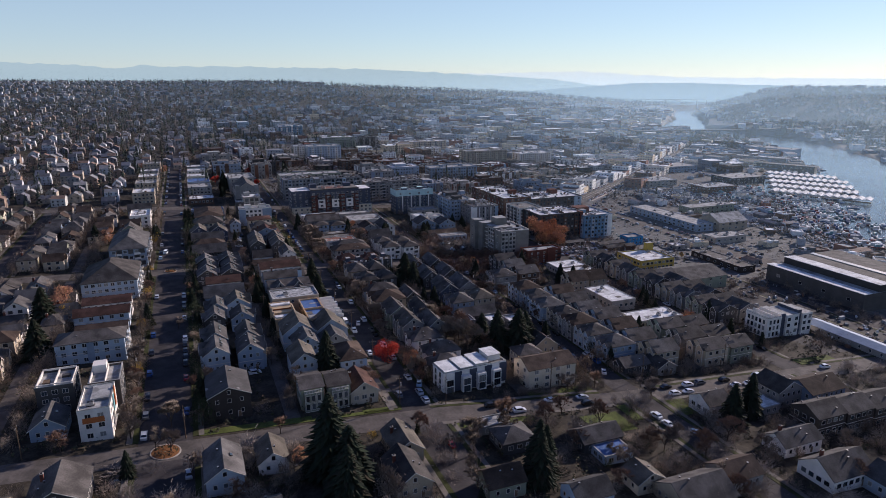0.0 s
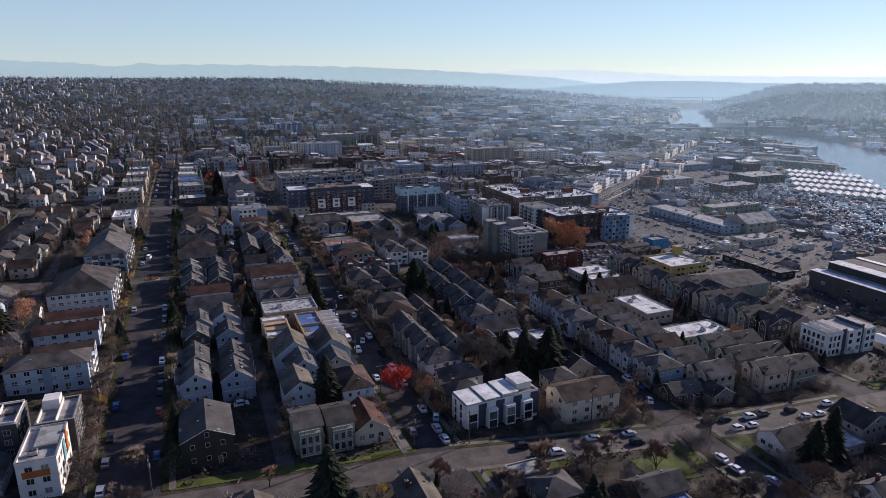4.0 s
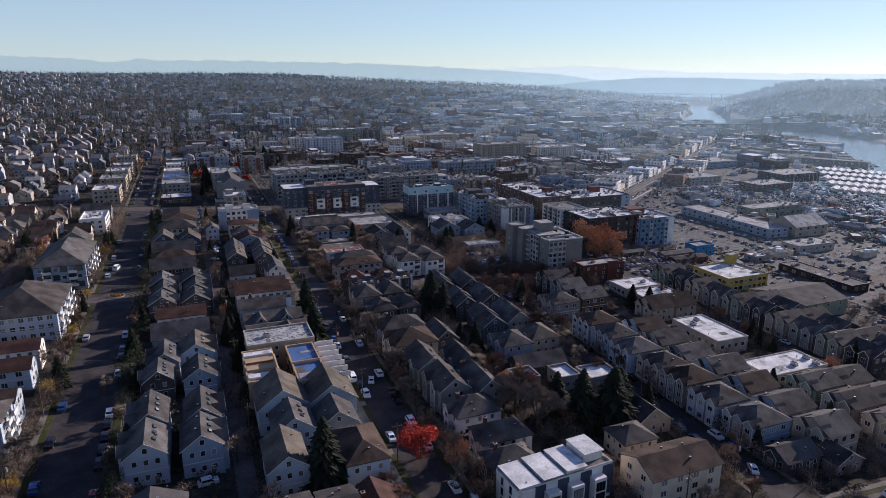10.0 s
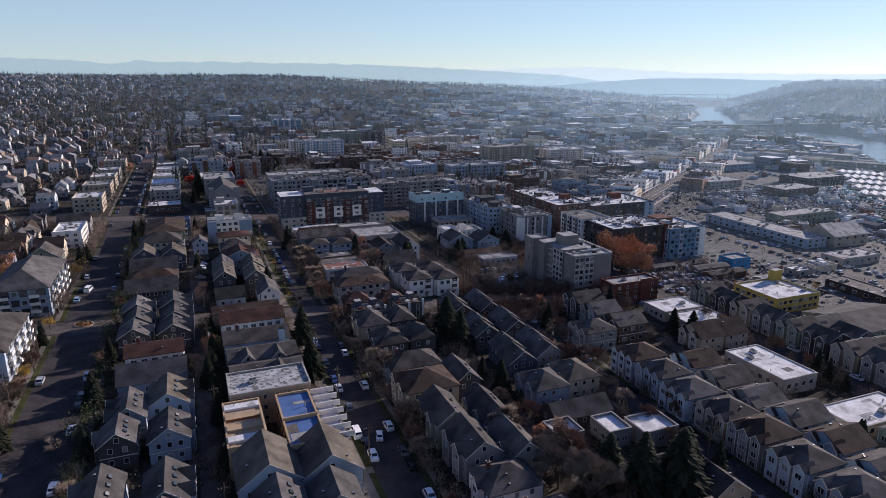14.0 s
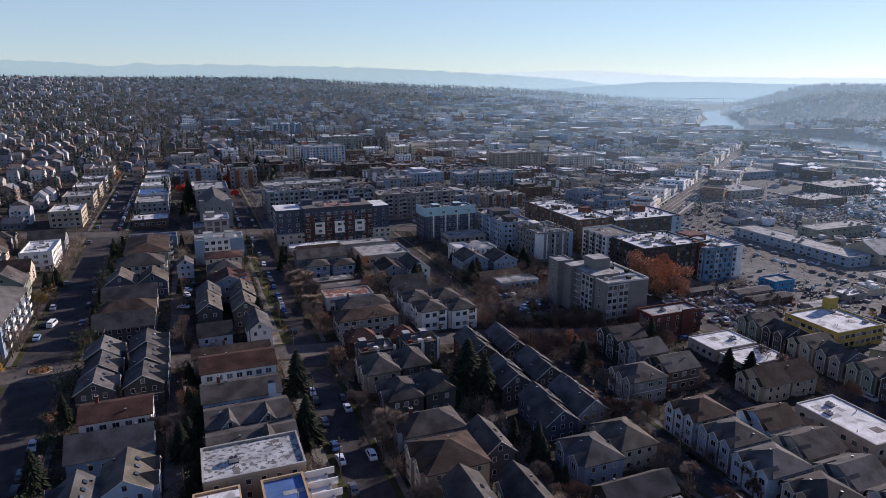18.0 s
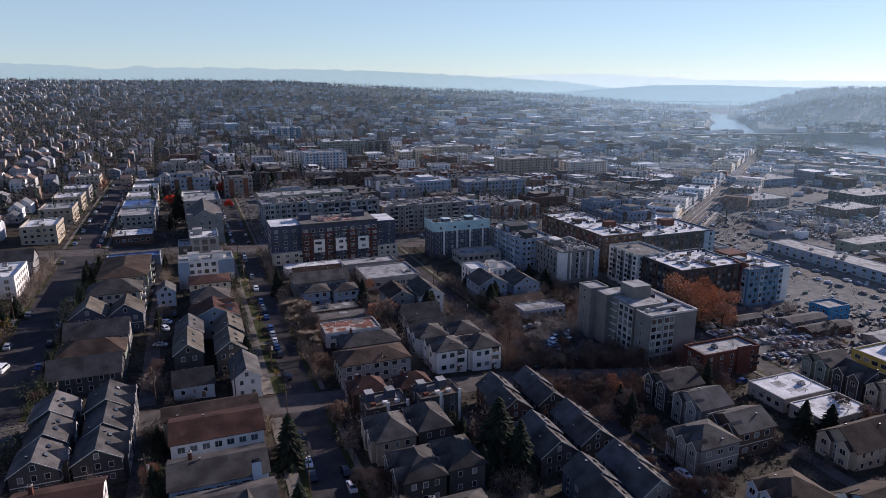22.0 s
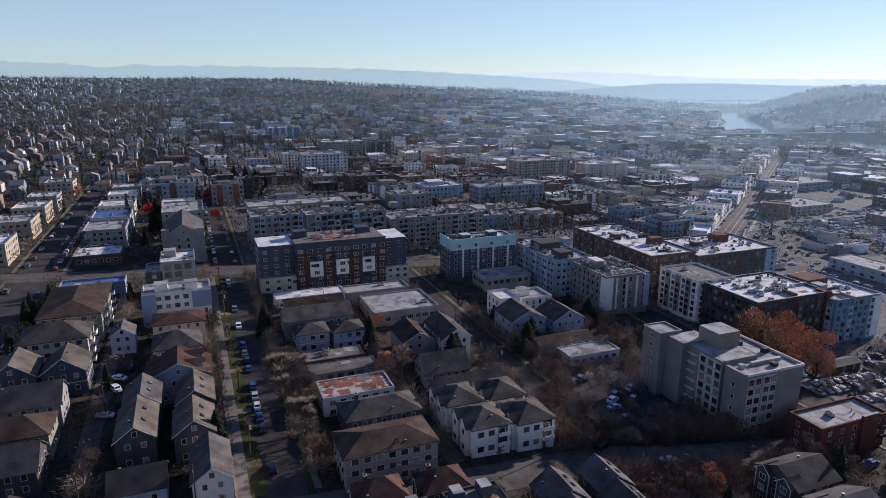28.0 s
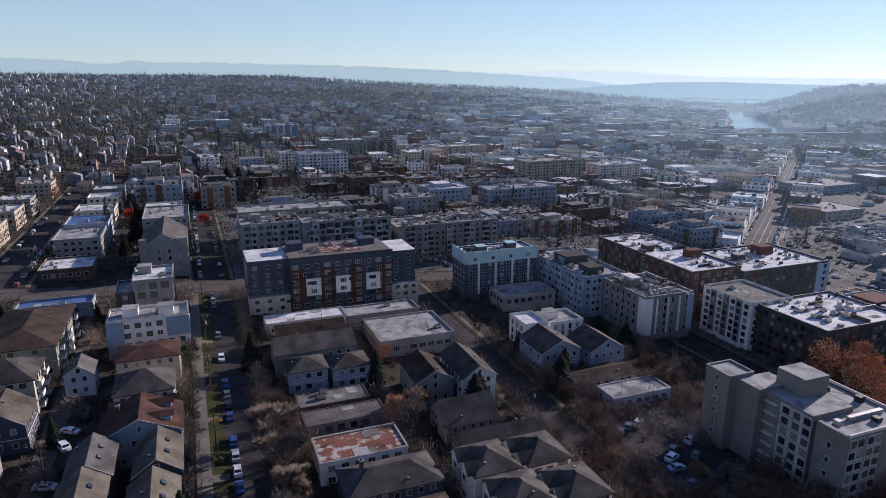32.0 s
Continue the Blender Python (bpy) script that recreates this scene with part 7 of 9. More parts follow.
# containers, boats on stands and heaps in the yards
clutter = Shape()
CLUTTER = island_mat("yard_clutter", [(0.4, 0.4, 0.39), (0.1, 0.1, 0.1), (0.09, 0.11, 0.14), (0.16, 0.09, 0.06), (0.2, 0.19, 0.17), (0.06, 0.06, 0.06), (0.38, 0.37, 0.35), (0.08, 0.1, 0.09), (0.55, 0.55, 0.55)])
for k in range(13500):
    x, y = far_rnd.uniform(300, 760), far_rnd.uniform(190, 640)
    if k > 3600:
        x, y = far_rnd.uniform(470, 660), far_rnd.uniform(330, 600)
    elif k > 3300:
        x, y = far_rnd.uniform(270, 345), far_rnd.uniform(190, 300)
        if k % 3:
            continue
    elif k > 2600:
        x, y = far_rnd.uniform(241, 345), far_rnd.uniform(350, 412)
        if k % 3:
            continue
    if canal(x, y) < 6 or on_diag(x, y, 16) or in_works(x, y, 2) or (487 < x < 592 and 556 < y < 632):
        continue
    a, w, d, h = far_rnd.choice((0, 1.571, 0.1, 1.4, 0.8)), far_rnd.uniform(0.8, 4.2), far_rnd.uniform(0.6, 1.8), far_rnd.uniform(0.4, 1.7)
    P = [turned(x, y, a, u, v) for u, v in ((-w / 2, -d / 2), (w / 2, -d / 2), (w / 2, d / 2), (-w / 2, d / 2))]
    z, k = gz(x, y), far_rnd.uniform(0.5, 1.0)
    Q = [turned(x, y, a, u * k, v * k) for u, v in ((-w / 2, -d / 2), (w / 2, -d / 2), (w / 2, d / 2), (-w / 2, d / 2))]
    clutter.solid([*[(*p, z - 0.2) for p in P], *[(*p, z + h) for p in Q]], [(0, 1, 5, 4), (1, 2, 6, 5), (2, 3, 7, 6), (3, 0, 4, 7), (4, 5, 6, 7)], CLUTTER)
tagged(new("yard_clutter", clutter.mesh("yard_clutter")), "containers, boats on stands and heaps in waterside yards", "clutter", kind="stuff")
bs_ = tagged(new("far_blocks", bw.mesh("far_blocks")), "flat-roofed shops, warehouses and apartment blocks of the district", "buildings", kind="stuff")
part("roofs", br, bs_)

# ---- trees ----
def bare_tree(seed, height, spread, twig_mat, twigs=2300):
    r = random.Random(seed)
    tr, tw_ = Shape(), Shape()
    tips = []

    def grow(a, d, length, rad, depth):
        b = a + d * length
        (tr if depth < 3 else tw_).tube(a, b, rad, rad * 0.62, 6 if depth < 1 else 3, BARK if depth < 3 else twig_mat)
        if depth >= 4:
            tips.append((b, d))
            return
        for _ in range(3 if depth else 5):
            n = (d + Vector((r.uniform(-1, 1), r.uniform(-1, 1), r.uniform(-0.25, 0.6))) * (0.75 if depth else 0.9 * spread)).normalized()
            grow(a + d * length * r.uniform(0.55, 1.0), n, length * r.uniform(0.55, 0.78), rad * 0.55, depth + 1)

    grow(Vector((0, 0, -0.4)), Vector((0, 0, 1)), height * 0.34, height * 0.022, 0)
    for _ in range(twigs):
        b, d = r.choice(tips)
        n = (d + Vector((r.uniform(-1, 1), r.uniform(-1, 1), r.uniform(-0.5, 0.8)))).normalized()
        s = n.orthogonal().normalized() * height * r.uniform(0.003, 0.0075)
        e = b + n * height * r.uniform(0.05, 0.14)
        tw_.face([b - s, b + s, e], twig_mat)
    return tr.mesh("trunk"), tw_.mesh("twigs")


def leafy_tree(seed, height, width, leaf_mat, leaves=1500, low=0.25):
    r = random.Random(seed)
    tr, cr = Shape(), Shape()
    top = Vector((r.uniform(-0.3, 0.3), r.uniform(-0.3, 0.3), height * 0.6))
    tr.tube((0, 0, -0.4), top, height * 0.03, height * 0.012, 7, BARK)
    lobes = []
    for k in range(9):
        a, e = k * 2.4, r.uniform(low + 0.1, 0.85)
        p = Vector((math.cos(a) * width * r.uniform(0.2, 0.36), math.sin(a) * width * r.uniform(0.2, 0.36), height * e))
        tr.tube(top * r.uniform(0.4, 0.9), p, height * 0.012, height * 0.004, 4, BARK)
        lobes.append((p, width * r.uniform(0.16, 0.28)))
    for _ in range(leaves):
        c, q = r.choice(lobes)
        v = Vector((r.gauss(0, 1), r.gauss(0, 1), r.gauss(0, 0.85))).normalized() * q * r.uniform(0.5, 1.1)
        p = c + v
        u = Vector((r.uniform(-1, 1), r.uniform(-1, 1), r.uniform(-1, 1))).normalized()
        w = u.orthogonal().normalized()
        s = width * r.uniform(0.014, 0.028)
        cr.face([p - u * s, p + w * s * 0.8, p + u * s, p - w * s * 0.8], leaf_mat)
    return tr.mesh("trunk"), cr.mesh("leaves")


def conifer(seed, height, width):
    r = random.Random(seed)
    tr, cr = Shape(), Shape()
    tr.tube((0, 0, -0.4), (0, 0, height * 0.97), height * 0.018, 0.03, 6, BARK)
    n = int(height * 5.4)
    for k in range(n):
        f = k / n
        z = height * (0.06 + 0.93 * f)
        wave = 0.82 + 0.18 * math.sin(k * 1.9 + seed)
        for j in range(12):
            a = j * 0.5236 + k * 2.4 + r.uniform(-0.35, 0.35)
            reach = (width * 0.5 * (1 - f) ** 0.7 * wave + 0.15) * r.uniform(0.5, 1.08)
            d = Vector((math.cos(a), math.sin(a), 0))
            s = Vector((-d.y, d.x, 0)) * (0.1 + reach * 0.13)
            drop = reach * r.uniform(0.15, 0.5)
            tip = d * reach + Vector((0, 0, z - drop))
            mid = d * reach * 0.6 + Vector((0, 0, z - drop * 0.2))
            base = d * reach * 0.12 + Vector((0, 0, z + reach * 0.1))
            cr.solid([base, mid - s, tip, mid + s, mid - Vector((0, 0, 0.2 + reach * 0.16))], [(0, 1, 2, 3), (1, 4, 2), (4, 3, 2)], NEEDLE)
    return tr.mesh("trunk"), cr.mesh("needles")


BARE = [bare_tree(k, 9.5, 1.0 + 0.15 * (k % 3), TWIG if k % 3 else TWIGRED) for k in range(5)]
CONI = [conifer(40 + k, 15, 8.6 + 1.2 * k) for k in range(3)]
BIGBARE = [bare_tree(90 + k, 12.5, 1.25, TWIG, 8500) for k in range(2)]
RED = leafy_tree(60, 9, 8, LEAFRED, 3600)
ORA = [leafy_tree(61 + k, 10, 8.5, LEAFORANGE, 3000) for k in range(2)]
YEL = leafy_tree(66, 8, 6, LEAFYELLOW, 1200)
GRE = [leafy_tree(70 + k, 4.5, 4.2, LEAFGREEN, 900, 0.05) for k in range(3)]
TREE_LABEL = {"big": "large spreading leafless tree with dense grey-brown twigs", "bare": "leafless street tree with brown-grey twigs", "conifer": "tall dark green conifer", "red": "maple with bright scarlet autumn leaves", "orange": "tree with rust-orange autumn leaves", "yellow": "tree with yellow autumn leaves", "shrub": "rounded dark evergreen shrub"}
t_rnd = random.Random(21)


def tree(kind, x, y, size=1.0, z=None):
    meshes = {"bare": BARE, "big": BIGBARE, "conifer": CONI, "red": [RED], "orange": ORA, "yellow": [YEL], "shrub": GRE}[kind]
    me = t_rnd.choice(meshes)
    ob = thing("shrub" if kind == "shrub" else "tree", x, y, gz(x, y) if z is None else z, t_rnd.uniform(0, 360), TREE_LABEL[kind], "shrub" if kind == "shrub" else "tree", "planting" if kind == "shrub" else "")
    s = size * t_rnd.uniform(0.88, 1.12)
    s *= 1.25 if kind == "bare" else 1.0
    ob.scale = (s, s, s * t_rnd.uniform(0.92, 1.1))
    part("trunk", me[0], ob)
    part("crown", me[1], ob)
    return ob


# trees that stand out, one by one
tree("red", 66.5, 226, 1.3)
wide = tree("conifer", 41, 219, 1.3)
wide.scale = (1.75, 1.75, 1.3)
for x, y, s, wide in ((29.5, 158, 1.7, 2.4), (33, 150, 1.3, 2.0), (31, 143, 1.2, 1.6)):
    ob = tree("conifer", x, y, s)
    ob.scale = (wide, wide, s)
tree("conifer", 84, 137, 1.2)
tree("conifer", 88, 141, 1.0)
tree("conifer", 178, 152, 1.15)
tree("orange", 22, 166, 0.5)
tree("yellow", 45, 172, 0.5)
for x, y, s in ((115, 227, 1.35), (124, 225, 1.4), (130, 230, 1.15), (111, 234, 1.1), (56, 312, 0.95), (107, 326, 1.35), (110, 320, 1.1), (167, 149, 1.1), (87, 143, 1.2), (201, 316, 0.8), (208, 313, 0.75), (58, 340, 1.0), (126, 429, 1.0), (128.5, 432, 0.9), (160, 441, 0.8), (165, 447, 0.75), (-58, 262, 1.1), (-62, 300, 1.2), (-57, 442, 0.9), (160, 468, 0.6), (195, 470, 0.8), (200, 462, 0.8)):
    ob = tree("conifer", x, y, s)
    ob.scale = (s * 1.3, s * 1.3, s * 0.95)
for x, y, s in ((-24, 436, 1.0), (-24, 448, 0.9), (-55, 305, 1.1), (-23.5, 236, 0.8), (-24.5, 284, 0.7), (-23.5, 328, 0.75), (-24, 371, 0.8)):
    tree("yellow", x, y, s)
for x, y, s in ((238, 400, 1.7), (246, 405, 1.9), (241, 412, 1.8), (252, 399, 1.6), (256, 412, 1.7), (247, 394, 1.4), (-50, 440, 1.0), (-58, 315, 1.2), (104, 432, 0.9), (112, 470, 0.7), (161, 352, 0.8), (131, 345, 0.7)):
    tree("orange", x, y, s)
for x, y, s in ((-12, 181.5, 0.9), (-16, 183, 0.8), (-41, 190, 0.95), (19, 183.5, 0.55), (88, 168, 1.1), (112, 171, 0.9), (124, 186, 0.8), (136, 186, 0.8), (104, 243, 1.3), (108, 250, 1.2), (100, 238, 1.1), (72.5, 222, 1.0), (72, 262, 0.8), (54, 213, 0.7), (23, 236, 0.8), (151, 172, 0.9),
                (110, 432, 1.25), (108, 425, 1.1), (74, 388, 1.0), (73, 396, 0.9), (150, 205, 0.9), (218, 222, 1.0), (262, 190, 1.0), (-25, 300, 0.7), (-10, 282, 0.6), (-23, 226, 0.75), (-24, 246, 0.8), (-23.5, 276, 0.7), (-23, 318, 0.75), (-25, 232, 0.7)):
    tree("bare", x, y, s)
# bare trees on the slope below the tower
for k in range(16):
    x = t_rnd.uniform(154, 206)
    tree("bare", x, lane(x) + (t_rnd.uniform(7, 20) if k % 2 else t_rnd.uniform(-16, -7)), t_rnd.uniform(0.5, 0.8))
for x, y, s in ((103, 166, 0.9), (141, 134, 1.2),  (77, 270, 0.9), (66, 140, 1.1), (112, 134, 1.0), (156, 140, 1.0), (60, 172, 0.9), (120, 160, 1.1)):
    tree("bare", x, y, s)
for k in range(16):
    tree("bare" if k % 4 else "shrub", t_rnd.uniform(186, 212) if k % 2 else t_rnd.uniform(152, 158), t_rnd.uniform(405, 452), t_rnd.uniform(0.5, 0.9) * (1 if k % 4 else 2.2))
for k in range(6):
    tree("bare" if k % 5 else "yellow", t_rnd.uniform(242, 330), t_rnd.uniform(345, 415), t_rnd.uniform(0.4, 0.7))
for x, y, s in ((131, 141, 1.0), (72, 156, 1.0), (102, 229, 1.35), (96, 238, 1.1), (96, 258, 1.1), (75, 417, 1.05), (75, 274, 0.9), (-12, 196, 0.75), (144, 294, 0.8), (72, 320, 0.85), (22, 321, 0.7), (75, 404, 0.9), (148, 380, 0.8), (152, 372, 0.7), (208, 372, 0.8)):
    tree("big", x, y, s)
for x, y, s in ((72.5, 421, 1.45), (73.5, 431, 1.15), (74, 302, 1.1)):
    tree("big", x, y, s)
for k in range(11):
    tree("shrub", 55.2 + t_rnd.uniform(-0.6, 0.6), 434 + k * 5.6, t_rnd.uniform(0.8, 1.5))
for k in range(9):
    tree("bare" if k % 3 else "yellow", 61.0, 390 + k * 17.5, t_rnd.uniform(0.3, 0.45))
for k in range(34):
    yy = 194 + k * 10.4
    if not 362 < yy < 380:
        tree(("shrub", "shrub", "conifer")[k % 3], -2.5 + t_rnd.uniform(-1.5, 1.5), yy + t_rnd.uniform(-3, 3), (t_rnd.uniform(1.4, 2.2), t_rnd.uniform(1.4, 2.2), t_rnd.uniform(0.5, 0.8))[k % 3])
for x, y, s in ((26, 700, 1.0), (64, 760, 1.1), (-24, 770, 0.9), (-48, 800, 0.9), (66, 690, 0.9)):
    tree("red" if x > 0 else "orange", x, y, s)
for x, y, s in ((76, 800, 1.2), (84, 812, 1.0), (94, 790, 1.3), (104, 820, 1.1), (88, 835, 1.2), (32, 664, 1.2), (33, 640, 1.0), (31, 652, 0.9), (28, 620, 0.8), (110, 800, 0.9)):
    tree("conifer", x, y, s)
for k in range(14):
    tree("shrub" if k % 4 else "conifer", t_rnd.uniform(26.5, 29.5), 296 + k * 4.8, t_rnd.uniform(1.2, 1.9) if k % 4 else 0.6)
# street and back yard trees
crowns = []
for x0, lo, hi, step in ((-23, 190, 560, 15), (-4, 195, 560, 21), (54, 195, 560, 19), (73, 195, 560, 19), (140, 192, 560, 16), (154, 192, 470, 17), (106, 200, 470, 19), (190, 200, 350, 20), (225, 200, 350, 21), (240, 200, 420, 22), (-54, 190, 560, 18), (-66, 190, 560, 19), (-90, 190, 560, 17), (-106, 190, 560, 20), (-136, 190, 560, 18), (26, 200, 560, 26)):
    y = lo + t_rnd.uniform(0, step)
    while y < hi:
        if not (174 < y < 190 or 363 < y < 380 or 552 < y < 574):
            q = t_rnd.random()
            if x0 < -50 or (q < 0.62 and (x0 > 180 or y > 385)):
                crowns.append((x0 + t_rnd.uniform(-1.2, 1.2), y, t_rnd.uniform(5, 8), t_rnd.uniform(6, 10)))
                y += step * t_rnd.uniform(0.3, 0.7)
                continue
            tree("bare" if q < 0.62 else "shrub" if q < 0.86 else "conifer" if q < 0.97 else "orange", x0 + t_rnd.uniform(-1.2, 1.2), y, t_rnd.uniform(0.5, 0.85))
        y += step * t_rnd.uniform(0.6, 1.4)


for x, y, s in [(t_rnd.uniform(-60, 200), t_rnd.uniform(95, 174), t_rnd.uniform(0.45, 0.95)) for _ in range(58)]:
    q = t_rnd.random()
    if first_cross(x)[0] - y > 4 and not (114 < x < 134 and 152 < y) and not 139 < x < 164:
        tree("bare" if q < 0.6 else "shrub" if q < 0.88 else "conifer", x, y, s * (0.7 if q > 0.88 else 1))

for x0, x1, lo, hi, n in ((100, 113, 205, 368, 22), (139, 142, 195, 360, 9), (152.5, 157, 195, 345, 10), (72.5, 78, 200, 368, 11), (27, 30, 200, 300, 6), (-1, 3, 214, 232, 3), (186, 193, 200, 345, 10), (222, 227, 200, 330, 7)):
    for _ in range(n):
        q = t_rnd.random()
        tree("bare" if q < 0.62 else "shrub" if q < 0.85 else "conifer", t_rnd.uniform(x0, x1), t_rnd.uniform(lo, hi), t_rnd.uniform(0.6, 0.95) * (1.7 if 0.62 <= q < 0.85 else 0.75 if q >= 0.85 else 1))

# undergrowth: hedges, ivy and garden shrubs between the houses
under = Shape()
UNDER = island_mat("undergrowth", [(0.05, 0.054, 0.032), (0.068, 0.06, 0.042), (0.045, 0.05, 0.032), (0.1, 0.075, 0.052), (0.065, 0.075, 0.038), (0.12, 0.085, 0.055)])


def clump(s, x, y, w, h, m, n):
    z = gz(x, y)
    r = t_rnd
    for _ in range(n):
        c = Vector((x + r.gauss(0, 0.4) * w, y + r.gauss(0, 0.4) * w, z + abs(r.gauss(0, 0.45)) * h))
        u = Vector((r.uniform(-1, 1), r.uniform(-1, 1), r.uniform(-0.6, 1))).normalized()
        v = u.orthogonal().normalized()
        q = r.uniform(0.18, 0.5)
        s.face([c - u * q, c + v * q, c + u * q], m)


def bush(seed, n):
    """Leafless brush: a fan of thin twigs, about 1 m tall and wide."""
    r = random.Random(seed)
    tri = []
    for _ in range(n):
        a = Vector((r.gauss(0, 0.2), r.gauss(0, 0.2), abs(r.gauss(0.32, 0.24))))
        d = Vector((a.x * 1.6 + r.gauss(0, 0.35), a.y * 1.6 + r.gauss(0, 0.35), r.uniform(0.2, 1.0))).normalized()
        q = d.orthogonal().normalized() * r.uniform(0.006, 0.0125)
        e = a + d * r.uniform(0.1, 0.26)
        tri += [a - q, a + q, e]
    return np.array([tuple(v) for v in tri])


BUSH = [bush(k, 400) for k in range(5)]


def thicket(name, spots, material, label):
    """Brush at many spots (x, y, width, height), as one mesh."""
    made = []
    for x, y, w, h in spots:
        b_ = t_rnd.choice(BUSH)
        a = t_rnd.uniform(0, 6.28)
        c, s_ = math.cos(a), math.sin(a)
        made.append(np.stack([x + (b_[:, 0] * c - b_[:, 1] * s_) * w, y + (b_[:, 0] * s_ + b_[:, 1] * c) * w, gz(x, y) + b_[:, 2] * h - 0.2], 1))
    v = np.concatenate(made)
    me = bpy.data.meshes.new(name)
    me.from_pydata(v.tolist(), [], np.arange(len(v)).reshape(-1, 3).tolist())
    me.materials.append(material)
    tagged(new(name, me), label, "thicket", kind="stuff")


u_ = t_rnd.uniform
spots = [(u_(136, 206), u_(345, 374), u_(4, 8), u_(4, 7)) for _ in range(150)] + [(u_(136, 160), u_(374, 415), u_(4, 7), u_(3.5, 6)) for _ in range(60)] + [(u_(172, 206), u_(352, 372), u_(5, 8), u_(5, 8)) for _ in range(50)]
spots += [(u_(155, 208), u_(404, 452), u_(4, 8), u_(2, 5)) for _ in range(120)] + [(u_(72, 82), u_(385, 460), u_(3, 6), u_(3, 7)) for _ in range(40)]
spots += [(x, lane(x) + u_(6, 24), u_(5, 8), u_(3.5, 6.5)) for x in [u_(140, 208) for _ in range(150)]]
spots = [q for q in spots if not (157 < q[0] < 184 and 388 < q[1] < 419) and not (q[0] > 130 and abs(q[1] - lane(q[0])) < 5.5)]
thicket("thicket", spots, TWIGRED, "russet leafless thicket on the slope below the tower")


def on_first_cross(x, y, room):
    lo, hi = first_cross(x)
    return lo - room < y < hi + room


spots = []
for x0, wd, lo, hi, n in ((139, 3, 192, 362, 70), (154.5, 2.5, 192, 362, 60), (107, 4, 195, 362, 60), (191, 3, 195, 350, 50), (225, 2, 192, 350, 40), (241, 3, 195, 420, 50), (74, 2.5, 192, 360, 36), (53.5, 1.5, 192, 552, 30), (73, 2, 380, 552, 44), (-24.5, 2, 192, 552, 60), (-4, 2, 192, 552, 36), (-55, 3, 192, 552, 60), (-78, 8, 150, 552, 70), (-118, 12, 150, 552, 90), (107, 4, 380, 552, 50), (139, 3, 380, 560, 60), (156, 3, 400, 480, 30), (200, 10, 455, 475, 40), (26, 1.5, 192, 552, 36)):
    for _ in range(n):
        y = u_(lo, hi)
        if not (173 < y < 190 or 362 < y < 380):
            spots.append((x0 + u_(-wd, wd), y, u_(3, 6.5), u_(3, 7)))
spots += crowns + [(u_(241, 345), u_(190, 300), u_(3, 7), u_(2, 6)) for _ in range(170)]
spots += [(u_(-60, 235), u_(88, 174), u_(3, 8), u_(2.5, 8)) for _ in range(330)]
spots += [(u_(-58, 262), u_(190, 556), u_(2.5, 6.5), u_(2, 6.5)) for _ in range(520)]
spots += [(u_(96, 236), u_(184.5, 191), u_(2.5, 5), u_(2, 5)) for _ in range(90)]
spots = [q for q in spots if not (any(a - 1 < q[0] < b_ + 1 for a, b_ in ((-21, -6), (59, 71), (142, 152), (227, 238))) or 55.5 < q[0] < 59 or on_first_cross(q[0], q[1], 2.5) or 364 < q[1] < 379 or (q[0] > 130 and abs(q[1] - lane(q[0])) < 6))]
thicket("brush", spots, TWIG, "grey-brown leafless brush and young trees along the streets")

thicket("pale_brush", [(x, lane(x) + u_(7, 22), u_(5, 8), u_(4, 7)) for x in [u_(140, 156) for _ in range(10)] + [u_(184, 208) for _ in range(14)]] + [(u_(155, 208), u_(404, 452), u_(4, 8), u_(4, 8)) for _ in range(50)] + [(u_(242, 330), u_(345, 415), u_(4, 7), u_(4, 7)) for _ in range(40)] + [(u_(-60, 235), u_(88, 174), u_(3, 9), u_(2.5, 8)) for _ in range(230)] + [(u_(215, 300), u_(100, 175), u_(3, 7), u_(2, 6)) for _ in range(110)] + [(u_(154, 158), u_(190, 350), u_(2, 4), u_(2, 5)) for _ in range(40)], TWIGLIT, "leafless garden brush, sunlight put into its grey-beige colour")
STREETS = [(x0 - 3.2, x1 + 1.5) for x0, x1, _ in AVES] + [(a, a + 4.6) for a in (22, 105, 189, -63)]
for _ in range(10500):
    x, y = t_rnd.uniform(-150, 290), t_rnd.uniform(75, 556)
    if any(a < x < b_ for a, b_ in STREETS) or on_first_cross(x, y, 2) or (116 < x < 133 and 154 < y < 168) or (152 < x < 164 and 158 < y < 170) or 364 < y < 379 or (x < -60 and y < 140) or (160 < x < 172 and 376 < y < 400):
        continue
    clump(under, x, y, t_rnd.uniform(0.6, 1.8), t_rnd.uniform(0.5, 2.4) * (2.2 if t_rnd.random() < 0.25 else 1.0), UNDER, 24)
tagged(new("undergrowth", under.mesh("undergrowth")), "dark hedges, ivy and leafless garden shrubs", "shrubs", kind="stuff")


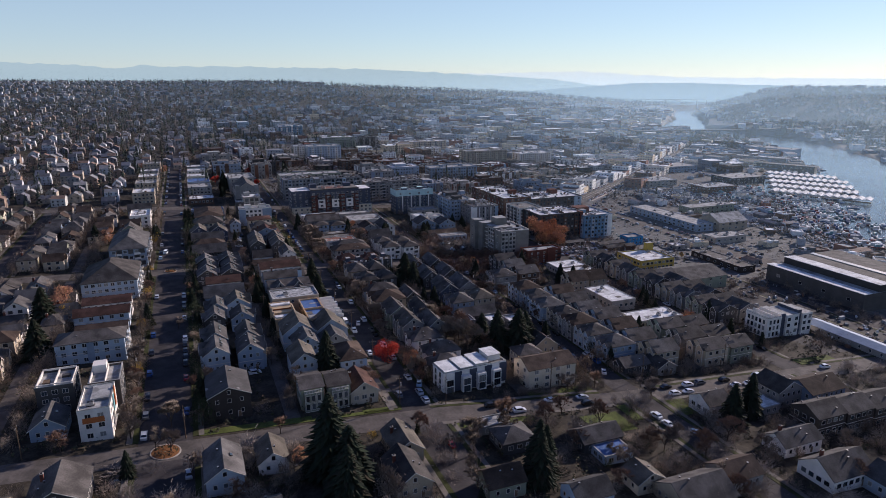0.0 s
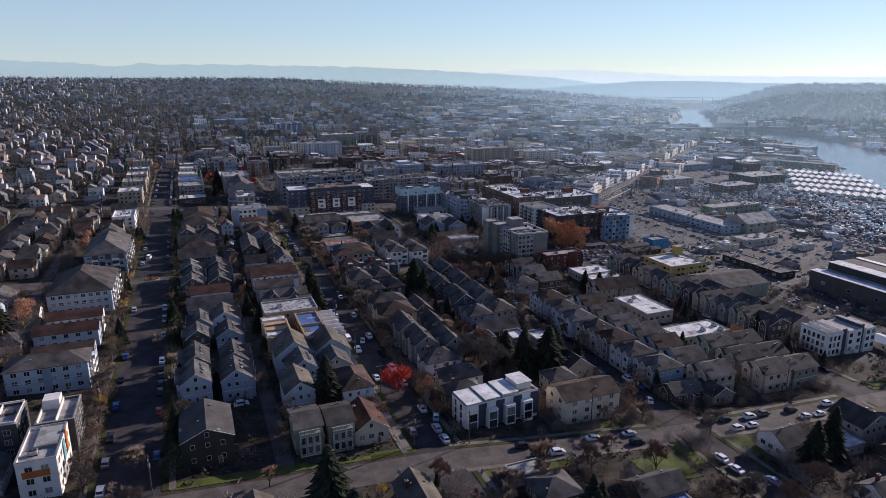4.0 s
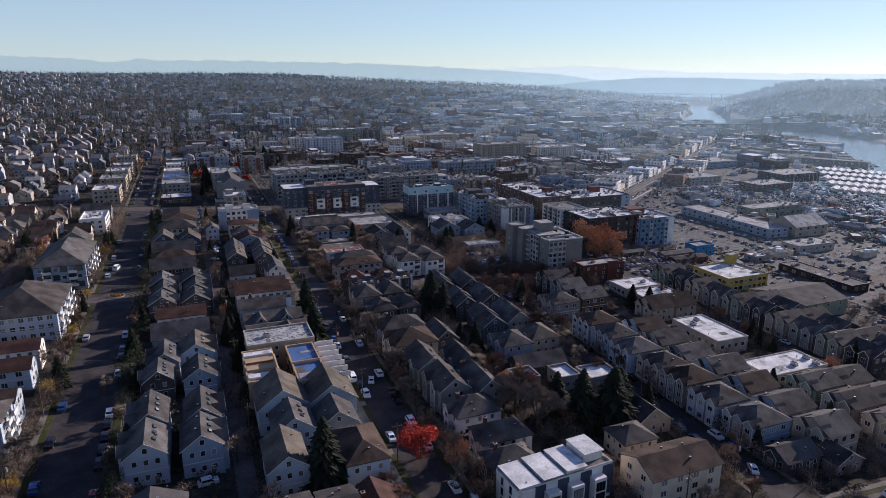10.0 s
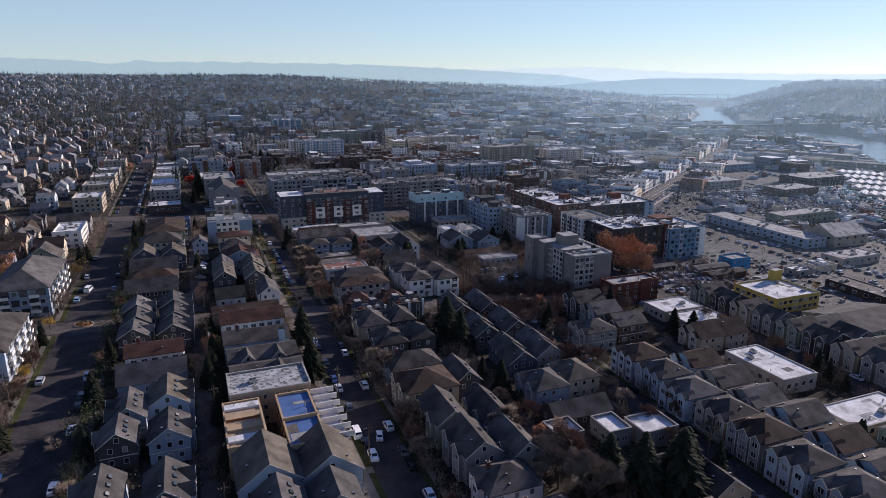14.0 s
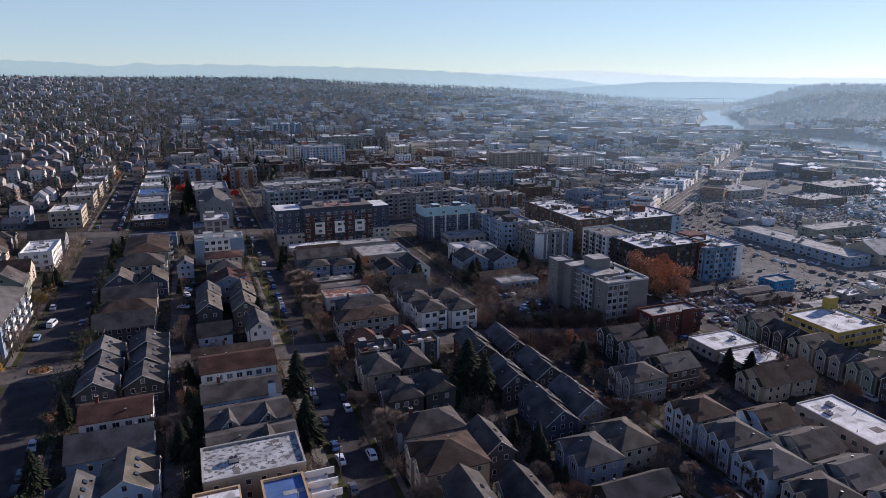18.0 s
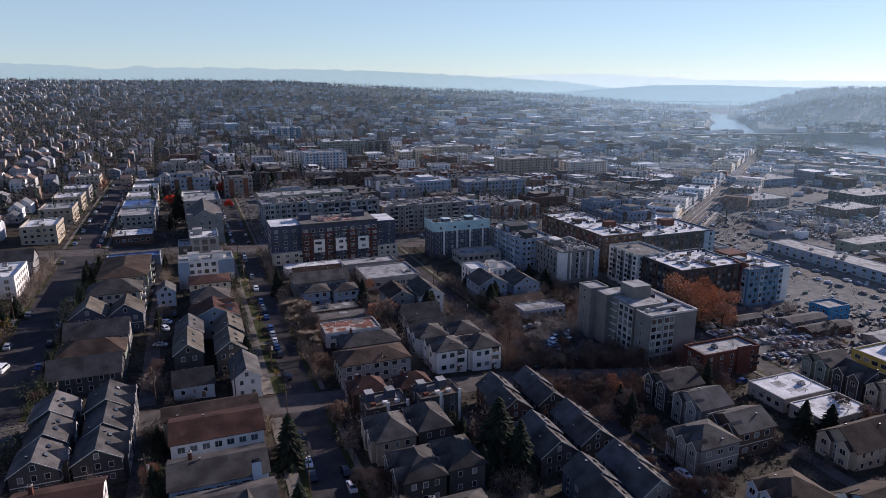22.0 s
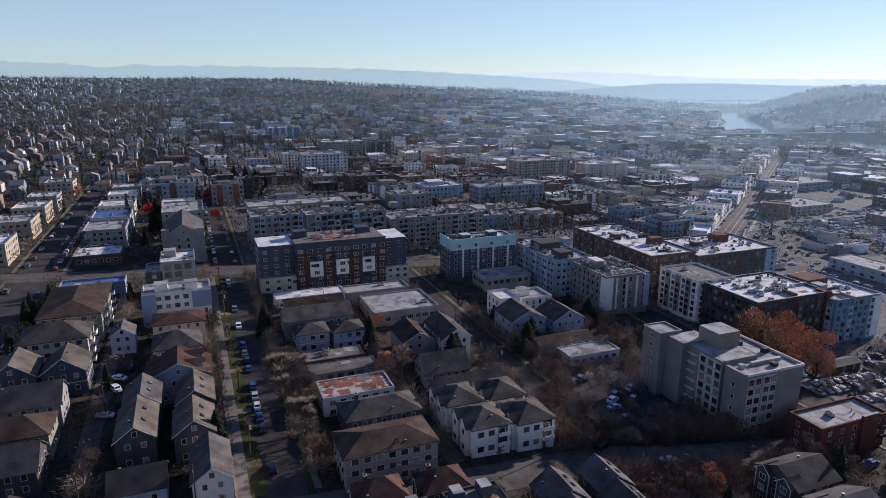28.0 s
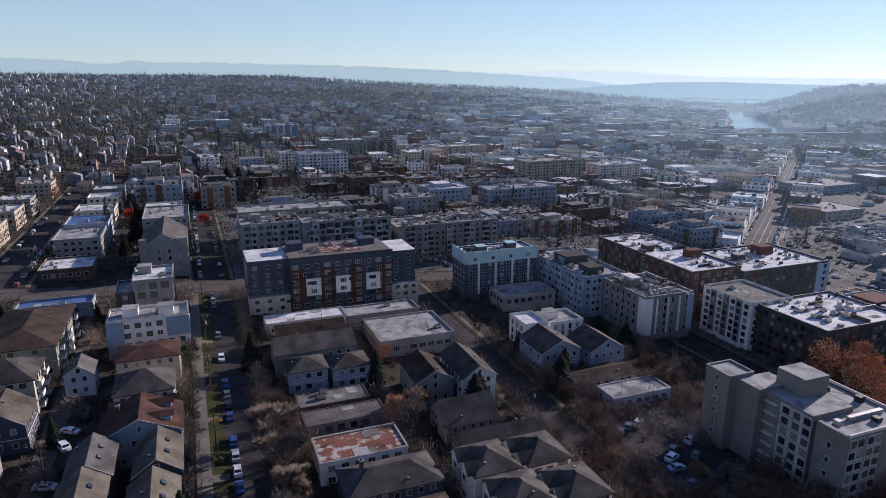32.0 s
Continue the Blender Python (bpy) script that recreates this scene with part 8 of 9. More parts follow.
# woods and garden trees of the distance
def tree_form(seed, coni, n):
    """A far tree of unit height and width: loose leaf or twig clumps, each three corners."""
    r = random.Random(seed)
    tri = []
    lobes = [(Vector((r.uniform(-0.22, 0.22), r.uniform(-0.22, 0.22), r.uniform(0.42, 0.78))), r.uniform(0.18, 0.3)) for _ in range(5)]
    for k in range(n):
        if coni:
            f = (k + r.random()) / n
            a, reach = r.uniform(0, 6.283), 0.5 * (1.0 - f) ** 0.7 * r.uniform(0.55, 1.1) + 0.04
            d = Vector((math.cos(a), math.sin(a), 0))
            c, side = Vector((0, 0, 0.1 + 0.88 * f)), Vector((-d.y, d.x, 0)) * (0.06 + reach * 0.34)
            tri += [c + d * reach * 0.25 - side + Vector((0, 0, 0.02)), c + d * reach * 0.25 + side, c + d * reach - Vector((0, 0, r.uniform(0.03, 0.12)))]
        else:
            c, q = lobes[k % 5]
            v = Vector((r.gauss(0, 1), r.gauss(0, 1), r.gauss(0, 0.9))).normalized() * q * r.uniform(0.45, 1.05)
            e = r.uniform(0.05, 0.1)
            tri += [c + v + Vector((r.uniform(-1, 1), r.uniform(-1, 1), r.uniform(-1, 1))) * e for _ in range(3)]
    return np.array([tuple(v) for v in tri])


class Forest:
    """Collects far trees; mesh() sets a form at each spot, all in one mesh."""

    def __init__(self, fine=44):
        self.spots = []
        self.forms = {True: [tree_form(k, True, fine) for k in range(4)], False: [tree_form(10 + k, False, fine) for k in range(5)]}

    def mesh(self, name):
        r = random.Random(len(self.spots))
        mats, made, slot = [], [], []
        for x, y, h, w, m, coni in self.spots:
            if m not in mats:
                mats.append(m)
            t, a = r.choice(self.forms[coni]), r.uniform(0, 6.283)
            c, q = math.cos(a) * w, math.sin(a) * w
            made.append(np.stack([x + t[:, 0] * c - t[:, 1] * q, y + t[:, 0] * q + t[:, 1] * c, gz(x, y) - 0.6 + t[:, 2] * h], 1))
            slot.append(np.full(len(t) // 3, mats.index(m)))
        v, slot = np.concatenate(made), np.concatenate(slot)
        me = bpy.data.meshes.new(name)
        me.vertices.add(len(v))
        me.vertices.foreach_set("co", v.astype(np.float32).ravel())
        me.loops.add(len(v))
        me.loops.foreach_set("vertex_index", np.arange(len(v), dtype=np.int32))
        me.polygons.add(len(v) // 3)
        me.polygons.foreach_set("loop_start", np.arange(0, len(v), 3, dtype=np.int32))
        for m in mats:
            me.materials.append(m)
        me.polygons.foreach_set("material_index", slot.astype(np.int32))
        me.update(calc_edges=True)
        return me


def far_tree(s, x, y, h, w, m, coni):
    s.spots.append((x, y, h, w, m, coni))


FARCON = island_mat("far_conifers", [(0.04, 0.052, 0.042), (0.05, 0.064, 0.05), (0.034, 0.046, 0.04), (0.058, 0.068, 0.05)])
FARBARE = island_mat("far_bare_trees", [(0.12, 0.1, 0.09), (0.095, 0.083, 0.078), (0.14, 0.112, 0.096), (0.085, 0.078, 0.074), (0.11, 0.094, 0.085)])
FARBROWN = island_mat("far_brown_trees", [(0.15, 0.105, 0.078), (0.12, 0.085, 0.066), (0.17, 0.11, 0.07), (0.1, 0.08, 0.06)])
FARGREEN = island_mat("far_evergreens", [(0.06, 0.07, 0.045), (0.075, 0.084, 0.052), (0.05, 0.06, 0.042)])
FARPALE = island_mat("far_pale_twigs", [(0.2, 0.17, 0.145), (0.17, 0.145, 0.125), (0.23, 0.19, 0.16)])
woods, gardens = Forest(26), Forest(36)
for _ in range(13500):
    b_, r_ = radians(far_rnd.uniform(-20, 42)), 1150 + 1830 * far_rnd.random() ** 0.8
    x, y = r_ * math.sin(b_), r_ * math.cos(b_)
    k_ = far_rnd.random()
    lean_ = 0.16 + 0.22 * float(smooth(1900, 2700, r_)) + 0.25 * float(smooth(12, 28, math.degrees(b_)))
    if canal(x, y) < 25 or (r_ < 1900 and x > 250 and k_ > 0.4):
        continue
    if noise.noise((x / 110, y / 110, 0)) + 0.35 * (k_ - 0.5) > 0.0:
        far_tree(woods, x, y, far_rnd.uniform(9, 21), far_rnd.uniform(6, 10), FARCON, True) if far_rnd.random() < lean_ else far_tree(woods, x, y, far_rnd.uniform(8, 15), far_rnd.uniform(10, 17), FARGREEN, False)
    else:
        far_tree(woods, x, y, far_rnd.uniform(7, 14), far_rnd.uniform(9, 16), far_rnd.choice((FARBARE, FARBARE, FARBARE, FARBROWN, FARGREEN) if r_ > 1800 else (FARBARE, FARBARE, FARPALE, FARBROWN, FARGREEN)), False)
for k in range(420):
    b_ = radians(-18 + 55 * k / 420 + far_rnd.uniform(-0.1, 0.1))
    r_ = far_rnd.uniform(2820, 2990)
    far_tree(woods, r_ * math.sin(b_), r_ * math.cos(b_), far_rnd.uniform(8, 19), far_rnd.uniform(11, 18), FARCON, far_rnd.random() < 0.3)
BARES = (FARBARE, FARBARE, FARBROWN, FARPALE)


def garden_tree(x, y, h, w):
    q = far_rnd.random()
    if q < 0.66:
        far_tree(gardens, x, y, h, w, far_rnd.choice(BARES), False)
    elif q < 0.84:
        far_tree(gardens, x, y, h * 0.8, w * 0.95, FARGREEN, False)
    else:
        far_tree(gardens, x, y, h * 1.35, w * 0.66, FARCON, True)


def in_road(x, y):
    """On a street of the grid: it stays open between the crowns."""
    return (min(abs(x - a) for a in (-13.5, 65, -97.5, -178.5, -259.5, -340)) < 6.5 and y < 1150) or any(a - 1 < y < b_ + 1 for a, b_, _ in CROSS)


for _ in range(15500):
    x, y = far_rnd.uniform(-800, 60), far_rnd.uniform(150, 1900)
    if x > -165 and y < 580 or math.degrees(math.atan2(x, y)) < -36 or in_road(x, y):
        continue
    garden_tree(x, y, far_rnd.uniform(6, 13), far_rnd.uniform(6, 11))
for _ in range(6500):
    x, y = far_rnd.uniform(60, 950), far_rnd.uniform(575, 1650)
    if canal(x, y) < 25 or on_diag(x, y, 18) or in_road(x, y) or (500 < x < 710 and 585 < y < 790) or (x > 330 and far_rnd.random() < 0.45):
        continue
    garden_tree(x, y, far_rnd.uniform(5, 11), far_rnd.uniform(5, 9))
for _ in range(1500):
    x, y = far_rnd.uniform(243, 640), far_rnd.uniform(310, 600)
    if canal(x, y) > 20 and not on_diag(x, y, 18) and not in_works(x, y, 3) and not (x < 345 and y > 405) and not (487 < x < 592 and y > 556):
        far_tree(gardens, x, y, far_rnd.uniform(2.5, 7), far_rnd.uniform(3, 6), far_rnd.choice(BARES), False)
for _ in range(1500):
    x, y = far_rnd.uniform(350, 1500), far_rnd.uniform(400, 2000)
    if canal(x, y) < 20 or on_diag(x, y, 18) or (x < 345 and y < 560):
        continue
    far_tree(gardens, x, y, far_rnd.uniform(4, 9), far_rnd.uniform(4, 7), far_rnd.choice(BARES), False)
for _ in range(110):
    x, y = far_rnd.uniform(-60, 330), far_rnd.uniform(590, 1250)
    if not in_road(x, y):
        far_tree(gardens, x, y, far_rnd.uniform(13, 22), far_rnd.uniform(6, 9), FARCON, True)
for x0 in (-24.5, -2.5, 55.5, 74.5):
    y = 574.0
    while y < 1080:
        y += far_rnd.uniform(5, 13)
        if not any(a - 3 < y < b_ + 3 for a, b_, _ in CROSS):
            far_tree(gardens, x0 + far_rnd.uniform(-1.5, 1.5), y, far_rnd.uniform(6, 12), far_rnd.uniform(5, 8), far_rnd.choice((FARBARE, FARBROWN, FARGREEN, FARPALE)), False)
for _ in range(2300):
    x, y = far_rnd.uniform(60, 600), far_rnd.uniform(572, 1000)
    if not (on_diag(x, y, 20) or in_road(x, y) or canal(x, y) < 30 or (500 < x < 710 and 585 < y < 790)):
        far_tree(gardens, x, y, far_rnd.uniform(8, 14), far_rnd.uniform(6, 10), far_rnd.choice((FARPALE, FARBROWN, FARBARE, FARPALE, FARGREEN)), False)
for k in range(120):
    p = Vector((395, 586, 0)) + d_dir * (k * 6.1) + d_nor * (far_rnd.choice((-1, 1)) * far_rnd.uniform(11, 13))
    far_tree(gardens, p.x, p.y, far_rnd.uniform(5, 9), far_rnd.uniform(4, 6), FARBROWN if k % 3 else FARBARE, False)
tagged(new("woods", woods.mesh("woods")), "dark conifers and bare trees covering the far ridge", "woods", kind="stuff")
tagged(new("garden_trees", gardens.mesh("garden_trees")), "bare brown garden and street trees of the distance", "trees", kind="stuff")

# ---- cars and street furniture ----
def car_meshes(paint, kind):
    L, W, H = {"sedan": (4.6, 1.8, 1.45), "suv": (4.7, 1.9, 1.75), "van": (5.6, 2.0, 2.3)}[kind]
    prof = {"sedan": ([-2.3, -2.25, -1.6, -0.75, 0.75, 1.45, 2.2, 2.3], [0.55, 0.85, 0.95, 1.43, 1.45, 1.0, 0.9, 0.5]),
            "suv": ([-2.35, -2.3, -1.95, -1.5, 0.7, 1.35, 2.25, 2.35], [0.6, 1.0, 1.15, 1.72, 1.75, 1.1, 1.0, 0.55]),
            "van": ([-2.8, -2.8, -2.75, -2.6, 1.2, 1.9, 2.7, 2.8], [0.6, 1.2, 1.6, 2.25, 2.3, 1.4, 1.1, 0.6])}[kind]
    xs, zs = prof
    body, glass = Shape(), Shape()
    inset = [0.0, 0.0, 0.02, 0.16, 0.16, 0.03, 0.0, 0.02]
    top = [(x, -W / 2 + i, z) for x, z, i in zip(xs, zs, inset)]
    n = len(top)
    pts = top + [(x, W / 2 - i, z) for x, z, i in zip(xs, zs, inset)] + [(x, -W / 2, 0.28) for x in xs] + [(x, W / 2, 0.28) for x in xs]
    fc = [(k, k + 1, n + k + 1, n + k) for k in range(n - 1)] + [(2 * n + k, 2 * n + k + 1, k + 1, k) for k in range(n - 1)] + [(n + k, n + k + 1, 3 * n + k + 1, 3 * n + k) for k in range(n - 1)]
    fc += [(0, n, 3 * n, 2 * n), (n - 1, 2 * n + n - 1, 3 * n + n - 1, n + n - 1)]
    body.solid(pts, fc, paint)
    for s in (-1, 1):
        yy = s * (W / 2 - 0.07)
        glass.face([(xs[2] + 0.25, yy + s * 0.05, zs[2] + 0.02), (xs[5] - 0.25, yy + s * 0.05, zs[5] + 0.03), (xs[4] - 0.12, yy - s * 0.06, zs[4] - 0.12), (xs[3] + 0.12, yy - s * 0.06, zs[3] - 0.12)], CARGLASS)
    for a, c in ((4, 5), (3, 2)):
        e = 0.02 if a == 4 else -0.02
        glass.face([(xs[a] + (xs[c] - xs[a]) * f + e, g * (W / 2 - 0.24), zs[a] + (zs[c] - zs[a]) * f + 0.02) for f, g in ((0.12, -1), (0.9, -1), (0.9, 1), (0.12, 1))], CARGLASS)
    lamp = Shape()
    for s in (-1, 1):
        lamp.box(L / 2 - 0.08, s * 0.62 - 0.18, 0.62, L / 2 + 0.03, s * 0.62 + 0.18, 0.78, TRIM)
        lamp.box(-L / 2 - 0.03, s * 0.66 - 0.14, 0.68, -L / 2 + 0.08, s * 0.66 + 0.14, 0.9, LEAFBED)
    return body.mesh("body"), glass.mesh("glazing"), lamp.mesh("lamps"), L, W


wh = Shape()
wh.tube((0, -0.11, 0), (0, 0.11, 0), 0.33, 0.33, 14, RUBBER).tube((0, -0.12, 0), (0, 0.125, 0), 0.2, 0.2, 10, METAL)
WHEEL = wh.mesh("wheel")
PAINTS = [("white", (0.75, 0.75, 0.75)), ("silver", (0.42, 0.43, 0.45)), ("black", (0.015, 0.015, 0.018)), ("grey", (0.12, 0.125, 0.13)), ("blue", (0.03, 0.07, 0.2)), ("red", (0.35, 0.02, 0.02)), ("pale blue", (0.3, 0.42, 0.55))]
FLEET = {}
for pname, pcol in PAINTS:
    pm = glossy("car_paint_" + pname.replace(" ", "_"), pcol, 0.25, 0.15, 0.6)
    for kd in ("sedan", "suv"):
        FLEET[pname, kd] = car_meshes(pm, kd)
FLEET["white", "van"] = car_meshes(glossy("van_paint", (0.78, 0.78, 0.77), 0.3), "van")
c_rnd = random.Random(3)


def car(x, y, turn, paint=None, kind=None):
    paint = paint or c_rnd.choices([p for p, _ in PAINTS], (4.5, 5, 6, 6, 1, 0.25, 0.8))[0]
    kind = kind or c_rnd.choice(("sedan", "suv"))
    body, glass, lamp, L, W = FLEET[paint, kind]
    ob = thing("van" if kind == "van" else "car", x, y, 0, 0, "parked " + paint + (" panel van" if kind == "van" else " hatchback" if kind == "suv" else " saloon car") + " beside the kerb", "van" if kind == "van" else "car", "parked cars")
    lean = math.degrees(math.atan(0.065)) if -60 < x < 350 else 0
    a = radians(turn)
    ob.matrix_basis = Matrix.Translation((x, y, gz(x, y) + 0.06)) @ pose(0, 0, 0, 0, lean, 0) @ pose(0, 0, 0, 0, 0, turn)
    part("body", body, ob)
    part("glazing", glass, ob, "dark car windows")
    for u in (-0.3, 0.3):
        for v in (-1, 1):
            part("wheel", WHEEL, ob, at=(u * L, v * (W / 2 - 0.1), 0.33))
    return ob


for x0, turn, lo, hi, fill in ((-19.6, 90, 192, 360, 0.45), (-7.5, 90, 192, 360, 0.4), (-19.6, 90, 382, 550, 0.4), (-7.5, 90, 382, 550, 0.4), (61.9, 90, 192, 362, 0.85), (69.7, 90, 192, 362, 0.55), (64.3, 90, 382, 550, 0.9), (69.7, 90, 382, 550, 0.3), (143.2, 90, 200, 362, 0.35), (150.8, 90, 200, 362, 0.5), (228.4, 90, 200, 362, 0.45), (236.6, 90, 200, 362, 0.4)):
    y = lo
    while y < hi:
        if c_rnd.random() < fill * 0.62:
            car(x0, y, turn if c_rnd.random() < 0.7 else turn + 180)
        y += 6.4
near_cars = [(90.4, 182.2, -3, "black", "suv"), (92.6, 176.9, -4, "black", "sedan"), (98.5, 176.4, -4, "white", "suv"), (113.3, 180.4, -5, "white", "sedan"), (125.1, 174.6, -5, "black", "suv"), (126, 179.4, -5, "silver", "sedan"), (143.5, 160.2, 95, "white", "suv"), (143.6, 154.4, 95, "white", "sedan"), (149.4, 146.6, 90, "pale blue", "sedan"), (162.7, 172.6, 2, "white", "suv"), (169.3, 172.8, 0, "white", "sedan"), (173.2, 177.6, 0, "white", "suv"), (179.6, 177.9, 0, "grey", "suv"), (191.4, 177.2, 0, "black", "suv"), (192.8, 172.6, 0, "white", "sedan"), (199.4, 172.4, 0, "white", "sedan"), (209.1, 177.3, 0, "white", "suv"), (163, 178.2, 0, "black", "sedan"), (156, 178.4, -2, "black", "suv"), (247.4, 176.4, 0, "white", "suv"), (147.5, 196.4, 60, "white", "sedan"), (67.3, 162.7, 90, "red", "sedan"), (60.5, 274, 90, "white", "van")]
yard_cars = [(66, 271, 75, "white", "sedan"), (164, 394, 0, "pale blue", "sedan"), (167, 380, 0, "pale blue", "sedan"), (163, 387, 0, "pale blue", "suv"), (147.1, 376, 25, "black", "suv"), (159.9, 365.5, -15, "silver", "sedan"), (27.5, 441, 120, "white", "suv"), (28, 448, 150, "white", "sedan"), (26.5, 425, 165, "white", "sedan"), (30.5, 455, 95, "black", "suv"), (-7.5, 168, 90, "silver", "sedan"), (-26, 168, 60, "black", "sedan"), (38, 191, 0, "black", "sedan"), (72, 205, 70, "pale blue", "suv"), (207, 352, 10, "blue", "suv"), (212, 349, 10, "blue", "suv"), (16, 229, 10, "white", "suv"), (-17, 414, 80, "white", "van")]
yard_cars += [(x, y, 25 + 3 * k, "grey" if k % 3 else "white", "suv") for k, (x, y) in enumerate(((166, 398), (169, 401), (173, 397), (177, 404), (161, 412), (165, 414), (169, 415), (173, 389)))]
for x, y, t, p, k in near_cars + yard_cars:
    car(x, y, t, p, k)

# car lots and yards of the water side: past counting
lot = Shape()
LOT = island_mat("rows_of_cars", [(0.6, 0.6, 0.6), (0.3, 0.31, 0.33), (0.03, 0.03, 0.035), (0.12, 0.12, 0.13), (0.05, 0.09, 0.2), (0.65, 0.65, 0.66), (0.14, 0.04, 0.035), (0.08, 0.085, 0.09), (0.2, 0.2, 0.21)], 0.35, 0.5)


def lot_car(x, y, a):
    z = gz(x, y) + 0.15
    for u0, u1, w0, z0, z1, sh_ in ((-2.2, 2.2, 0.88, 0.1, 0.85, 0.0), (-1.5, 1.1, 0.78, 0.85, 1.4, 0.3)):
        lo_ = [(*turned(x, y, a, u, v), z + z0) for u, v in ((u0, -w0), (u1, -w0), (u1, w0), (u0, w0))]
        hi_ = [(*turned(x, y, a, u, v), z + z1) for u, v in ((u0 + sh_, -w0 + sh_ * 0.4), (u1 - sh_, -w0 + sh_ * 0.4), (u1 - sh_, w0 - sh_ * 0.4), (u0 + sh_, w0 - sh_ * 0.4))]
        lot.solid([*lo_, *hi_], [(0, 1, 5, 4), (1, 2, 6, 5), (2, 3, 7, 6), (3, 0, 4, 7), (4, 5, 6, 7)], LOT)


for row in range(8):
    for k in range(34):
        x, y = 492 + k * 2.9, 558 + row * 9.0
        if c_rnd.random() < 0.85 and not in_works(x, y, 3):
            lot_car(x, y, math.pi / 2)
for k in range(36):
    for x in (371.5, 386.5):
        if c_rnd.random() < 0.6:
            lot_car(x, 312 + k * 6.8, math.pi / 2)
for row in range(7):
    for k in range(16):
        if c_rnd.random() < (0.35 if k > 7 else 0.6):
            lot_car(238 + k * 3.6, 366 + row * 6.5 - (0 if row % 2 else 1.5), math.pi / 2 + c_rnd.uniform(-0.1, 0.1))
for x in (-19.4, -7.6, 60.6, 69.4):
    for k in range(75):
        y = 575 + k * 6.6
        if c_rnd.random() < 0.55 and not any(a - 4 < y < b_ + 4 for a, b_, _ in CROSS):
            lot_car(x, y, math.pi / 2)
for i in range(10):
    for s in (-3.6, 3.6):
        for k in range(100):
            x, y = 101 + i * 82 + s, 580 + k * 6.4
            if c_rnd.random() < 0.62 and canal(x, y) > 30 and not on_diag(x, y, 14) and not any(a - 4 < y < b_ + 4 for a, b_, _ in CROSS):
                lot_car(x, y, math.pi / 2)
for j in range(7):
    for s in (-3.4, 3.4):
        for k in range(120):
            x, y = 80 + k * 6.3, 637 + j * 95 + s
            if c_rnd.random() < 0.45 and canal(x, y) > 30 and not on_diag(x, y, 14):
                lot_car(x, y, 0.0)
for k in range(90):
    for s in (-1, 1):
        if c_rnd.random() < 0.8:
            p = Vector((395, 586, 0)) + d_dir * (k * 6.2) + d_nor * (s * 9.2)
            lot_car(p.x, p.y, math.atan2(d_dir.y, d_dir.x))
tagged(new("parked_cars", lot.mesh("parked_cars")), "rows of parked cars on open lots and along the broad street", "cars", kind="stuff")

# poles with crossarms
ps_ = Shape()
ps_.tube((0, 0, -1), (0, 0, 11), 0.17, 0.11, 8, POLEWOOD).box(-1.2, -0.06, 9.7, 1.2, 0.06, 9.85, POLEWOOD).box(-0.9, -0.05, 8.6, 0.9, 0.05, 8.72, POLEWOOD)
for u in (-1.1, -0.5, 0.5, 1.1):
    ps_.tube((u, 0, 9.85), (u, 0, 10.05), 0.05, 0.04, 6, TRIM)
POLE = ps_.mesh("pole_shaft")
tf = Shape()
tf.tube((0.42, 0, 7.2), (0.42, 0, 8.3), 0.26, 0.26, 10, METAL)
TRANSF = tf.mesh("transformer")
pole_spots = [(x, y) for x, ys in ((60.4, range(192, 560, 34)), (-23.5, range(196, 560, 38)), (141, range(196, 470, 38)), (226, range(196, 350, 40)), (26.8, range(200, 540, 45))) for y in ys]
pole_spots += [(x, 188.3) for x in range(-50, 220, 42)] + [(x, 378) for x in range(-40, 200, 44)]
for n, (x, y) in enumerate(pole_spots):
    p = thing("utility_pole", x, y, gz(x, y), 0 if y not in (188.3, 378) else 90, "dark wooden utility pole with crossarms beside the street", "utility pole", "utility poles")
    part("shaft", POLE, p)
    if n % 3 == 0:
        part("transformer", TRANSF, p, "grey transformer can")

# wires between the poles of each line
wires = Shape()
for x, ys in ((60.4, range(192, 560, 34)), (141, range(196, 470, 38)), (-23.5, range(196, 560, 38))):
    for ya, yb in zip(ys, list(ys)[1:]):
        for u in (-1.1, 0.5, 1.1):
            z0 = gz(x, ya) + 10.05
            prev = None
            for k in range(7):
                f = k / 6
                p = (x + u, ya + (yb - ya) * f, z0 - 1.3 * 4 * f * (1 - f) * 0.5)
                if prev:
                    wires.tube(prev, p, 0.018, 0.018, 3, DARKMETAL)
                prev = p
tagged(new("overhead_wires", wires.mesh("overhead_wires")), "thin dark overhead wires between the poles", "wires", kind="structure")

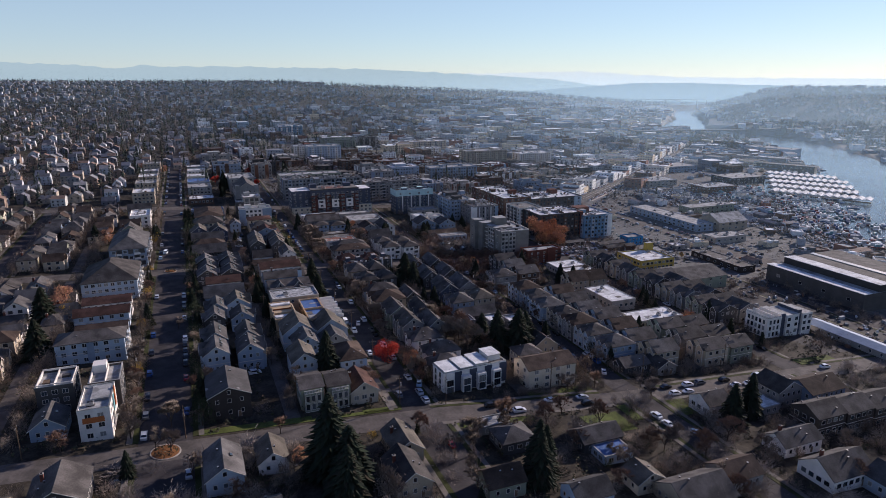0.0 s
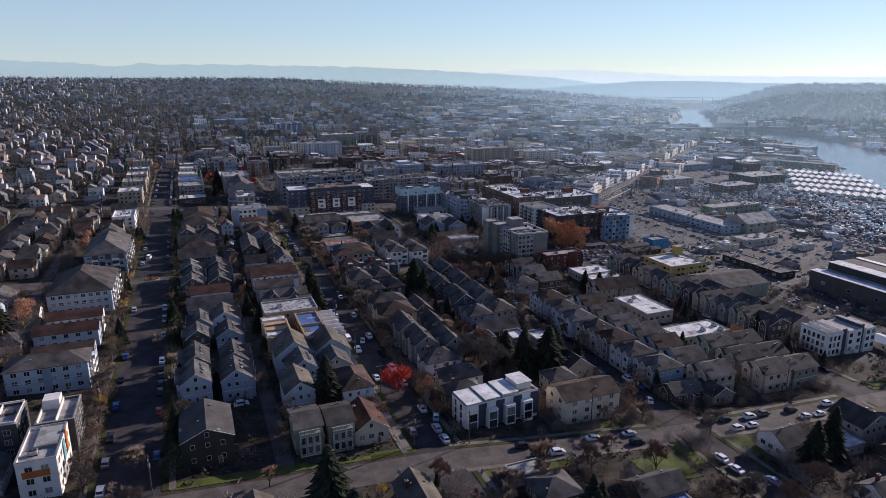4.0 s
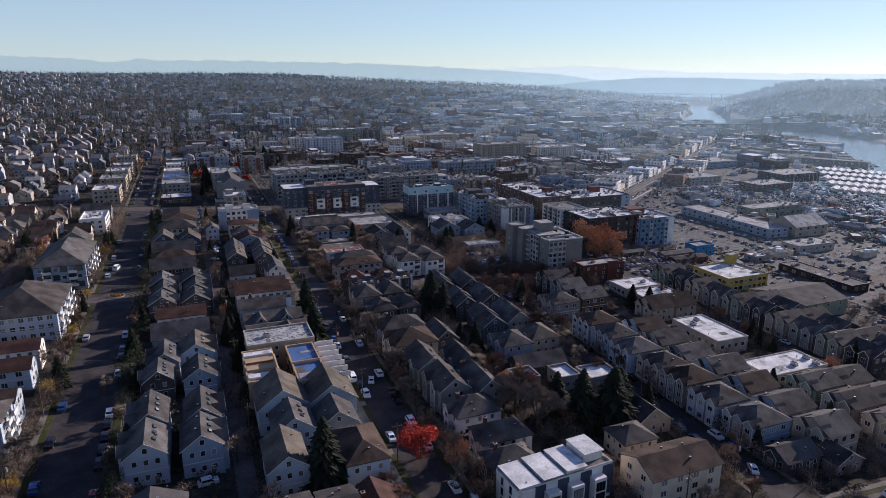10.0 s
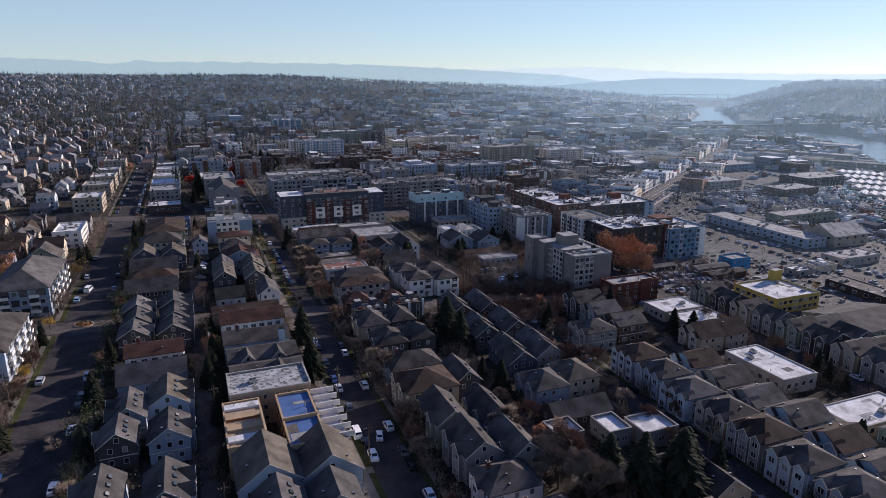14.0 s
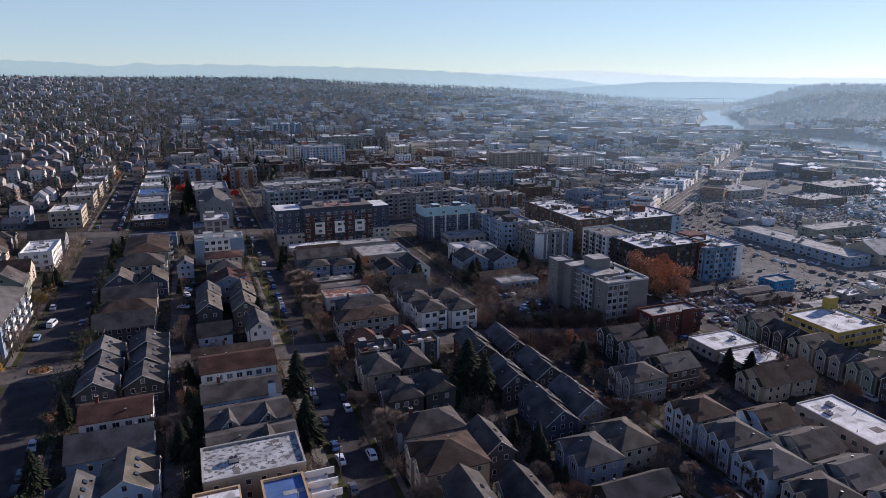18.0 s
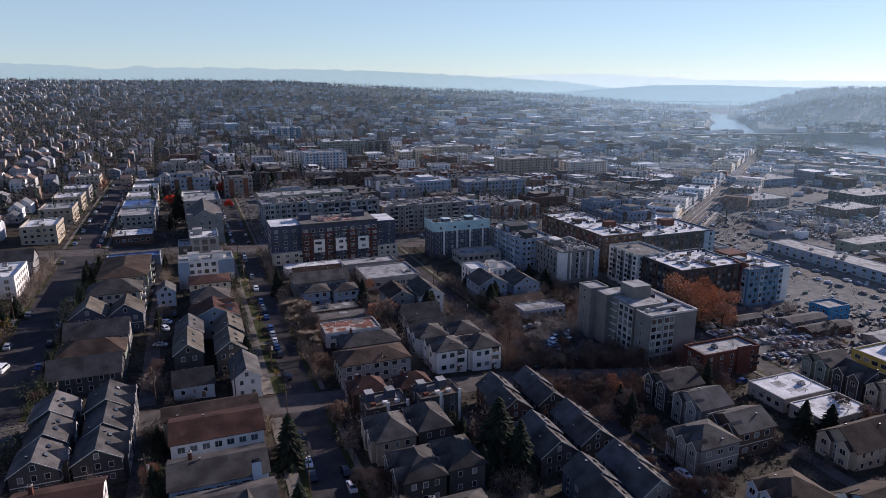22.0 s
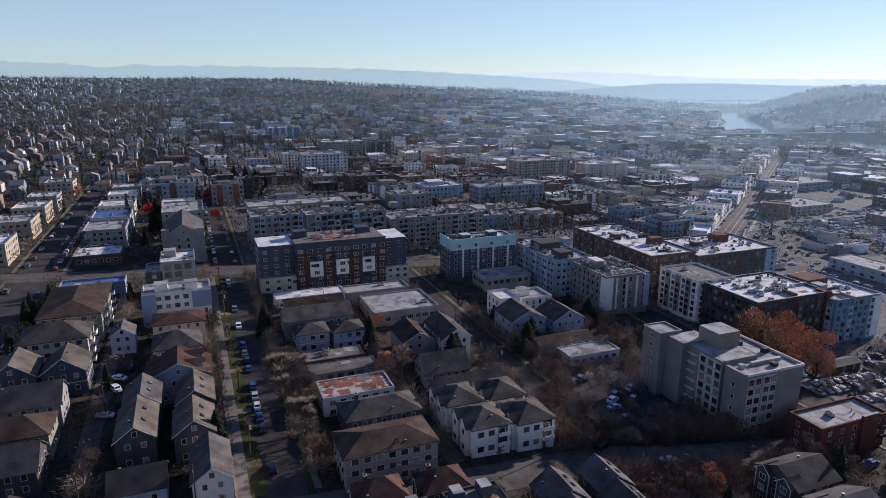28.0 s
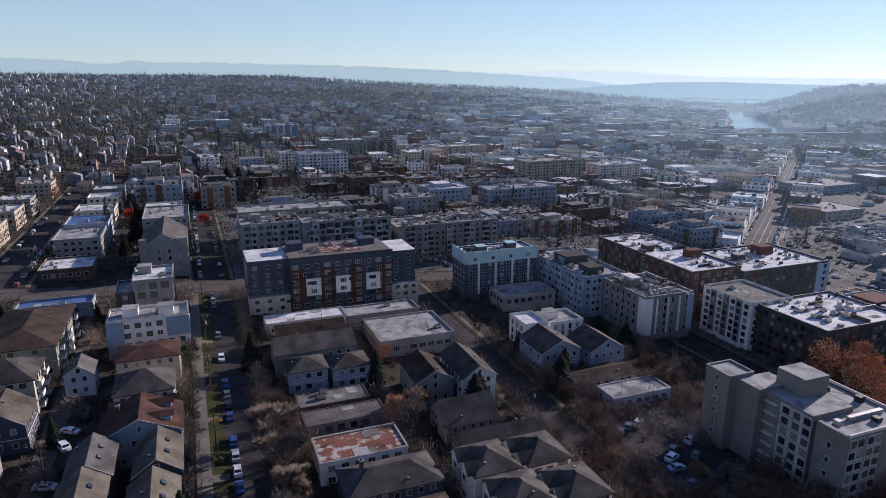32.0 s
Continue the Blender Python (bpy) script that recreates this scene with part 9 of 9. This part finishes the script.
# the planted circle at the first crossing, lawns, the canal's bridges and moorings
def traffic_circle(x, y, r, label):
    """A round kerbed island with a low mound of planting."""
    pts = [(math.cos(k * 0.2618) * r, math.sin(k * 0.2618) * r) for k in range(24)]
    z = gz(x, y)
    tc = Shape()
    tc.solid([(x + u, y + v, z + 0.02 - 0.065 * u) for u, v in pts] + [(x + u, y + v, z + 0.24 - 0.065 * u) for u, v in pts], [(k, (k + 1) % 24, 24 + (k + 1) % 24, 24 + k) for k in range(24)] + [tuple(range(24, 48))], CONCRETE)
    ob = tagged(new("traffic_circle", tc.mesh("traffic_circle")), label, "traffic island")
    bed = Shape()
    bed.solid([(x + u * 0.92, y + v * 0.92, z + 0.25 - 0.065 * u) for u, v in pts] + [(x, y, z + 0.7)], [(k, (k + 1) % 24, 24) for k in range(24)], LEAFBED)
    part("planting_bed", bed, ob, "bed of brown fallen leaves")
    for k in range(16):
        a, q = k * 2.4, r * 0.8 * math.sqrt((k + 0.5) / 16)
        clump(bed_shrubs, x + math.cos(a) * q, y + math.sin(a) * q, 0.7, 1.2, UNDER, 14)


bed_shrubs = Shape()
traffic_circle(-13.5, 182, 4.2, "round concrete traffic island covered in fallen leaves")
traffic_circle(-14.0, 374, 3.2, "round concrete traffic island with low shrubs")
tagged(new("island_shrubs", bed_shrubs.mesh("island_shrubs")), "low brown shrubs on the traffic islands", "shrubs", kind="stuff")
lawn = Shape()
for x0, x1, y0, y1 in ((-4, 30, 188.5, 192), (47, 60, 188.5, 191.5), (71.8, 82, 171.5, 174.6), (90, 101, 170, 173), (117, 132, 155, 167.5), (134.5, 139.5, 160, 171), (152.5, 163, 158.5, 169.6), (108, 116, 184.8, 189), (120, 134, 184, 188.5), (240, 262, 181.5, 187), (30, 56, 188.4, 190.4), (72, 100, 366 - 3, 365.6)):
    drape(lawn, x0, x1, y0, y1, 0.12, LAWN, 0.1)
setting("lawn", lawn, "bright green lawn strips beside the cross street", "lawn")

# ---- the water side: moorings, boats, bridges ----
w_rnd = random.Random(31)
u_dir = Vector((0.71, 0.70, 0)).normalized()      # along the bank
v_dir = Vector((0.475, -0.88, 0)).normalized()          # out over the water
base_m = Vector((649, 575, 0))
for k in range(5):
    o = base_m + u_dir * (k * 40) + v_dir * 4
    pier = thing("covered_mooring", o.x, o.y, WATER_Z, math.degrees(math.atan2(v_dir.y, v_dir.x)), "long floating pier with white gabled boat roofs", "mooring", "covered moorings")
    length = 106 - k * 3
    dk = Shape()
    dk.box(0, -1.2, -0.6, length, 1.2, 0.6, WOOD)
    part("deck", dk, pier)
    for n in range(int(length / 8)):
        rf = Shape()
        x0 = 3 + n * 8
        rf.solid([(x0, -10.5, 4.0), (x0 + 7.6, -10.5, 4.0), (x0 + 7.6, 10.5, 4.0), (x0, 10.5, 4.0), (x0 + 3.8, -10.5, 5.7), (x0 + 3.8, 10.5, 5.7)], [(0, 4, 5, 3), (1, 2, 5, 4), (0, 1, 4), (2, 3, 5), (0, 3, 2, 1)], RF_WHITE)
        for px in (x0 + 0.2, x0 + 6.6):
            for py in (-10.3, 10.1):
                rf.box(px, py, -0.5, px + 0.2, py + 0.2, 4.3, METAL)
        part("boat_roof", rf, pier, "white metal boat roof")

HULL = glossy("boat_hull", (0.7, 0.7, 0.68), 0.3)
HULLB = glossy("boat_hull_blue", (0.05, 0.12, 0.25), 0.3)


def boat_mesh(L, hull, mast):
    s = Shape()
    W = L * 0.28
    deck = [(-L / 2, -W / 2), (L * 0.2, -W / 2), (L / 2, 0), (L * 0.2, W / 2), (-L / 2, W / 2)]
    lo = [(x * 0.92, y * 0.6, -0.3) for x, y in deck]
    s.solid([*lo, *[(x, y, 1.0) for x, y in deck]], [(k, (k + 1) % 5, 5 + (k + 1) % 5, 5 + k) for k in range(5)] + [(5, 6, 7, 8, 9)], hull)
    c = Shape()
    c.box(-L * 0.25, -W * 0.32, 0.9, L * 0.12, W * 0.32, 2.1, WHITE)
    if mast:
        c.tube((0, 0, 1), (0, 0, L * 1.15), 0.09, 0.05, 6, TRIM).tube((0, 0, 2.2), (-L * 0.4, 0, 2.3), 0.12, 0.1, 6, TARP_AND_SHADE)
    else:
        c.box(-L * 0.12, -W * 0.25, 2.1, L * 0.06, W * 0.25, 3.2, WHITE)
    return s.mesh("hull"), c.mesh("cabin")


BOATS = [boat_mesh(9, HULL, True), boat_mesh(12, HULL, False), boat_mesh(11, HULLB, True), boat_mesh(16, HULLB, False)]
placed = 0
while placed < 120:
    f = w_rnd.uniform(-110, 330)
    q = base_m + u_dir * f + v_dir * (w_rnd.uniform(-14, 90) if f < -10 or f > 172 else w_rnd.uniform(2, 104))
    if canal(q.x, q.y) > -6:
        q = q + v_dir * 14
    if canal(q.x, q.y) > -4:
        placed += 1
        continue
    me = w_rnd.choice(BOATS)
    b_ = thing("boat", q.x, q.y, WATER_Z, math.degrees(math.atan2(u_dir.y, u_dir.x)) + w_rnd.choice((0, 90, 180)) + w_rnd.uniform(-8, 8), "moored pleasure boat with a pale hull and cabin", "boat", "moored boats")
    part("hull", me[0], b_)
    part("cabin", me[1], b_)
    placed += 1

# boats past counting: hauled out along the shore and moored in rows off it
fleet = Shape()
FLEET_HULL = island_mat("hauled_out_hulls", [(0.6, 0.6, 0.58), (0.45, 0.46, 0.47), (0.06, 0.1, 0.2), (0.5, 0.5, 0.48), (0.2, 0.07, 0.06), (0.1, 0.22, 0.25), (0.65, 0.64, 0.6)], 0.45, 0.3)
for _ in range(900):
    x, y = w_rnd.uniform(500, 790), w_rnd.uniform(290, 600)
    c = float(canal(x, y))
    if not -44 < c < 62 or in_works(x, y, 3) or (c < 0 and (Vector((x, y, 0)) - base_m).dot(u_dir) > -14):
        continue
    L, a = w_rnd.uniform(6, 15), w_rnd.choice((0.78, 2.35, 3.9)) + w_rnd.uniform(-0.12, 0.12)
    z = WATER_Z if c < 0 else gz(x, y) + 1.0
    hull = [(-L / 2, -L * 0.13), (L * 0.2, -L * 0.13), (L / 2, 0), (L * 0.2, L * 0.13), (-L / 2, L * 0.13)]
    fleet.solid([*[(*turned(x, y, a, u * 0.9, v * 0.6), z - 0.6) for u, v in hull], *[(*turned(x, y, a, u, v), z + 1.1) for u, v in hull]], [(k, (k + 1) % 5, 5 + (k + 1) % 5, 5 + k) for k in range(5)] + [(5, 6, 7, 8, 9)], FLEET_HULL)
    cab = [turned(x, y, a, u, v) for u, v in ((-L * 0.25, -L * 0.08), (L * 0.1, -L * 0.08), (L * 0.1, L * 0.08), (-L * 0.25, L * 0.08))]
    fleet.solid([*[(*p, z + 1.1) for p in cab], *[(*p, z + w_rnd.uniform(2.0, 2.3) + L * 0.06) for p in cab]], [(0, 1, 5, 4), (1, 2, 6, 5), (2, 3, 7, 6), (3, 0, 4, 7), (4, 5, 6, 7)], FLEET_HULL)
    if w_rnd.random() < 0.45:
        fleet.tube((x, y, z + 1), (x, y, z + L * 1.15), 0.14, 0.08, 3, TRIM)
tagged(new("shore_boats", fleet.mesh("shore_boats")), "crowded small boats hauled out and moored along the shore", "boats", kind="stuff")

# low bridge over the canal, and the far arch bridge
br1 = thing("bridge", 1255, 1130, WATER_Z, -12, "long low concrete bridge across the canal", "bridge")
ds = Shape()
# Dark grey on the concrete puts its shaded sides into the colour.
ds.box(-330, -8, 16, 330, 8, 18.4, DARKGREY)
part("deck", ds, br1)
for k in range(14):
    if k in (6, 7):
        continue
    pr = Shape()
    pr.box(-318 + k * 48, -6, -4, -311 + k * 48, 6, 16, DARKGREY)
    part("pier", pr, br1)
for k in (-38, 38):
    pr = Shape()
    pr.box(k - 7, -10, -4, k + 7, 10, 20, DARKGREY).box(k - 4, -10, 20, k + 4, -5, 24, DARKGREY)
    part("bascule_tower", pr, br1)
br2 = thing("bridge", 1850, 2150, WATER_Z + 14, -40, "tall steel arch bridge in the haze", "bridge")
ds = Shape()
br2.scale = (0.45, 0.45, 0.45)
ds.box(-420, -6, 66, 420, 6, 69, METAL)
part("deck", ds, br2)
ar = Shape()
pv = None
for k in range(25):
    f = -1 + k / 12
    p = (f * 150, 0, 14 + 50 * (1 - f * f))
    if pv:
        ar.tube(pv, p, 1.6, 2.2, 5, METAL)
    if k % 2 == 0:
        ar.tube(p, (p[0], 0, 67), 0.8, 0.8, 4, METAL)
    pv = p
part("arch", ar, br2)
for k in (-380, -300, -220, 220, 300, 380):
    pr = Shape()
    pr.box(k - 3, -5, -20, k + 3, 5, 66, CONCRETE)
    part("pier", pr, br2)

# wharf buildings and sheds on both banks, and the domes of the salt sheds
bank_w, bank_r = Shape(), Shape()
for _ in range(2100):
    x, y = w_rnd.uniform(420, 1800), w_rnd.uniform(200, 1900)
    c = float(canal(x, y))
    if not 8 < c < 150 or on_diag(x, y, 30) or in_works(x, y, 10):
        continue
    small = x < 800
    far_block(bank_w, bank_r, x, y, w_rnd.uniform(5, 13) if small else w_rnd.uniform(14, 44), w_rnd.uniform(4, 9) if small else w_rnd.uniform(10, 22), w_rnd.choice((2.5, 3, 4, 5)) if small else w_rnd.choice((4, 6, 7, 9)), radians(48 + w_rnd.uniform(-4, 4)), False)
# long sheds on the wharves
for x, y, w, d, h, lab, wm_, rm_ in ((838, 712, 84, 20, 6, "long dark pier shed at the water", DARKGREY, RF_DARK), (876, 792, 88, 22, 7, "long grey pier shed at the water", GREY, RF_GREY), (985, 866, 84, 32, 10, "broad pale wharf warehouse", PALEBLUE, RF_GREY), (1050, 985, 80, 18, 6, "long dark wharf shed", DARKGREY, RF_DARK)):
    block(x, y, w, d, h, wm_, rm_, 1, lab, "l", "SW", turn=-62 if w != 84 or d < 30 else -72, units=3, name="warehouse", spacing=7, parapet=0.3, coping=GREY)
for x, y in ((1247, 988), (1276, 972)):
    dm = thing("storage_dome", x, y, gz(x, y), 0, "pale conical storage dome on the far bank", "dome", "storage domes")
    ds = Shape()
    ds.tube((0, 0, -2), (0, 0, 4), 13, 12.5, 20, CONCRETE).tube((0, 0, 4), (0, 0, 15), 12.5, 1.0, 20, RF_WHITE)
    part("shell", ds, dm)
for _ in range(900):
    x, y = w_rnd.uniform(950, 3000), w_rnd.uniform(400, 2800)
    if x * 0.72 - y * 0.69 < 20 or canal(x, y) < 14 or not 33 < math.degrees(math.atan2(x, y)) < 62:
        continue
    far_house(bank_w, bank_r, x, y, w_rnd.uniform(8, 18), w_rnd.uniform(8, 14), w_rnd.choice((4, 6, 7)), w_rnd.uniform(1.5, 3), radians(w_rnd.uniform(-20, 20)), False)
wb = tagged(new("wharf_buildings", bank_w.mesh("wharf_buildings")), "sheds and workshops along the canal banks", "sheds", kind="stuff")
part("roofs", bank_r, wb)
far_w = Forest(24)
for _ in range(17000):
    b_, r_ = radians(w_rnd.uniform(38, 63)), 1300 + 1640 * w_rnd.random() ** 0.9
    x, y = r_ * math.sin(b_), r_ * math.cos(b_)
    if x * 0.72 - y * 0.69 < -40 or canal(x, y) < 40:
        continue
    q = w_rnd.random()
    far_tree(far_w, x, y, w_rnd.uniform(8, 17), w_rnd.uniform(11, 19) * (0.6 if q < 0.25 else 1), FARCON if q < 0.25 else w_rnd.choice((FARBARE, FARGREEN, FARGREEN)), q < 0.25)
tagged(new("far_bank_woods", far_w.mesh("far_bank_woods")), "wooded slope and gardens of the far bank", "woods", kind="stuff")
